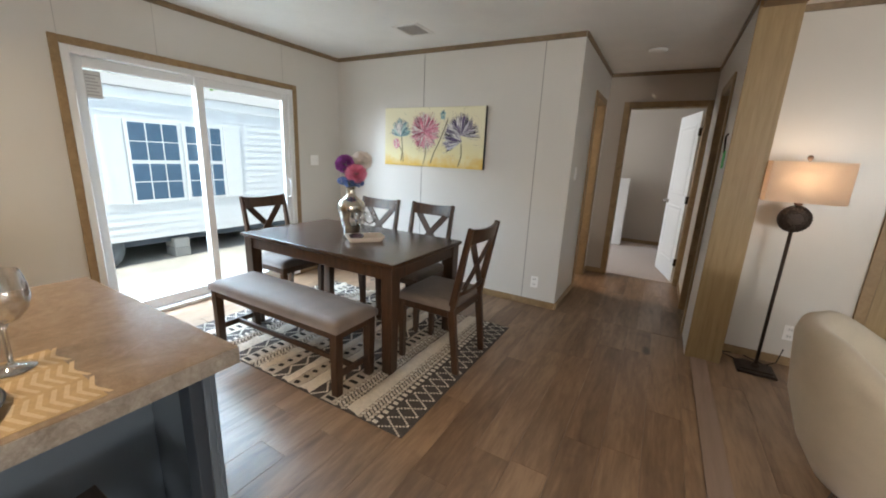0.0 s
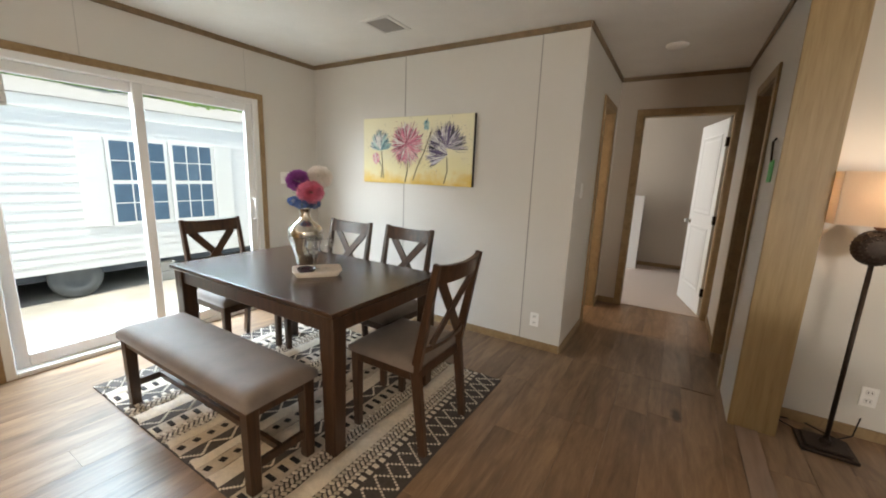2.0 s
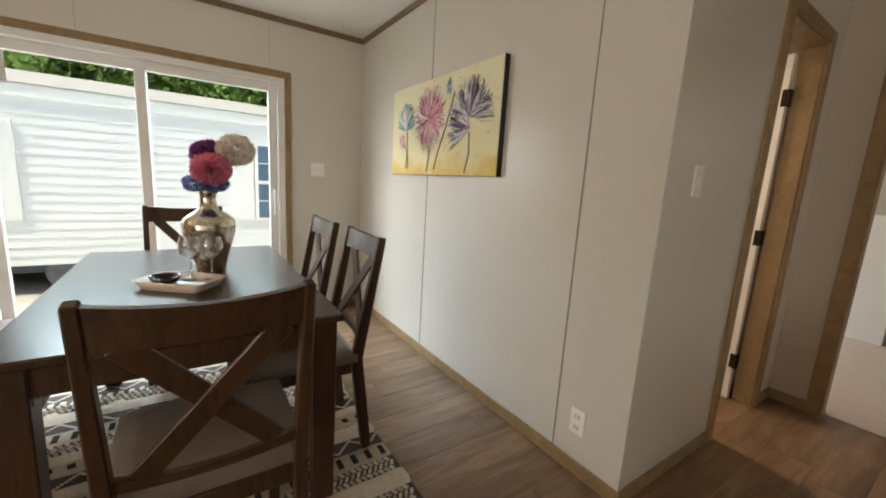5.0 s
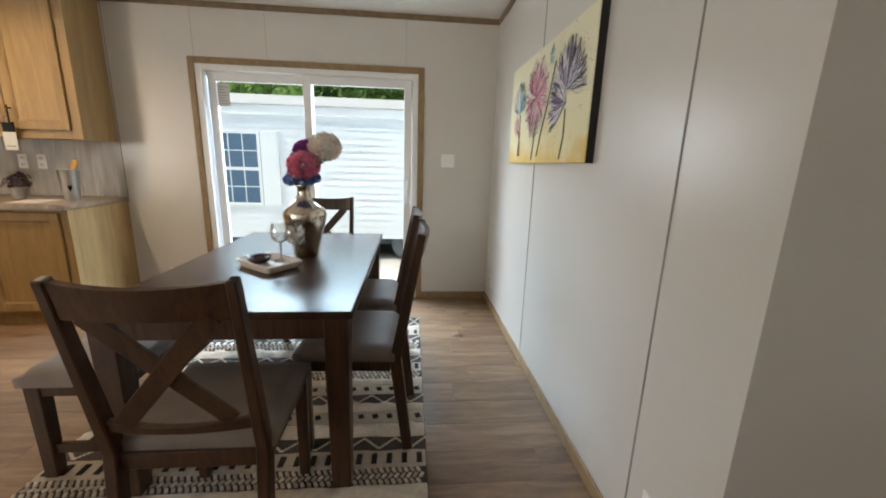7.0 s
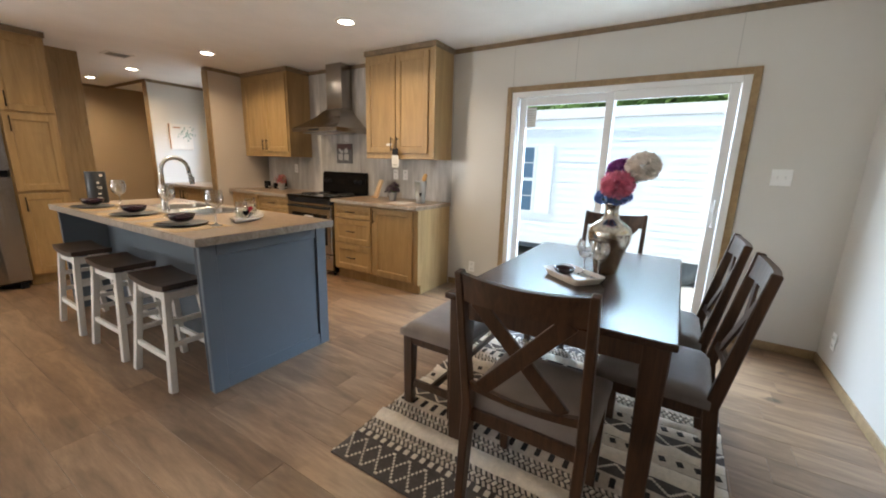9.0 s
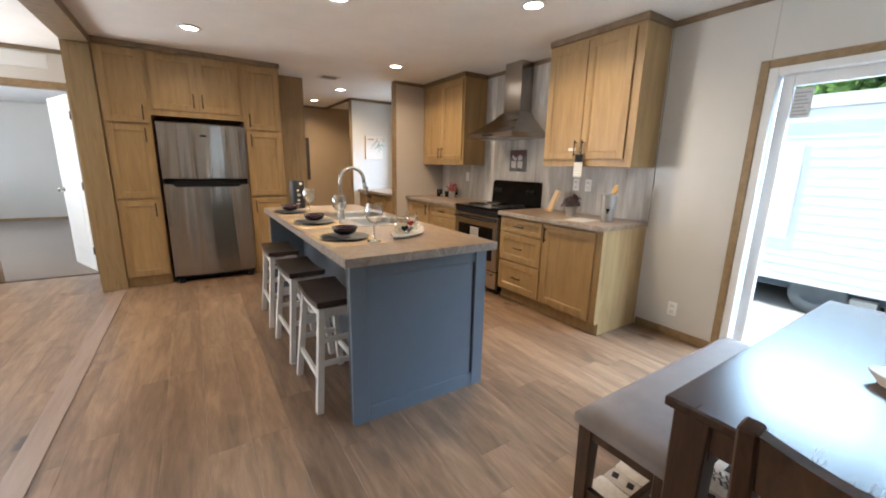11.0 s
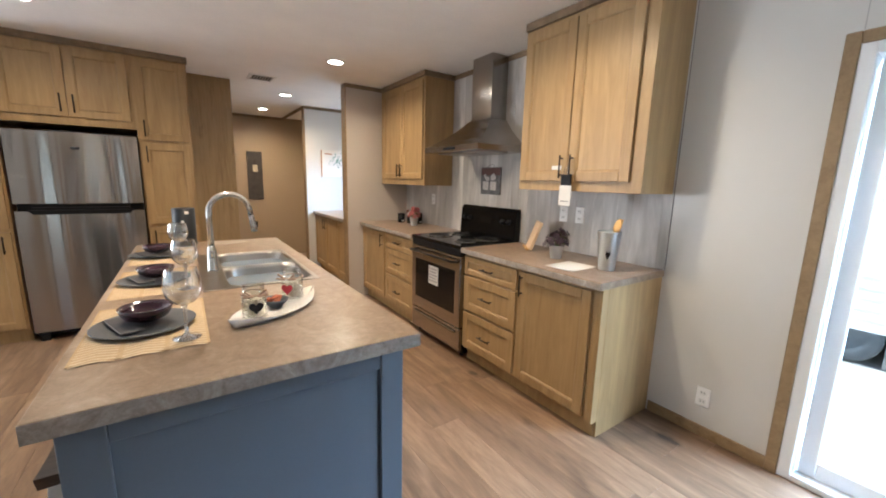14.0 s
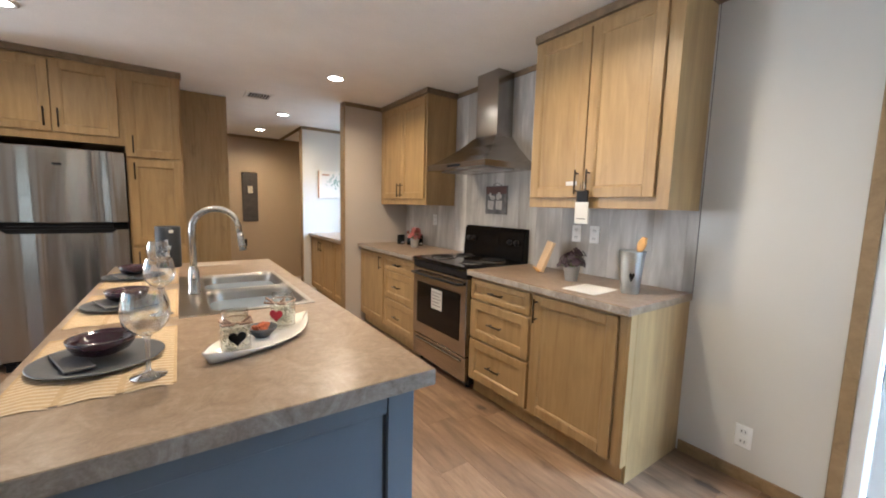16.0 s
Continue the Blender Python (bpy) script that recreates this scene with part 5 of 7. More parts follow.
def front(parent, f, u0, u1, v0, v1, name="door", handle=None, material=None):
    """A framed cabinet front in the plane f (axes: along, up, out) with a beaded recessed panel."""
    material = material or CABINET
    g, rail, t = 0.0015, 0.058 if min(u1 - u0, v1 - v0) > 0.22 else 0.036, 0.019
    u0, u1, v0, v1 = u0 + g, u1 - g, v0 + g, v1 - g
    d = part(name, moved(moulding(u0 + rail - 0.001, u1 - rail + 0.001, v0 + rail - 0.001, v1 - rail + 0.001, [(0, 0.0), (0, 0.0165), (0.006, 0.0155), (0.010, 0.009), (0.016, 0.009)]), f), material, parent)
    for a, b2 in ((u0, u0 + rail), (u1 - rail, u1)):
        part("stile", moved(box((a, v0, 0), (b2, v1, t), 0.0025), f), material, d)
    for a, b2 in ((v0, v0 + rail), (v1 - rail, v1)):
        part("rail", moved(box((u0 + rail, a, 0), (u1 - rail, b2, t - 0.0003), 0.0025), f), material, d)
    if handle:
        hu, hv, vertical, *ln = handle
        turn = pose(hu, hv, t) if vertical else pose(hu, hv, t, 0, 0, 90)
        pull(d, f @ turn, ln[0] if ln else 0.13)
    return d


def kitchen_face(x):
    return frame_of((x, 0, 0), (0, 1, 0), (0, 0, 1), (1, 0, 0))


def base_cabinet(y0, y1, fronts, label, end=False, x=KX, name="base_cabinet"):
    c = thing(name, label, "base cabinet", "oak kitchen base cabinets")
    bm = box((XW, y0, 0.105), (x, y1 - (0.016 if end else 0), 0.873), 0.001)
    box((XW, y0, 0), (x - 0.05, y1 - (0.016 if end else 0), 0.105), bm=bm)
    part("carcass", bm, CABINET, c)
    if end:
        bm = box((XW, y1 - 0.0155, 0.0), (x - 0.055, y1, 0.873), 0.001)
        box((x - 0.055, y1 - 0.0155, 0.10), (x + 0.001, y1, 0.873), 0.001, bm=bm)
        part("end_panel", bm, CABINET, c, "plain light oak end panel")
    f = kitchen_face(x)
    for kind, a, b2, lo, hi, h in fronts:
        front(c, f, a, b2, lo, hi, kind, h)
    return c


mid = 0.893
def drawers(y0, y1):
    c = (y0 + y1) / 2
    return [("drawer", y0, y1, 0.715, 0.855, (c, 0.785, False)), ("drawer", y0, y1, 0.43, 0.703, (c, 0.57, False)), ("drawer", y0, y1, 0.125, 0.418, (c, 0.27, False))]


base_cabinet(RNG1 + 0.008, mid, drawers(RNG1 + 0.02, mid - 0.012), "light oak base cabinet with three drawers beside the range")
base_cabinet(mid + 0.001, KEND, [("door", mid + 0.012, 1.435, 0.125, 0.855, (mid + 0.045, 0.765, True, 0.14))], "light oak base cabinet with one door at the counter end", True)
base_cabinet(-1.10, RNG0 - 0.008, drawers(-1.088, RNG0 - 0.022), "light oak three-drawer base cabinet in the kitchen corner")
base_cabinet(END_Y + 0.004, -1.101, [("door", END_Y + 0.03, -1.112, 0.125, 0.855, (-1.15, 0.765, True, 0.14))], "light oak base cabinet with one door by the end wall")


def worktop(name, lo, hi, label, backlip=None):
    w = thing(name, label, "worktop")
    part("slab", box(lo, hi, 0.006, 2), WORKTOP, w)
    part("front_edge", box((hi[0] - 0.001, lo[1] + 0.002, lo[2] + 0.002), (hi[0] + 0.0022, hi[1] - 0.002, hi[2] - 0.004), 0.001), EDGE_DAYLIT, w, "mottled laminate edge strip with bluish daylight in its colour")
    return w


worktop("worktop", (XW + 0.003, RNG1 + 0.006, 0.874), (KX + 0.048, KEND + 0.014, 0.915), "beige mottled stone-look laminate worktop")
worktop("worktop", (XW + 0.003, END_Y + 0.003, 0.874), (KX + 0.048, RNG0 - 0.006, 0.915), "beige mottled stone-look laminate worktop")

# grey plank backsplash: boards of the splash run upright
bs = structure("backsplash", box((XW, END_Y + 0.001, 0.9155), (XW + 0.003, KEND + 0.01, CEIL - 0.043)), JOINT, "pale grey wood-plank backsplash", "backsplash")
srng = random.Random(5)
y = END_Y + 0.002
while y < KEND + 0.005:
    y1 = min(y + srng.choice((0.10, 0.14, 0.18)), KEND + 0.009)
    part("board", box((XW + 0.003, y + 0.0004, 0.9155), (XW + 0.008, y1 - 0.0004, CEIL - 0.043), 0.0008), SPLASH, bs)
    y = y1


def wall_cabinet(y0, y1, z0, label, d0, d1, swap=False):
    c = thing("wall_cabinet", label, "wall cabinet", "oak kitchen wall cabinets")
    x = XW + 0.35
    bm = box((XW + 0.0085, y0, z0), (x, y1, CEIL - 0.05), 0.001)
    part("carcass", bm, CABINET, c)
    bm = box((XW + 0.0085, y0, CEIL - 0.05), (x + 0.022, y1 + (0.02 if y1 > 0 else 0.018), CEIL), 0.004)
    part("cornice", bm, CROWN, c, "brown crown strip")
    f = kitchen_face(x)
    m2 = (d0 + d1) / 2
    front(c, f, d0, m2 - 0.002, z0 + 0.06, CEIL - 0.075, "door", (m2 - 0.038, z0 + 0.15, True, 0.14))
    front(c, f, m2 + 0.002, d1, z0 + 0.06, CEIL - 0.075, "door", (m2 + 0.038, z0 + 0.15, True, 0.14))
    return c


wall_cabinet(0.597, 1.492, 1.365, "light oak two-door wall cabinet with bar handles near the glass door", 0.612, 1.425)
wall_cabinet(END_Y + 0.003, -0.727, 1.365, "light oak two-door wall cabinet in the kitchen corner", END_Y + 0.06, -0.75)

# range hood
hd = thing("range_hood", "brushed steel chimney range hood over the cooker", "range hood")
bm = bmesh.new()
hx0, hx1, hz = XW + 0.009, -2.84, 1.655
cx0, cx1, cy0, cy1 = XW + 0.009, -3.165, -0.205, 0.055
levels = [(hx1, RNG0, RNG1, hz), (hx1, RNG0, RNG1, hz + 0.045), (-2.93, RNG0 + 0.06, RNG1 - 0.06, hz + 0.095), (-3.06, -0.29, 0.14, hz + 0.19), (cx1 + 0.01, cy0 - 0.006, cy1 + 0.006, hz + 0.285)]
rings = [[bm.verts.new(p) for p in ((hx0, a, z), (x1, a, z), (x1, b2, z), (hx0, b2, z))] for x1, a, b2, z in levels]
for a, b2 in zip(rings, rings[1:]):
    for i in range(4):
        bm.faces.new((a[i], a[(i + 1) % 4], b2[(i + 1) % 4], b2[i]))
bm.faces.new(rings[0][::-1])
bm.faces.new(rings[-1])
part("canopy", bm, STEEL_H, hd)
part("chimney", box((cx0, cy0, hz + 0.285), (cx1, cy1, CEIL), 0.003), STEEL, hd)
part("control_panel", box((hx1 + 0.0005, -0.16, hz + 0.014), (hx1 + 0.003, 0.01, hz + 0.032)), BLACKMATT, hd)
for y0 in (-0.40, -0.06):
    part("filter", box((-3.2, y0, hz - 0.006), (-2.95, y0 + 0.30, hz - 0.001)), SINK, hd)

# cooker
rg = thing("range", "stainless steel and black electric range between the cabinets", "range")
RF = -2.715
bm = box((XW + 0.03, RNG0, 0.03), (RF - 0.045, RNG1, 0.895), 0.003)
part("body", bm, BLACK, rg, "black enamel side panels")
part("cooktop", box((XW + 0.012, RNG0, 0.895), (RF + 0.005, RNG1, 0.922), 0.006, 2), BLACKGLASS, rg, "black cooktop")
for ux, uy, r in ((-2.90, -0.27, 0.105), (-2.90, 0.12, 0.08), (-3.14, -0.27, 0.08), (-3.14, 0.12, 0.105)):
    bm = lathe([(0, 0.0), (r + 0.014, 0.0), (r + 0.016, 0.004), (r, 0.004), (r - 0.01, 0.0015), (0, 0.0015)], 28, None, (ux, uy, 0.9222))
    pan = part("drip_pan", bm, CHROME, rg, "shiny drip pan", True)
    bm = bmesh.new()
    pts = [(ux + (0.015 + (r - 0.02) * i / 60) * math.cos(i * 0.42), uy + (0.015 + (r - 0.02) * i / 60) * math.sin(i * 0.42), 0.9305) for i in range(61)]
    tube(pts, 0.0048, 6, bm)
    part("coil", bm, BLACKMATT, pan, "black coil element", True)
bm = bmesh.new()
q = ((XW + 0.012, 0.922), (XW + 0.085, 0.922), (XW + 0.068, 1.165), (XW + 0.045, 1.19), (XW + 0.012, 1.19))
a = [bm.verts.new((x, RNG0, z)) for x, z in q]
b2 = [bm.verts.new((x, RNG1, z)) for x, z in q]
bm.faces.new(a)
bm.faces.new(b2[::-1])
for i in range(5):
    bm.faces.new((a[i], b2[i], b2[(i + 1) % 5], a[(i + 1) % 5]))
bmesh.ops.bevel(bm, geom=bm.edges[:], offset=0.005, segments=2, affect="EDGES")
guard = part("back_guard", bm, BLACK, rg, "black control back guard")
for ky in (RNG0 + 0.075, RNG0 + 0.15, RNG1 - 0.15, RNG1 - 0.075):
    bm = moved(lathe([(0, 0), (0.024, 0), (0.024, 0.008), (0.019, 0.012), (0.017, 0.026), (0, 0.027)], 18), Matrix.Translation((XW + 0.076, ky, 1.075)) @ Matrix.Rotation(math.radians(86), 4, "Y"))
    part("knob", bm, BLACKMATT, guard, "", True)
part("clock", moved(box((-0.03, -0.09, 0), (0.03, 0.09, 0.002)), Matrix.Translation((XW + 0.0765, -0.075, 1.075)) @ Matrix.Rotation(math.radians(86), 4, "Y")), BLACKGLASS, guard)
dr = part("oven_door", box((RF - 0.045, RNG0 + 0.004, 0.255), (RF, RNG1 - 0.004, 0.835), 0.006, 2), STEEL_H, rg, "stainless oven door")
part("oven_window", box((RF + 0.0002, RNG0 + 0.075, 0.36), (RF + 0.004, RNG1 - 0.075, 0.715), 0.002), BLACKGLASS, dr, "black oven window")
bm = tube([(RF, RNG0 + 0.05, 0.79), (RF + 0.045, RNG0 + 0.055, 0.795), (RF + 0.05, (RNG0 + RNG1) / 2, 0.795), (RF + 0.045, RNG1 - 0.055, 0.795), (RF, RNG1 - 0.05, 0.79)], 0.011, 10)
part("oven_handle", bm, BLACKMATT, dr, "black oven handle", True)
bm = box((RF + 0.0045, -0.15, 0.53), (RF + 0.0052, 0.0, 0.69))
part("energy_label", bm, PAPER, dr, "white paper label")
bm = bmesh.new()
for i in range(5):
    box((RF + 0.0053, -0.135 if i else -0.14, 0.66 - i * 0.026), (RF + 0.0056, -0.015 - 0.02 * (i % 2), 0.668 - i * 0.026), bm=bm)
part("label_lines", bm, plain("grey_print", (0.3, 0.28, 0.28), 0.7), dr)
part("trim_band", box((RF - 0.04, RNG0 + 0.004, 0.84), (RF - 0.002, RNG1 - 0.004, 0.893), 0.003), BLACKMATT, rg)
dw = part("drawer", box((RF - 0.04, RNG0 + 0.004, 0.06), (RF - 0.004, RNG1 - 0.004, 0.247), 0.006, 2), STEEL_H, rg, "stainless storage drawer")
part("drawer_grip", box((RF - 0.0038, RNG0 + 0.06, 0.20), (RF + 0.012, RNG1 - 0.06, 0.222), 0.005), STEEL, dw)
for ly in (RNG0 + 0.05, RNG1 - 0.05):
    for lx in (RF - 0.08, XW + 0.1):
        part("foot", lathe([(0, 0), (0.018, 0), (0.018, 0.03), (0, 0.03)], 12, None, (lx, ly, 0)), BLACKMATT, rg)

# ---- pantry wall and refrigerator ----
pf = frame_of((0, PAN_Y, 0), (-1, 0, 0), (0, 0, 1), (0, 1, 0))
FX0, FX1 = -0.69, 0.158


def pantry(x0, x1, label):
    c = thing("pantry_cabinet", label, "pantry cabinet", "oak pantry cabinets")
    bm = box((x0, -2.42, 0.105), (x1, PAN_Y, CEIL - 0.05), 0.001)
    box((x0, -2.42, 0), (x1, PAN_Y - 0.05, 0.105), bm=bm)
    part("carcass", bm, CABINET, c)
    return c


def doors3(c, x0, x1, left):
    for lo, hi, hz2 in ((0.125, 0.93, 0.83), (0.955, 1.685, 1.585), (1.705, 2.385, 1.805)):
        hu = -(x0 + 0.045) if not left else -(x1 - 0.045)
        front(c, pf, -x1 + 0.0, -x0, lo, hi, "door", (hu, hz2, True, 0.14))


c = pantry(FX1, 0.543, "tall light oak pantry cabinet with three stacked doors")
doors3(c, FX1 + 0.012, 0.528, False)
c = pantry(-1.09, FX0, "tall narrow light oak pantry cabinet beside the refrigerator")
doors3(c, -1.078, FX0 - 0.012, True)
c = thing("fridge_cabinet", "light oak two-door cabinet above the refrigerator", "wall cabinet")
part("carcass", box((FX0 + 0.0005, -2.42, 1.79), (FX1 - 0.0005, PAN_Y, CEIL - 0.05), 0.001), CABINET, c)
xm = (FX0 + FX1) / 2
front(c, pf, -FX1 + 0.03, -xm - 0.002, 1.85, 2.385, "door", (-xm - 0.04, 1.955, True, 0.14))
front(c, pf, -xm + 0.002, -FX0 - 0.03, 1.85, 2.385, "door", (-xm + 0.04, 1.955, True, 0.14))
bm = box((-1.10, PAN_Y - 0.05, CEIL - 0.05), (0.543, PAN_Y + 0.024, CEIL), 0.004)
tagged(part("cornice", bm, CROWN), "brown crown strip over the pantry cabinets", "trim", "", "structure")
bm = box((-1.50, -2.519, 0), (-1.0905, -2.385, CEIL), 0.002)
structure("wall_pantry_side", bm, COLUMN, "oak-print wall panel beside the pantry", "wall panel")

rf = thing("refrigerator", "brushed stainless top-freezer refrigerator in the pantry wall", "refrigerator")
RX_0, RX_1, RYF = FX0 + 0.008, FX1 - 0.03, -1.745
part("body", box((RX_0 + 0.004, -2.41, 0.04), (RX_1 - 0.004, RYF - 0.07, 1.715), 0.006), BLACKMATT, rf, "black cabinet sides")


def fridge_door(z0, z1, name):
    bm = bmesh.new()
    n = 16
    rows = []
    for i in range(n + 1):
        u = -1 + 2 * i / n
        x = (RX_0 + RX_1) / 2 + u * (RX_1 - RX_0) / 2
        yb = RYF - 0.014 * u * u
        rows.append([bm.verts.new((x, RYF - 0.066, z0)), bm.verts.new((x, yb - 0.006, z0)), bm.verts.new((x, yb, z0 + 0.006)), bm.verts.new((x, yb, z1 - 0.006)), bm.verts.new((x, yb - 0.006, z1)), bm.verts.new((x, RYF - 0.066, z1))])
    for a, b2 in zip(rows, rows[1:]):
        for k in range(5):
            bm.faces.new((a[k], b2[k], b2[k + 1], a[k + 1]))
    bm.faces.new(rows[0][::-1])
    bm.faces.new(rows[-1])
    bmesh.ops.recalc_face_normals(bm, faces=bm.faces[:])
    return part(name, bm, STEEL_DOOR, rf, "brushed stainless door")


fz = fridge_door(1.148, 1.73, "freezer_door")
fd = fridge_door(0.075, 1.098, "fridge_door")
bm = box((RX_0 + 0.07, RYF - 0.02, 1.066), (RX_1 - 0.07, RYF + 0.0025, 1.0995))
for v in bm.verts:
    if v.co.z < 1.08:
        v.co.x += 0.04 if v.co.x < xm else -0.04
part("handle_pocket", bm, BLACKMATT, fd, "black recessed pocket handle")
bm = box((RX_0 + 0.10, RYF - 0.05, 1.10), (RX_1 - 0.10, RYF - 0.008, 1.122), 0.004)
part("grip", bm, BLACKMATT, fd, "dark recessed grip")
bm = box((RX_0 + 0.10, RYF - 0.05, 1.124), (RX_1 - 0.10, RYF - 0.012, 1.146), 0.004)
part("grip", bm, BLACKMATT, fz, "dark recessed grip")
part("badge", box(((RX_0 + RX_1) / 2 - 0.028, RYF - 0.004, 1.595), ((RX_0 + RX_1) / 2 + 0.028, RYF + 0.002, 1.613), 0.002), BLACKMATT, fz)
for x in (RX_0 + 0.06, RX_1 - 0.06):
    part("foot", box((x - 0.03, RYF - 0.09, 0), (x + 0.03, RYF - 0.02, 0.06), 0.004), BLACKMATT, rf)
part("toe_grille", box((RX_0 + 0.02, RYF - 0.075, 0.04), (RX_1 - 0.02, RYF - 0.05, 0.072), 0.003), BLACKMATT, rf)
bm = box((FX0 + 0.002, -2.418, 0.002), (FX1 - 0.002, -2.412, 1.788))
tagged(part("recess_back", bm, BLACKMATT), "dark back of the refrigerator recess", "wall", "", "structure")

# ---- island ----
IX0, IX1, IY0, IY1 = -1.555, -0.722, -0.735, 1.535
isl = thing("kitchen_island", "slate-blue painted kitchen island with panelled end", "kitchen island")
part("cabinet_body", box((IX0, IY0 + 0.03, 0.0), (-1.02, IY1 - 0.03, 0.868), 0.002), ISLAND, isl)
for y0, y1, s in ((IY1 - 0.03, IY1 - 0.012, 1), (IY0 + 0.012, IY0 + 0.03, -1)):
    ep = part("end_panel", box((IX0 + 0.001, y0, 0.0), (IX1, y1, 0.868), 0.002), ISLAND, isl)
    ya, yb = sorted((y1 if s > 0 else y0, (y1 if s > 0 else y0) + s * 0.012))
    for lo, hi in (((IX0 - 0.004, 0.0), (IX0 + 0.075, 0.868)), ((IX1 - 0.085, 0.0), (IX1 + 0.001, 0.868))):
        part("stile", box((lo[0], ya, lo[1]), (hi[0], yb, hi[1]), 0.002), ISLAND, ep)
    for z0, z1 in ((0.0, 0.085), (0.80, 0.868)):
        part("rail", box((IX0 + 0.0765, ya, z0), (IX1 - 0.0865, yb - 0.001 if s > 0 else yb, z1), 0.002), ISLAND, ep)
# flat dark strip painted as the groove's shade; no groove is cut
part("shadow_gap", box((IX0 + 0.0755, IY1 - 0.0118, 0.088), (IX0 + 0.084, IY1 - 0.0105, 0.797)), ISLAND_SHADED, isl)
# corner post in the darkened copy, its lack of light put into colour
part("back_post", box((IX1 - 0.055, IY1 - 0.062, 0), (IX1 - 0.002, IY1 - 0.0305, 0.868), 0.002), ISLAND_SHADED, isl)
bm = bmesh.new()
SX0, SX1, SY0, SY1 = -1.505, -1.045, -0.16, 0.71
for lo, hi in (((-1.597, 0.71), (-0.688, 1.578)), ((-1.597, -0.775), (-0.688, -0.16)), ((-1.597, -0.16), (SX0, 0.71)), ((SX1, -0.16), (-0.688, 0.71))):
    box((*lo, 0.870), (*hi, 0.915), bm=bm)
bmesh.ops.remove_doubles(bm, verts=bm.verts[:], dist=0.0002)
top = part("countertop", bm, WORKTOP, isl, "beige mottled stone-look laminate top")
# edge strips whose colour holds the daylight from the glass door
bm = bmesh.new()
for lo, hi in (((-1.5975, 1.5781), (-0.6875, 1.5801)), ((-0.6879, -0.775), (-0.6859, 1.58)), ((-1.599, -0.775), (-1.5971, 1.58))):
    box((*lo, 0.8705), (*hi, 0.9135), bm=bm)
part("edge_band", bm, EDGE_DAYLIT, isl, "mottled laminate edge, greyer from daylight put into its colour")

# sink and tap
sk = thing("kitchen_sink", "stainless double-bowl sink set into the island", "sink")
bm = bmesh.new()
for lo, hi in (((SX0 - 0.018, SY0 - 0.018), (SX0 + 0.008, SY1 + 0.018)), ((SX1 - 0.085, SY0 - 0.018), (SX1 + 0.018, SY1 + 0.018)), ((SX0 + 0.008, SY0 - 0.018), (SX1 - 0.085, SY0 + 0.012)), ((SX0 + 0.008, SY1 - 0.012), (SX1 - 0.085, SY1 + 0.018)), ((SX0 + 0.008, 0.265), (SX1 - 0.085, 0.285))):
    box((*lo, 0.915), (*hi, 0.919), 0.001, bm=bm)
part("rim", bm, SINK, sk)
for y0, y1 in ((SY0 + 0.012, 0.265), (0.285, SY1 - 0.012)):
    bm = bmesh.new()
    xa, xb = SX0 + 0.008, SX1 - 0.085
    rings = []
    for inset, z, rad in ((-0.004, 0.9195, 0.02), (0.0, 0.917, 0.075), (0.006, 0.90, 0.075), (0.014, 0.77, 0.075), (0.03, 0.742, 0.07), (0.07, 0.734, 0.05)):
        ring = []
        for cx, cy, a0 in ((xb - inset - rad, y1 - inset - rad, 0), (xa + inset + rad, y1 - inset - rad, 90), (xa + inset + rad, y0 + inset + rad, 180), (xb - inset - rad, y0 + inset + rad, 270)):
            for k in range(7):
                a = math.radians(a0 + 15 * k)
                ring.append(bm.verts.new((cx + rad * math.cos(a), cy + rad * math.sin(a), z)))
        rings.append(ring)
    for a, b2 in zip(rings, rings[1:]):
        for i in range(28):
            bm.faces.new((a[i], a[(i + 1) % 28], b2[(i + 1) % 28], b2[i]))
    bm.faces.new(rings[-1])
    bmesh.ops.recalc_face_normals(bm, faces=bm.faces[:])
    bmesh.ops.reverse_faces(bm, faces=bm.faces[:])
    bw = part("basin", bm, SINK, sk, "", True)
    part("drain", lathe([(0, 0.7355), (0.04, 0.7355), (0.042, 0.739), (0, 0.7365)], 20, None, ((xa + xb) / 2, (y0 + y1) / 2, 0)), CHROME, bw)
ft = thing("kitchen_faucet", "tall satin nickel gooseneck faucet with a pull-down spray", "faucet", at=pose(-1.088, 0.315, 0.919))
part("base", lathe([(0, 0), (0.027, 0), (0.027, 0.006), (0.0225, 0.012), (0.022, 0.10), (0.016, 0.125), (0.014, 0.13), (0, 0.13)], 24), CHROME, ft, "", True)
pts = [(0, 0, 0.12), (0, 0, 0.30)] + [(-0.095 + 0.095 * math.cos(a), 0, 0.30 + 0.095 * math.sin(a)) for a in [math.pi * k / 12 for k in range(1, 12)]] + [(-0.192, 0, 0.285)]
part("neck", tube(pts, 0.0142, 14), CHROME, ft, "", True)
part("spray_head", tube([(-0.192, 0, 0.29), (-0.197, 0, 0.262), (-0.203, 0, 0.225), (-0.207, 0, 0.195)], [0.0125, 0.015, 0.017, 0.018], 14), CHROME, ft, "nickel spray head with a black button", True)
part("spray_button", box((-0.225, -0.006, 0.215), (-0.216, 0.006, 0.25), 0.002), BLACKMATT, ft)
part("lever", tube([(0, 0.02, 0.075), (0, 0.045, 0.085), (0.0, 0.07, 0.12)], [0.008, 0.007, 0.005], 10), CHROME, ft, "", True)


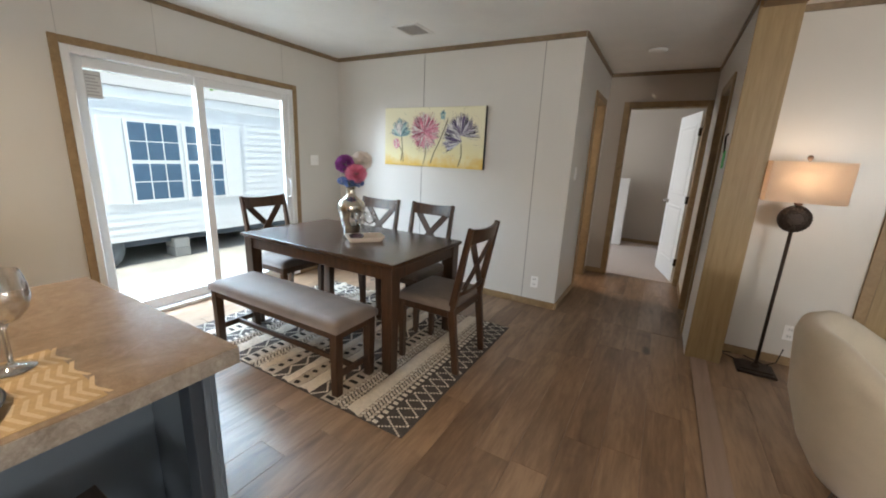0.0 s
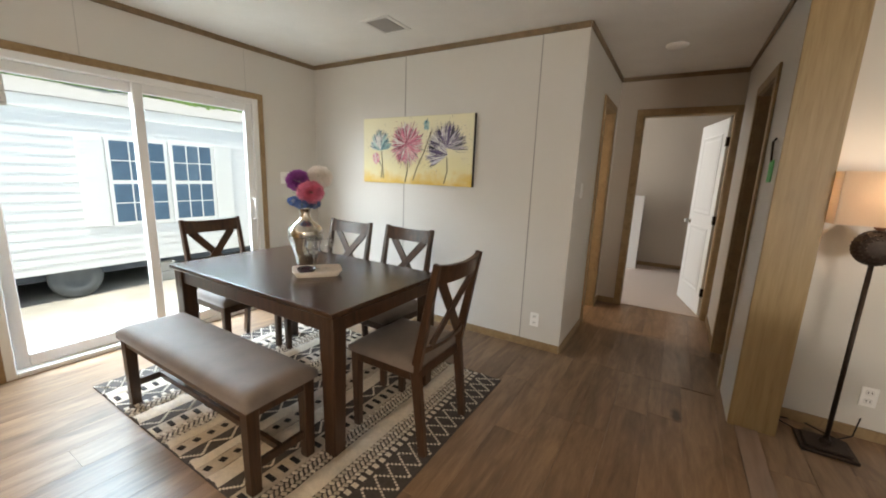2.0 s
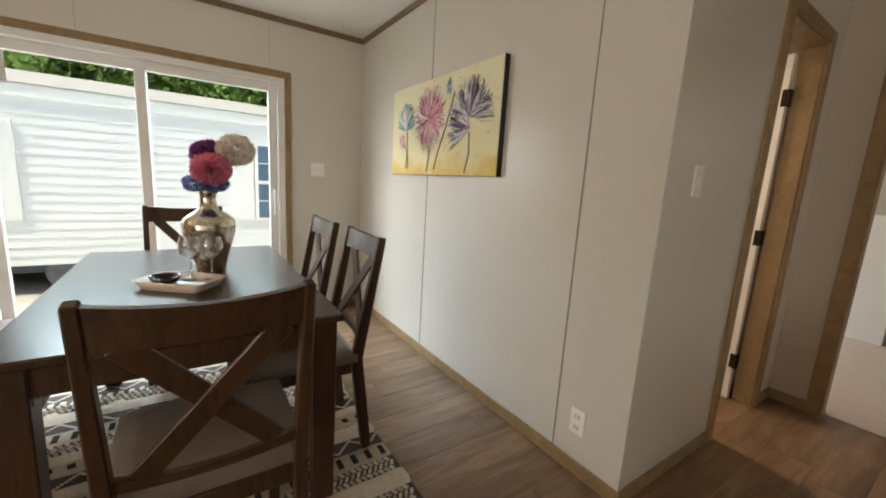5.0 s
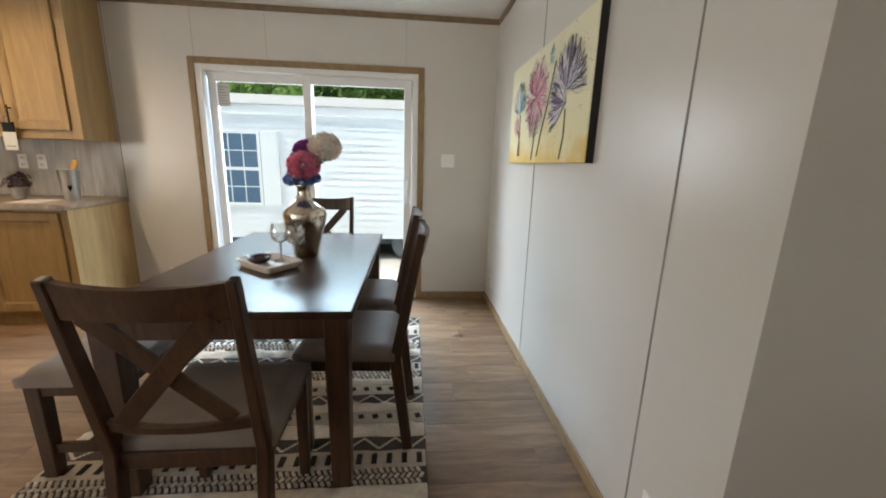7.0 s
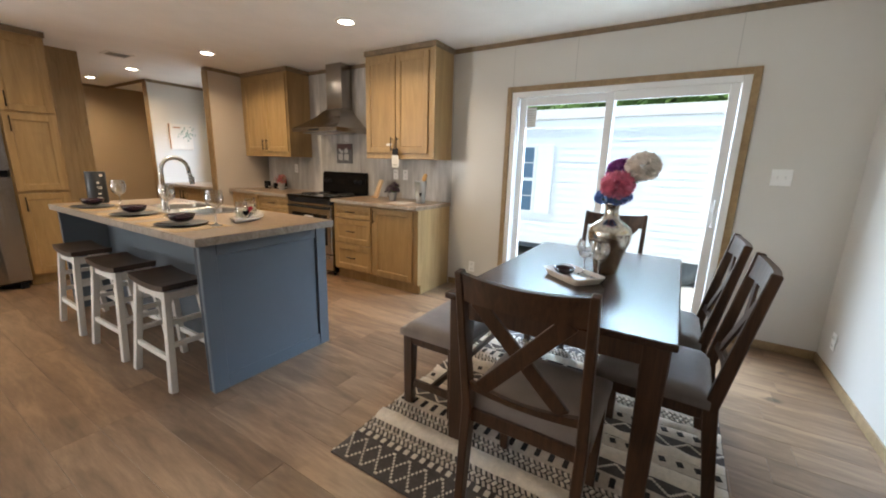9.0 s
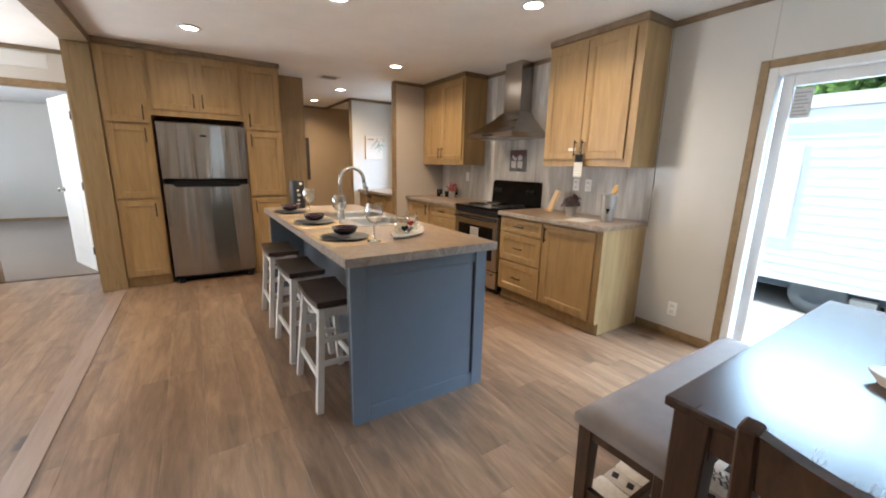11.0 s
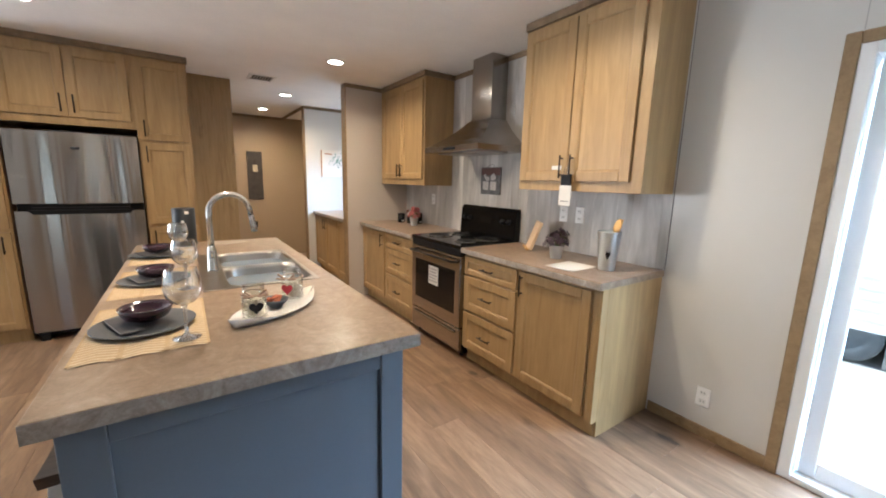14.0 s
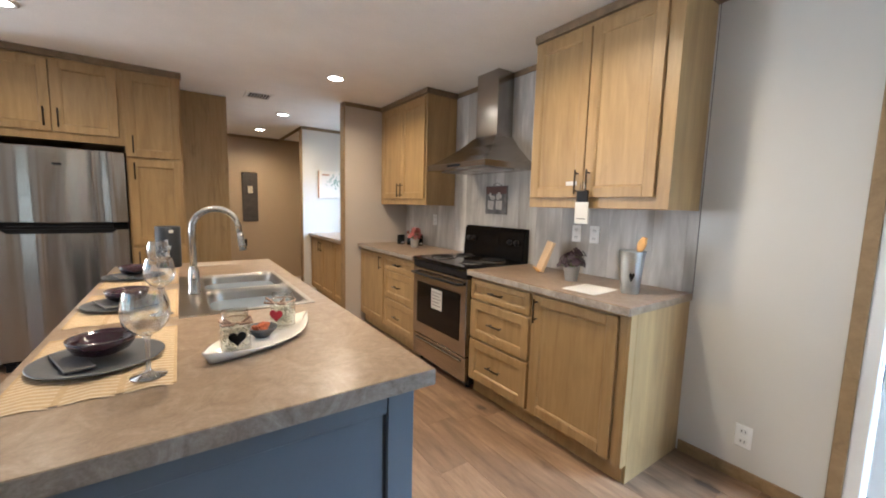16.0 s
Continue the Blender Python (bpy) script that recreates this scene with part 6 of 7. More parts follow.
# ---- stools ----
def stool(m):
    s = thing("bar_stool", "white-painted wooden stool with an espresso saddle seat at the island", "stool", "stools at the island", m)
    bm = bmesh.new()
    rows = []
    for i in range(13):
        u = -1 + 2 * i / 12
        z = 0.612 + 0.018 * u * u
        rows.append([bm.verts.new((-0.115, u * 0.22, z - 0.035)), bm.verts.new((0.115, u * 0.22, z - 0.035)), bm.verts.new((0.118, u * 0.225, z)), bm.verts.new((-0.118, u * 0.225, z))])
    for a, b2 in zip(rows, rows[1:]):
        for k in range(4):
            bm.faces.new((a[k], a[(k + 1) % 4], b2[(k + 1) % 4], b2[k]))
    bm.faces.new(rows[0][::-1])
    bm.faces.new(rows[-1])
    bmesh.ops.recalc_face_normals(bm, faces=bm.faces[:])
    part("seat", bm, STOOLSEAT, s, "dark espresso saddle seat")
    top, foot = [], []
    for sx in (-1, 1):
        for sy in (-1, 1):
            p, q = Vector((sx * 0.085, sy * 0.175, 0.582)), Vector((sx * 0.135, sy * 0.235, 0.0))
            part("leg", beam(p, q, 0.042, 0.036, (0, 1, 0), b=0.003), STOOLWHITE, s)

    def leg(sx, sy, z):
        k = 1 - z / 0.582
        return Vector((sx * (0.085 + 0.05 * k), sy * (0.175 + 0.06 * k), z))

    for sx in (-1, 1):
        part("rung", beam(leg(sx, -1, 0.19), leg(sx, 1, 0.19), 0.02, 0.034, (1, 0, 0), b=0.002), STOOLWHITE, s)
        part("apron", beam(leg(sx, -1, 0.552), leg(sx, 1, 0.552), 0.018, 0.05, (1, 0, 0), b=0.002), STOOLWHITE, s)
    for sy in (-1, 1):
        for z in (0.27, 0.40):
            part("rung", beam(leg(-1, sy, z), leg(1, sy, z), 0.018, 0.03, (0, 1, 0), b=0.002), STOOLWHITE, s)
        part("apron", beam(leg(-1, sy, 0.552), leg(1, sy, 0.552), 0.018, 0.05, (0, 1, 0), b=0.002), STOOLWHITE, s)
    return s


st = stool(pose(-0.735, 1.09, 0))
copy_thing(st, pose(-0.72, 0.455, 0, 0, 0, 1.5))
copy_thing(st, pose(-0.71, -0.235, 0, 0, 0, -1))

# ---- utility alcove ----
uc = thing("utility_cabinet", "light oak base cabinet with two doors in the utility alcove", "base cabinet")
part("carcass", box((XW, ALC_Y + 0.003, 0.105), (-2.665, END_Y - 0.105, 0.873)), CABINET, uc)
part("plinth", box((XW, ALC_Y + 0.003, 0.0), (-2.715, END_Y - 0.105, 0.1045)), CABINET, uc)
uf = kitchen_face(-2.665)
for k in range(3):
    a = ALC_Y + 0.02 + k * 0.5
    front(uc, uf, a, a + 0.49, 0.125, 0.855, "door", (a + 0.45 if k % 2 == 0 else a + 0.04, 0.76, True, 0.14))
worktop("worktop", (XW + 0.003, ALC_Y + 0.002, 0.874), (-2.62, END_Y - 0.102, 0.915), "beige laminate worktop in the utility alcove")

# ---- living room edge ----
LX, LY = 0.955, 4.37
lamp = thing("floor_lamp", "lit floor lamp with a rectangular linen shade and dark carved disc", "floor lamp", at=pose(LX, LY, 0))
IRON = plain("aged_bronze_iron", (0.045, 0.030, 0.022), 0.5, 0.5, 0.35, 30, relief=0.001)
bm = box((-0.115, -0.10, 0.0), (0.115, 0.10, 0.018), 0.004)
box((-0.095, -0.08, 0.018), (0.095, 0.08, 0.032), 0.006, bm=bm)
lathe([(0.03, 0.032), (0.028, 0.045), (0.014, 0.055), (0.012, 0.07), (0, 0.07)], 16, bm)
part("base", bm, IRON, lamp, "dark square stepped base")
part("pole", tube([(0, 0, 0.06), (0, 0, 1.03)], 0.011, 12), IRON, lamp, "", True)
disc = part("carved_disc", moved(lathe([(0, -0.032), (0.05, -0.030), (0.080, -0.018), (0.090, 0.0), (0.080, 0.018), (0.05, 0.030), (0, 0.032)], 32), pose(0, 0, 1.108, 90, 0, 0)), IRON, lamp, "dark carved round disc", True)
bm = bmesh.new()
for ring, n in ((0.083, 26), (0.064, 20), (0.044, 14)):
    for i in range(n):
        a = 2 * math.pi * i / n
        for s in (-1, 1):
            yy = s * (0.034 - 0.016 * (ring / 0.083) ** 3)
            bmesh.ops.create_icosphere(bm, subdivisions=1, radius=0.0058, matrix=Matrix.Translation((ring * math.cos(a), yy, 1.108 + ring * math.sin(a))))
tagged(part("beads", bm, IRON, disc), kind="stuff")
part("neck", lathe([(0.012, 1.195), (0.024, 1.205), (0.024, 1.215), (0.012, 1.225), (0.012, 1.26), (0, 1.26)], 16), plain("copper_wood", (0.22, 0.10, 0.055), 0.4), lamp, "", True)
m, nodes, links, bsdf = base_material("glowing_linen")
tr = nodes.new("ShaderNodeBsdfTranslucent")
tr.inputs["Color"].default_value = (0.85, 0.74, 0.62, 1)
mx = nodes.new("ShaderNodeMixShader")
mx.inputs[0].default_value = 0.5
links.new(bsdf.outputs[0], mx.inputs[1])
links.new(tr.outputs[0], mx.inputs[2])
links.new(mx.outputs[0], nodes["Material Output"].inputs["Surface"])
weave = grain_noise(nodes, links, (1, 1, 1), 300, 2)
rr = ramp(nodes, [(0.3, (0.74, 0.63, 0.52)), (0.7, (0.82, 0.72, 0.61))])
links.new(weave.outputs["Fac"], rr.inputs["Fac"])
links.new(rr.outputs["Color"], bsdf.inputs["Base Color"])
bsdf.inputs["Roughness"].default_value = 0.9
LINEN = m
bm = bmesh.new()
sx, sy, z0, z1 = 0.198, 0.115, 1.218, 1.472
for lo, hi in (((-sx, -sy, z0), (sx, -sy + 0.003, z1)), ((-sx, sy - 0.003, z0), (sx, sy, z1)), ((-sx, -sy + 0.003, z0), (-sx + 0.003, sy - 0.003, z1)), ((sx - 0.003, -sy + 0.003, z0), (sx, sy - 0.003, z1))):
    box(lo, hi, bm=bm)
part("shade", bm, LINEN, lamp, "rectangular cream linen shade")
part("spider", tube([(-sx + 0.003, 0, z1 - 0.01), (sx - 0.003, 0, z1 - 0.01)], 0.003, 6), IRON, lamp)
part("harp", tube([(0, 0, 1.255), (0.0, 0, 1.49)], 0.003, 6), IRON, lamp)
part("finial", lathe([(0, 1.48), (0.008, 1.482), (0.015, 1.492), (0.016, 1.502), (0.010, 1.512), (0, 1.515)], 14), plain("finial_wood", (0.20, 0.11, 0.06), 0.4), lamp, "small turned wooden finial", True)
part("bulb", lathe([(0, 1.29), (0.018, 1.295), (0.03, 1.33), (0.024, 1.36), (0, 1.37)], 14), glowing("lamp_bulb", (1.0, 0.78, 0.55), 6.0), lamp, "lit bulb", True)
ld = bpy.data.lights.new("floor_lamp_light", "POINT")
ld.energy, ld.color, ld.shadow_soft_size = LAMP_POWER, (1.0, 0.76, 0.54), 0.05
new("floor_lamp_light", ld).location = (LX, LY, 1.40)
cord = thing("lamp_cord", "black lamp cord running to the outlet", "cord")
part("cable", tube([(LX - 0.10, LY + 0.09, 0.014), (LX - 0.2, LY + 0.2, 0.006), (LX - 0.05, LY + 0.235, 0.006), (LX + 0.08, LY + 0.12, 0.006), (LX + 0.15, LY + 0.16, 0.03), (LX + 0.19, LY + 0.235, 0.12), (LX + 0.186, LY + 0.245, 0.225)], 0.004, 8), BLACKMATT, cord, "", True)
part("plug", box((LX + 0.170, LY + 0.225, 0.215), (LX + 0.20, LY + 0.2605, 0.245), 0.005), BLACKMATT, cord)

# barrel armchair, seen from behind
ac = thing("armchair", "cream upholstered barrel armchair with a curved back", "armchair", at=pose(1.20, 3.14, 0, 0, 0, -14))
bm = bmesh.new()
n = 30
rows = []
for i in range(n + 1):
    a = math.radians(62 + 236 * i / n)
    c, s = math.cos(a), math.sin(a)
    lift = 0.5 - 0.5 * math.cos(math.pi * min(1, max(0, (i / n if i / n < 0.5 else 1 - i / n) * 2.6)))
    h = 0.54 + 0.25 * lift
    ro, ri = 0.41, 0.31
    prof = [(ro - 0.15, 0.13), (ro - 0.075, 0.26), (ro - 0.012, 0.45), (ro + 0.018, h - 0.07), (ro + 0.006, h - 0.02), (ro - 0.03, h), (ri + 0.035, h - 0.005), (ri + 0.005, h - 0.05), (ri, 0.36), (ri - 0.07, 0.13)]
    rows.append([bm.verts.new((r * c, r * s, z)) for r, z in prof])
for a, b2 in zip(rows, rows[1:]):
    for k in range(9):
        bm.faces.new((a[k], b2[k], b2[k + 1], a[k + 1]))
    bm.faces.new((a[9], b2[9], b2[0], a[0]))
bm.faces.new(rows[0])
bm.faces.new(rows[-1][::-1])
bmesh.ops.recalc_face_normals(bm, faces=bm.faces[:])
part("curved_back", bm, BOUCLE, ac, "", True)
part("seat_cushion", lathe([(0, 0.20), (0.28, 0.20), (0.305, 0.24), (0.305, 0.40), (0.28, 0.44), (0, 0.455)], 30), BOUCLE, ac, "", True)
part("seat_base", lathe([(0, 0.115), (0.235, 0.115), (0.25, 0.14), (0.27, 0.2), (0, 0.2)], 30), BOUCLE, ac)
a = math.radians(262)
part("seam", tube([((0.41 - k) * math.cos(a), (0.41 - k) * math.sin(a), z) for k, z in ((0.147, 0.135), (0.073, 0.26), (0.035, 0.36), (0.01, 0.46))], 0.005, 6), plain("seam_piping", (0.34, 0.29, 0.22), 0.8), ac, "darker upholstery seam", True)
for a in (45, 135, 225, 315):
    x, y = 0.30 * math.cos(math.radians(a)), 0.30 * math.sin(math.radians(a))
    part("leg", beam((x * 0.75, y * 0.75, 0.125), (x * 0.95, y * 0.95, 0.0), 0.045, 0.045, taper=0.7), DARKWOOD, ac)

# key tag hanging in the hall
kt = thing("key_tag", "bright green key tag hanging by the doorway", "key tag")
part("tag", box((HALL_R - 0.006, 4.44, 1.41), (HALL_R - 0.002, 4.55, 1.53), 0.001), plain("green_plastic", (0.06, 0.55, 0.12), 0.5), kt)
part("hook", tube([(HALL_R - 0.001, 4.50, 1.65), (HALL_R - 0.014, 4.50, 1.63), (HALL_R - 0.006, 4.50, 1.52)], 0.006, 6), BRONZE, kt)

# ---- ceiling fittings ----
GREY = plain("dark_duct", (0.10, 0.10, 0.10), 0.8)


def vent(x0, x1, y0, y1, label):
    v = thing("ceiling_vent", label, "ceiling vent", "ceiling vents")
    bm = bmesh.new()
    for lo, hi in (((x0, y0), (x0 + 0.03, y1)), ((x1 - 0.03, y0), (x1, y1)), ((x0 + 0.03, y0), (x1 - 0.03, y0 + 0.03)), ((x0 + 0.03, y1 - 0.03), (x1 - 0.03, y1))):
        box((*lo, CEIL - 0.008), (*hi, CEIL), 0.002, bm=bm)
    part("frame", bm, WHITE, v)
    part("backing", box((x0 + 0.03, y0 + 0.03, CEIL - 0.0015), (x1 - 0.03, y1 - 0.03, CEIL)), GREY, v)
    n = 8
    for i in range(n):
        x = x0 + 0.036 + (x1 - x0 - 0.072) * i / (n - 1)
        part("slat", beam((x, y0 + 0.03, CEIL - 0.005), (x, y1 - 0.03, CEIL - 0.005), 0.006, 0.0015, (1, 0, 1.6)), WHITE, v)


vent(-2.04, -1.78, 3.93, 4.225, "white louvred ceiling vent over the dining table")
vent(-1.90, -1.64, -2.22, -1.96, "white louvred ceiling vent beyond the kitchen")
sm = thing("ceiling_disc", "flat round white ceiling fitting in the hall", "ceiling fitting", at=pose(-0.06, 5.40, CEIL))
part("disc", lathe([(0, -0.022), (0.06, -0.022), (0.075, -0.014), (0.082, 0), (0, 0)], 28), WHITE, sm, "", True)

# ---- things on the island ----
ITOP = 0.9152
MATWOVEN = plain("tan_woven_mat", (0.47, 0.34, 0.185), 0.8, vary=0.15, size=60, fine=300, relief=0.001)
MATPALE = plain("pale_woven_leaf", (0.58, 0.46, 0.30), 0.8, vary=0.08, size=60)


def placemat(y0, y1):
    p = thing("placemat", "tan placemat with a pale leaf pattern on the island", "placemat", "placemats on the island", pose(-0.865, (y0 + y1) / 2, ITOP))
    hy, hx = (y1 - y0) / 2, 0.158
    part("cloth", box((-hx, -hy, 0), (hx, hy, 0.002), 0.0008), MATWOVEN, p)
    bm = bmesh.new()
    for cx in (-0.105, 0.0, 0.105):
        for j in range(26):
            y = -hy + 0.012 + (2 * hy - 0.024) * j / 25
            for s in (-1, 1):
                poly([(cx, y, 0.0024), (cx + s * 0.046, y + 0.016, 0.0024), (cx + s * 0.046, y + 0.024, 0.0024), (cx, y + 0.009, 0.0024)][::s], bm)
    tagged(part("leaf_pattern", bm, MATPALE, p, "pale feathered leaf pattern"), kind="stuff")


for y0, y1 in ((0.82, 1.325), (0.16, 0.69), (-0.525, -0.005)):
    placemat(y0, y1)
LINENNAPKIN = plain("grey_napkin", (0.075, 0.073, 0.075), 0.8, vary=0.2, size=40)
for x, y in ((-0.855, 1.08), (-0.85, 0.425), (-0.825, -0.265)):
    pl = thing("dinner_plate", "dark slate-grey stoneware plate on a placemat", "plate", "plates on the island", pose(x, y, ITOP + 0.0026))
    part("dish", lathe([(0, 0), (0.09, 0), (0.10, 0.004), (0.138, 0.011), (0.140, 0.013), (0.136, 0.014), (0.098, 0.007), (0, 0.005)], 40), SLATEPLATE, pl, "", True)
    nk = thing("napkin", "folded dark grey napkin on the plate", "napkin", "napkins on the plates", pose(x + 0.05, y + 0.02, ITOP + 0.0160, 0, 0, 20))
    part("cloth", box((-0.03, -0.10, 0), (0.03, 0.08, 0.005), 0.002), LINENNAPKIN, nk)
    bowl(pose(x - 0.005, y - 0.01, ITOP + 0.0215), 0.074, PLUM, "glossy dark plum bowl on a grey plate", "bowls on the island")
for x, y in ((-0.967, 1.255), (-0.973, 0.64), (-0.943, -0.08)):
    wine_glass(pose(x, y, ITOP + 0.003), 1.12, "wine glasses on the island", "clear balloon wine glass on a placemat", 0.222)

# boat dish with jars
bd = thing("boat_dish", "white boat-shaped dish on the island", "dish", at=pose(-1.25, 1.115, ITOP, 0, 0, 40))
bm = bmesh.new()
L, B = 0.222, 0.098
rows = []
for i in range(21):
    u = -1 + 2 * i / 20
    w = max(0.006, B * (1 - abs(u) ** 2.2))
    lift = 0.020 * u * u
    rows.append([bm.verts.new(p) for p in ((u * L * 0.9, -w * 0.72, 0.001), (u * L, -w, 0.016 + lift), (u * L, -w + 0.004, 0.0165 + lift), (u * L * 0.88, -w * 0.55, 0.008 + lift * 0.3), (u * L * 0.88, w * 0.55, 0.008 + lift * 0.3), (u * L, w - 0.004, 0.0165 + lift), (u * L, w, 0.016 + lift), (u * L * 0.9, w * 0.72, 0.001))])
for a, b2 in zip(rows, rows[1:]):
    for k in range(8):
        bm.faces.new((a[k], b2[k], b2[(k + 1) % 8], a[(k + 1) % 8]))
bm.faces.new(rows[0])
bm.faces.new(rows[-1][::-1])
bmesh.ops.recalc_face_normals(bm, faces=bm.faces[:])
part("dish", bm, CERAMIC, bd, "", True)
JARGLASS = thin_glass("jar_glass", 0.5, (0.96, 0.97, 0.96))
SHRED = plain("cream_shred", (0.72, 0.66, 0.52), 0.9, vary=0.15, size=60)
TWINE = plain("jute_twine", (0.40, 0.27, 0.20), 0.9)
RED = plain("red_ornament", (0.45, 0.03, 0.05), 0.4)


def jar(m, charm, label):
    j = thing("glass_jar", label, "jar", "glass jars in the boat dish", m)
    part("glass", lathe([(0, 0), (0.036, 0), (0.040, 0.006), (0.040, 0.085), (0.034, 0.098), (0.034, 0.122), (0.032, 0.122), (0.032, 0.099), (0.037, 0.084), (0.037, 0.008), (0, 0.004)], 24), JARGLASS, j, "", True)
    bm = bmesh.new()
    r2 = random.Random(3)
    for _ in range(110):
        a, z = r2.uniform(0, 6.28), r2.uniform(0.010, 0.078)
        r = r2.uniform(0.008, 0.030)
        p = Vector((r * math.cos(a), r * math.sin(a), z))
        tube([p, p + Vector((r2.gauss(0, 0.006), r2.gauss(0, 0.006), 0.008)), p + Vector((r2.gauss(0, 0.008), r2.gauss(0, 0.008), 0.004))], 0.0032, 4, bm)
    tagged(part("filling", bm, SHRED, j, "cream shredded filling"), kind="stuff")
    bm = bmesh.new()
    pts = [(0.0405 * math.cos(a), 0.0405 * math.sin(a), 0.094) for a in [2 * math.pi * k / 20 for k in range(21)]]
    tube(pts, 0.0022, 6, bm)
    for s in (-1, 1):
        tube([(0.012 * s, 0.041, 0.094), (0.032 * s, 0.05, 0.112), (0.038 * s, 0.05, 0.094), (0.006 * s, 0.044, 0.092)], 0.0036, 6, bm)
    part("twine_bow", bm, TWINE, j, "jute twine bow")
    bm = bmesh.new()
    n = 26
    heart = []
    for k in range(n):
        t = 2 * math.pi * k / n
        heart.append((0.0014 * 16 * math.sin(t) ** 3, 0.0014 * (13 * math.cos(t) - 5 * math.cos(2 * t) - 2 * math.cos(3 * t) - math.cos(4 * t))))
    f = [bm.verts.new((x, 0.0425, 0.052 + z)) for x, z in heart]
    g = [bm.verts.new((x, 0.0455, 0.052 + z)) for x, z in heart]
    bm.faces.new(f)
    bm.faces.new(g[::-1])
    for k in range(n):
        bm.faces.new((f[k], f[(k + 1) % n], g[(k + 1) % n], g[k]))
    part("heart_charm", bm, charm, j, "hanging heart charm")


jar(pose(-1.162, 1.205, ITOP + 0.009, 0, 0, 0), BLACKMATT, "clear glass jar with a twine bow and black heart")
jar(pose(-1.325, 1.035, ITOP + 0.009, 0, 0, -40), RED, "clear glass jar with a twine bow and red charm")
bw = thing("bowl", "small dark bowl of orange potpourri on the boat dish", "bowl", at=pose(-1.247, 1.102, ITOP + 0.009))
part("dish", lathe([(0, 0), (0.022, 0), (0.024, 0.003), (0.044, 0.025), (0.046, 0.032), (0.043, 0.032), (0.036, 0.016), (0, 0.012)], 24), SLATEPLATE, bw, "", True)
bm = bmesh.new()
r2 = random.Random(9)
for _ in range(30):
    a, r = r2.uniform(0, 6.28), r2.uniform(0, 0.03)
    bmesh.ops.create_icosphere(bm, subdivisions=1, radius=r2.uniform(0.006, 0.010), matrix=Matrix.Translation((r * math.cos(a), r * math.sin(a), 0.028 + r2.uniform(0, 0.008))))
tagged(part("potpourri", bm, plain("orange_potpourri", (0.42, 0.10, 0.03), 0.7, vary=0.5, size=90), bw, "orange-red potpourri"), kind="stuff")

cn = thing("canister", "black cylindrical box with small white print on the island", "canister", at=pose(-0.975, -0.64, ITOP))
part("tube", lathe([(0, 0), (0.068, 0), (0.069, 0.002), (0.069, 0.262), (0.066, 0.265), (0, 0.265)], 32), plain("black_card", (0.018, 0.022, 0.028), 0.4), cn, "", True)
for a0, w, z, h in ((1.85, 0.35, 0.225, 0.02), (1.45, 0.22, 0.165, 0.016), (1.55, 0.5, 0.135, 0.006), (1.6, 0.42, 0.122, 0.006), (1.5, 0.3, 0.075, 0.012), (1.45, 0.5, 0.045, 0.005)):
    bm = bmesh.new()
    for k in range(4):
        a, b2 = a0 - w / 2 + w * k / 4, a0 - w / 2 + w * (k + 1) / 4
        poly([(0.0694 * math.cos(a), 0.0694 * math.sin(a), z), (0.0694 * math.cos(b2), 0.0694 * math.sin(b2), z), (0.0694 * math.cos(b2), 0.0694 * math.sin(b2), z + h), (0.0694 * math.cos(a), 0.0694 * math.sin(a), z + h)], bm)
    part("print_bar", bm, PAPER, cn, "small white print")
ps = thing("paper_sheet", "cream paper sheet lying on the island top", "paper", at=pose(-1.24, -0.64, ITOP, 0, 0, 10))
part("sheet", box((-0.13, -0.06, 0), (0.13, 0.06, 0.0012)), plain("cream_paper", (0.46, 0.40, 0.33), 0.6), ps)

# ---- things on the counters ----
bk = thing("utensil_bucket", "galvanised tapered bucket with a black heart on the worktop", "bucket", at=pose(-3.03, 1.318, ITOP))
GALV = plain("galvanised_steel", (0.52, 0.56, 0.58), 0.32, 0.85, 0.14, 14)
part("pail", lathe([(0, 0.003), (0.045, 0), (0.046, 0.003), (0.064, 0.222), (0.067, 0.225), (0.066, 0.23), (0.061, 0.226), (0.043, 0.006), (0, 0.006)], 32), GALV, bk, "", True)
part("rim", lathe([(0.065, 0.222), (0.068, 0.226), (0.065, 0.23), (0.062, 0.226), (0.065, 0.222)], 32), GALV, bk, "", True)
bm = bmesh.new()
poly([((0.0475 + 0.082 * z) * math.cos(a), (0.0475 + 0.082 * z) * math.sin(a), z) for a, z in ((0.55, 0.065), (0.85, 0.10), (0.78, 0.12), (0.62, 0.108), (0.45, 0.12), (0.35, 0.10))], bm)
part("heart", bm, BLACKMATT, bk, "black heart decal")
sp = thing("wooden_spoon", "pale wooden spoon standing in the bucket", "wooden spoon", at=pose(-3.03, 1.318, ITOP))
SPOON = plain("pale_beech", (0.62, 0.36, 0.12), 0.5, vary=0.1, size=30)
part("handle", tube([(-0.01, -0.02, 0.01), (0.0, 0.03, 0.20), (0.0, 0.036, 0.225)], 0.006, 8), SPOON, sp, "", True)
part("head", moved(lathe([(0, -0.012), (0.02, -0.010), (0.029, 0.0), (0.02, 0.006), (0, 0.004)], 20, None, (0, 0, 0), 0.85, 1.5), Matrix.Translation((0.0, 0.046, 0.265)) @ Matrix.Rotation(math.radians(78), 4, "Y") @ Matrix.Rotation(math.radians(78), 4, "Z")), SPOON, sp, "", True)
sp2 = thing("spatula", "pale wooden spatula standing in the bucket", "spatula", at=pose(-3.03, 1.318, ITOP))
part("blade", moved(box((-0.018, -0.003, 0.0), (0.018, 0.003, 0.30), 0.002), pose(-0.02, -0.02, 0.01, -14, 0, 10)), SPOON, sp2)


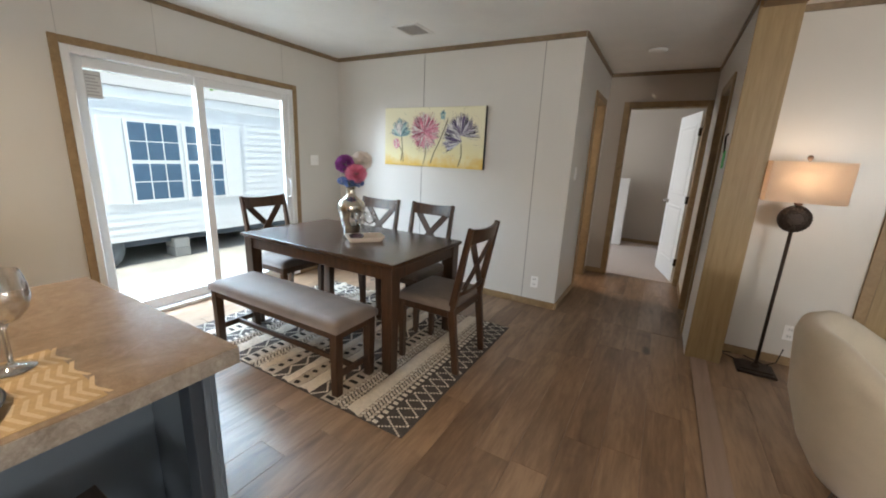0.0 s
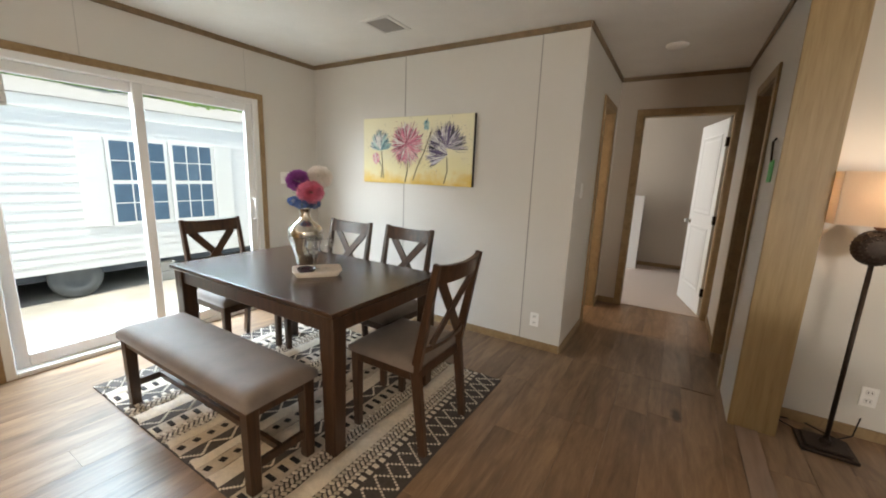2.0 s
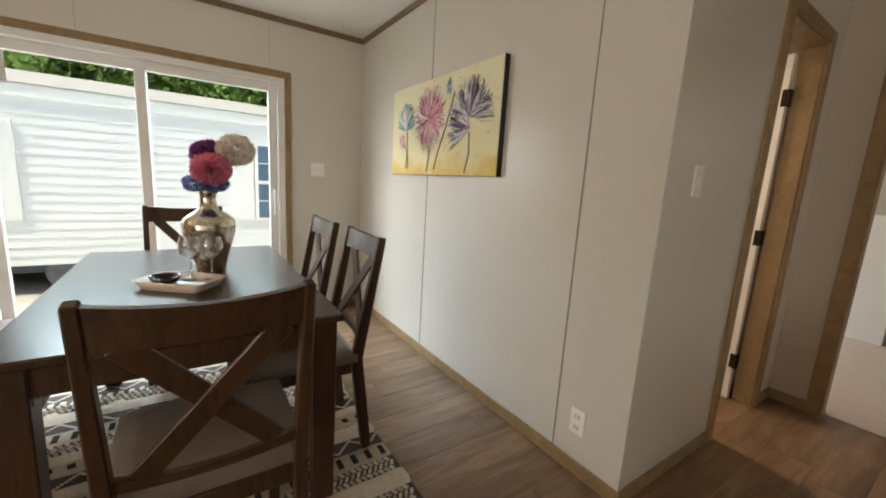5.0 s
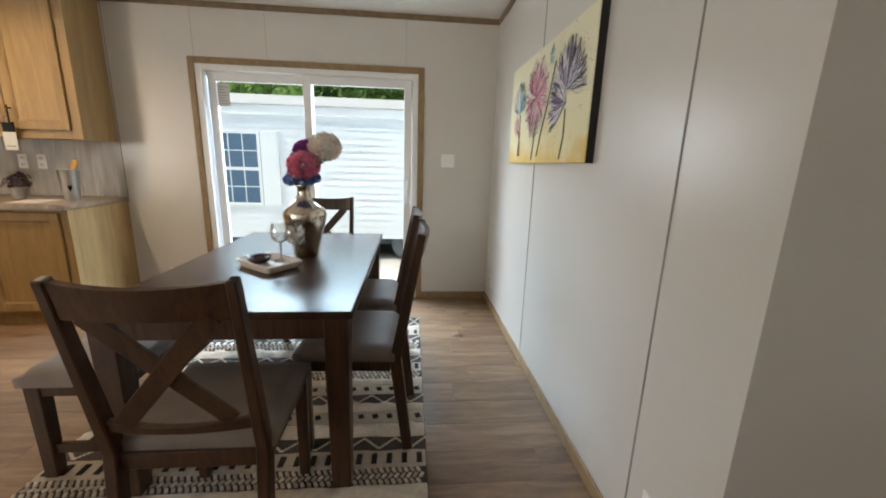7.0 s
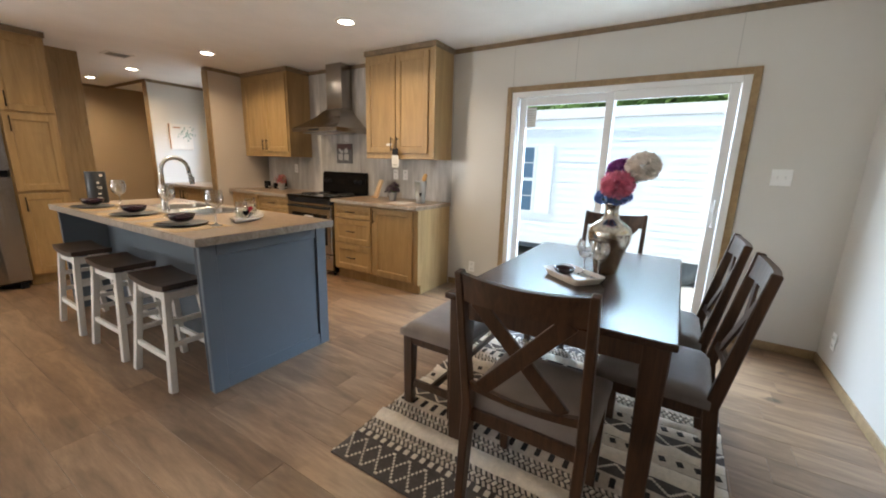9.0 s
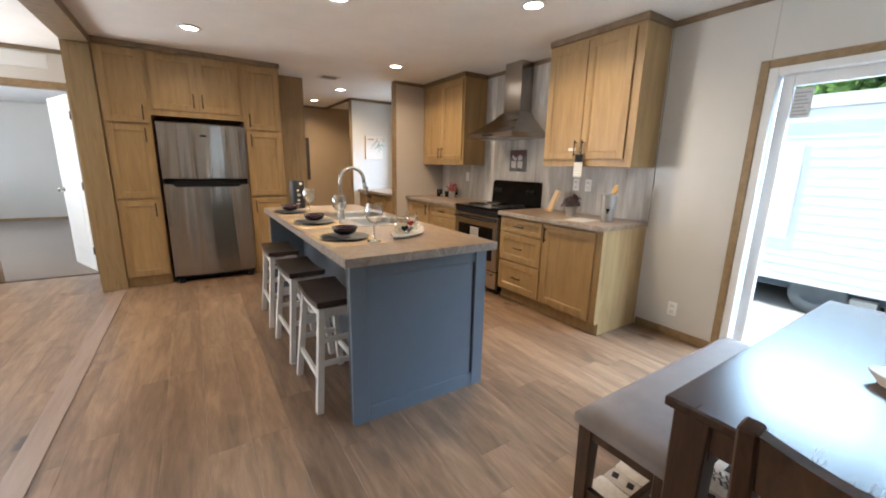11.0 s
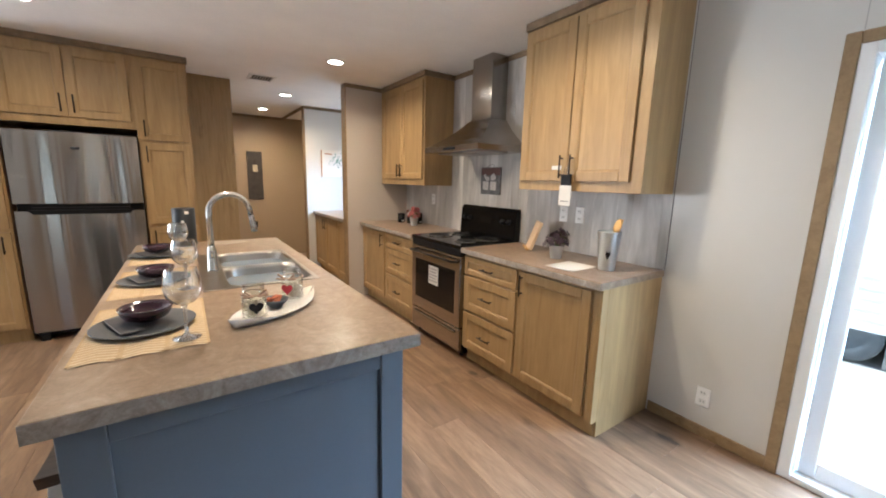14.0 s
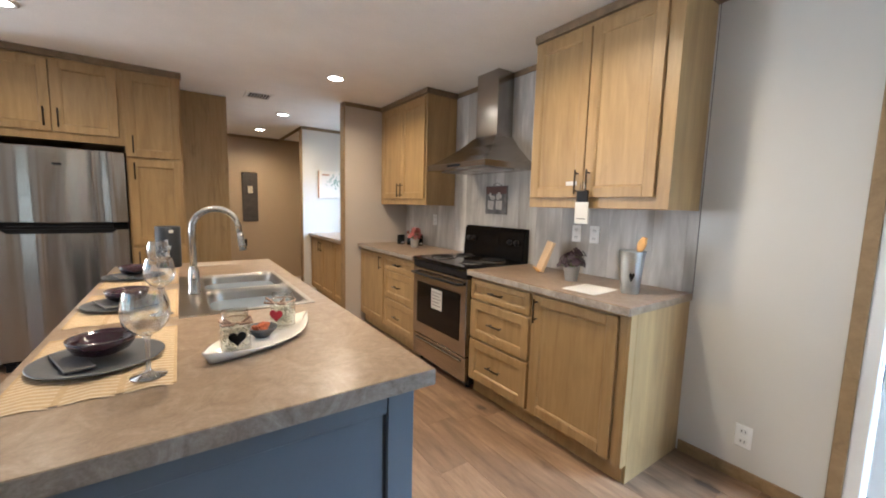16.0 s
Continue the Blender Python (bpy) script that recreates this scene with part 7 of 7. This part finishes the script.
def potted(m, r, h, flower, label, pot, n=34, big=0.013):
    p = thing("potted_plant", label, "potted plant", "", m)
    part("pot", lathe([(0, 0), (r * 0.72, 0), (r * 0.74, 0.003), (r, h), (r * 1.06, h + 0.003), (r * 0.98, h + 0.005), (r * 0.9, h * 0.8), (0, h * 0.8)], 26), pot, p, "", True)
    bm, bg = bmesh.new(), bmesh.new()
    r3 = random.Random(int(r * 1e4) + n)
    for i in range(n):
        a, e = r3.uniform(0, 6.28), r3.uniform(0.15, 1.35)
        R = r * r3.uniform(0.9, 2.1)
        o = Vector((R * math.cos(a) * math.cos(e), R * math.sin(a) * math.cos(e), h + R * math.sin(e) * 1.15))
        nrm = Vector((math.cos(a), math.sin(a), 0.6)).normalized()
        u = nrm.orthogonal().normalized()
        v = nrm.cross(u)
        for k in range(5):
            t0 = 2 * math.pi * k / 5
            d = u * math.cos(t0) + v * math.sin(t0)
            q = u * math.cos(t0 + 1.57) + v * math.sin(t0 + 1.57)
            poly([o, o + d * big + q * big * 0.55 + nrm * 0.004, o + d * big * 1.6 + nrm * 0.002, o + d * big - q * big * 0.55 + nrm * 0.004], bm)
        tube([(0, 0, h * 0.8), o * 0.5 + Vector((0, 0, h * 0.5)), o], 0.0016, 4, bg)
    tagged(part("blossoms", bm, flower, p), kind="stuff")
    part("stems", bg, GREEN, p)
    return p


potted(pose(-3.04, 0.935, ITOP), 0.05, 0.085, plain("dark_plum_petals", (0.026, 0.008, 0.018), 0.6, vary=0.6, size=60), "grey pot of dark plum flowers on the worktop", plain("grey_zinc_pot", (0.40, 0.40, 0.39), 0.5, vary=0.1), 34, 0.017)
potted(pose(-3.10, -1.10, ITOP), 0.048, 0.09, plain("red_cream_petals", (0.34, 0.09, 0.085), 0.6, vary=0.9, size=45), "grey pot of red and cream flowers on the worktop", plain("zinc_pot", (0.38, 0.38, 0.36), 0.5), 36, 0.017)
cb = thing("recipe_board", "pale wooden recipe board leaning on the backsplash", "board", at=pose(-3.13, 0.60, ITOP, 0, -20, -38))
part("panel", box((-0.012, -0.085, 0.006), (0.012, 0.085, 0.225), 0.003), wood("pale_pine", (0.50, 0.34, 0.19), (0.66, 0.49, 0.31), (3, 14, 2), 0.5), cb)
part("ledge", box((0.0125, -0.085, 0.0), (0.035, 0.085, 0.012), 0.002), SPOON, cb)
pp = thing("paper_sheet", "white paper sheet lying on the worktop", "paper", at=pose(-2.915, 1.155, ITOP, 0, 0, 3))
part("sheet", box((-0.125, -0.10, 0), (0.125, 0.10, 0.0012)), PAPER, pp)
for i, (x, y, h) in enumerate(((-3.13, -1.46, 0.085), (-3.19, -1.34, 0.06), (-3.25, -1.25, 0.10))):
    cd = thing("candle_jar", "small black candle jar on the worktop", "candle", "black candle jars", pose(x, y, ITOP))
    part("jar", lathe([(0, 0), (0.040, 0), (0.042, 0.003), (0.042, h + 0.02), (0.039, h + 0.02), (0.038, h), (0, h)], 22), BLACK, cd, "", True)
    part("saucer_label", box((-0.016, 0.0405, 0.015), (0.016, 0.0432, 0.03)), PAPER, cd)

# tag on the wall cabinet handles
tg = thing("hanging_tag", "black and white paper tag hanging from the cabinet handles", "tag")
part("card", box((-2.951, 0.998, 1.275), (-2.948, 1.086, 1.40), 0.0006), PAPER, tg)
part("clip", box((-2.954, 1.005, 1.40), (-2.945, 1.08, 1.465), 0.003), BLACKMATT, tg)
bm = box((-2.9478, 1.012, 1.30), (-2.9472, 1.07, 1.306))
part("print_line", bm, plain("tag_print", (0.2, 0.2, 0.2), 0.7), tg)
part("loop", tube([(-2.950, 1.02, 1.46), (-2.948, 1.030, 1.51), (-2.950, 1.05, 1.51), (-2.950, 1.055, 1.46)], 0.002, 6), CHROME, tg)
sl = thing("door_sticker", "small white sticker on a cabinet door", "sticker")
part("label", box((-2.9805, 0.90, 1.498), (-2.9795, 0.975, 1.522)), PAPER, sl)

# picture over the cooker
cp = thing("kitchen_picture", "small dark print with red band and white shapes", "picture")
part("panel", box((XW + 0.008, -0.235, 1.30), (XW + 0.020, 0.035, 1.545), 0.002), plain("grey_photo_print", (0.13, 0.125, 0.125), 0.4, vary=0.7, size=26), cp)
part("red_band", box((XW + 0.0202, -0.230, 1.475), (XW + 0.0208, 0.03, 1.540)), plain("brick_red_print", (0.11, 0.05, 0.042), 0.5, vary=0.2, size=20), cp)
bm = bmesh.new()
r2 = random.Random(8)
for y, z in ((-0.16, 1.455), (-0.055, 1.46)):
    for k in range(5):
        a, b2 = y + r2.uniform(-0.028, 0.028), z + r2.uniform(-0.02, 0.018)
        rr2 = r2.uniform(0.014, 0.022)
        poly([(XW + 0.0209 + 0.0002 * k, a + rr2 * math.cos(2 * math.pi * q / 9), b2 + rr2 * math.sin(2 * math.pi * q / 9)) for q in range(9)], bm)
for y in (-0.165, -0.06):
    poly([(XW + 0.0212, y - 0.038, 1.345), (XW + 0.0212, y + 0.036, 1.335), (XW + 0.0212, y + 0.042, 1.415), (XW + 0.0212, y - 0.040, 1.42)], bm)
part("pale_shapes", bm, plain("white_print", (0.55, 0.52, 0.48), 0.5, vary=0.3, size=40), cp)
part("hanger", tube([(XW + 0.012, -0.16, 1.545), (XW + 0.011, -0.10, 1.575), (XW + 0.012, -0.04, 1.545)], 0.0018, 6), BRONZE, cp)
for y in (0.738, 0.880):
    outlet(pose(XW + 0.008, y, 1.19, 0, 0, 90), "white outlet on the plank backsplash")
outlet(pose(XW + 0.008, -1.075, 1.21, 0, 0, 90), "white outlet on the plank backsplash near the corner")

# far walls
fp = thing("tall_plaque", "tall dark wall plaque with a pale lantern", "wall art")
part("board", box((-2.165, FAR_Y, 1.02), (-1.925, FAR_Y + 0.025, 1.845), 0.003), plain("dark_plaque", (0.045, 0.035, 0.028), 0.6, vary=0.4, size=12), fp)
part("lantern", box((-2.085, FAR_Y + 0.0252, 1.50), (-2.01, FAR_Y + 0.035, 1.62), 0.004), plain("lantern_print", (0.42, 0.36, 0.25), 0.6, vary=0.3, size=30), fp)
part("bracket", tube([(-2.047, FAR_Y + 0.03, 1.62), (-2.047, FAR_Y + 0.03, 1.72), (-2.02, FAR_Y + 0.03, 1.74)], 0.006, 6), BRONZE, fp)
up = thing("framed_print", "small pale print with green sprigs and orange edge", "picture")
part("canvas", box((-3.10, ALC_Y, 1.44), (-2.775, ALC_Y + 0.02, 1.84), 0.002), plain("pale_print", (0.72, 0.66, 0.58), 0.6, vary=0.06), up)
part("edge", box((-2.7745, ALC_Y, 1.44), (-2.768, ALC_Y + 0.021, 1.84)), plain("orange_edge", (0.55, 0.25, 0.10), 0.6), up)
bm = bmesh.new()
r2 = random.Random(2)
for _ in range(46):
    x, z = -3.02 + r2.gauss(0, 0.05), 1.67 + r2.gauss(0, 0.05)
    a = r2.uniform(0, 3.14)
    poly([(x, ALC_Y + 0.0215, z), (x + 0.02 * math.cos(a) - 0.006 * math.sin(a), ALC_Y + 0.0215, z + 0.02 * math.sin(a) + 0.006 * math.cos(a)), (x + 0.04 * math.cos(a), ALC_Y + 0.0215, z + 0.04 * math.sin(a)), (x + 0.02 * math.cos(a) + 0.006 * math.sin(a), ALC_Y + 0.0215, z + 0.02 * math.sin(a) - 0.006 * math.cos(a))], bm)
part("sprigs", bm, plain("sprig_green", (0.15, 0.27, 0.18), 0.6, vary=0.4, size=30), up)
part("lettering_bar", box((-2.93, ALC_Y + 0.0202, 1.775), (-2.82, ALC_Y + 0.0212, 1.795)), plain("rust_print", (0.45, 0.22, 0.12), 0.6), up)

# ---- floor planks ----
PW, PL = 0.182, 1.22
floor_ob = bpy.data.objects["floor"]
prng = random.Random(11)


def plank_at(x0, x1, y0, y1):
    """One plank, whole or cut."""
    bm = box((x0 + 0.0004, y0 + 0.0004, -0.012), (x1 - 0.0004, y1 - 0.0004, 0.0), 0.0007)
    return part("plank", bm, PLANK, floor_ob)


def lay(xa, xb, ya, yb):
    x = xa
    while x < xb - 0.01:
        x1 = min(x + PW, xb)
        y = ya - prng.uniform(0.1, 1.1)
        while y < yb - 0.01:
            y0, y1 = max(y, ya), min(y + PL, yb)
            if y1 - y0 > 0.02:
                plank_at(x, x1, y0, y1)
            y += PL
        x = x1


lay(XW, 0.555, FAR_Y, YA)
lay(HALL_L, HALL_R + 0.05, YA, HALL_END + 0.05)
lay(0.66, 2.2, -2.4, LIV_N)
bm = bmesh.new()
box((2.2, SOUTH - 0.05, -0.012), (EAST, LIV_N, 0.0), bm=bm)
box((XW, YA + 0.1, -0.012), (HALL_L, HALL_END, 0.0), bm=bm)
box((0.555, -2.65, -0.012), (2.2, -2.4, -0.0002), bm=bm)
part("plank_far", bm, PLANK, floor_ob)
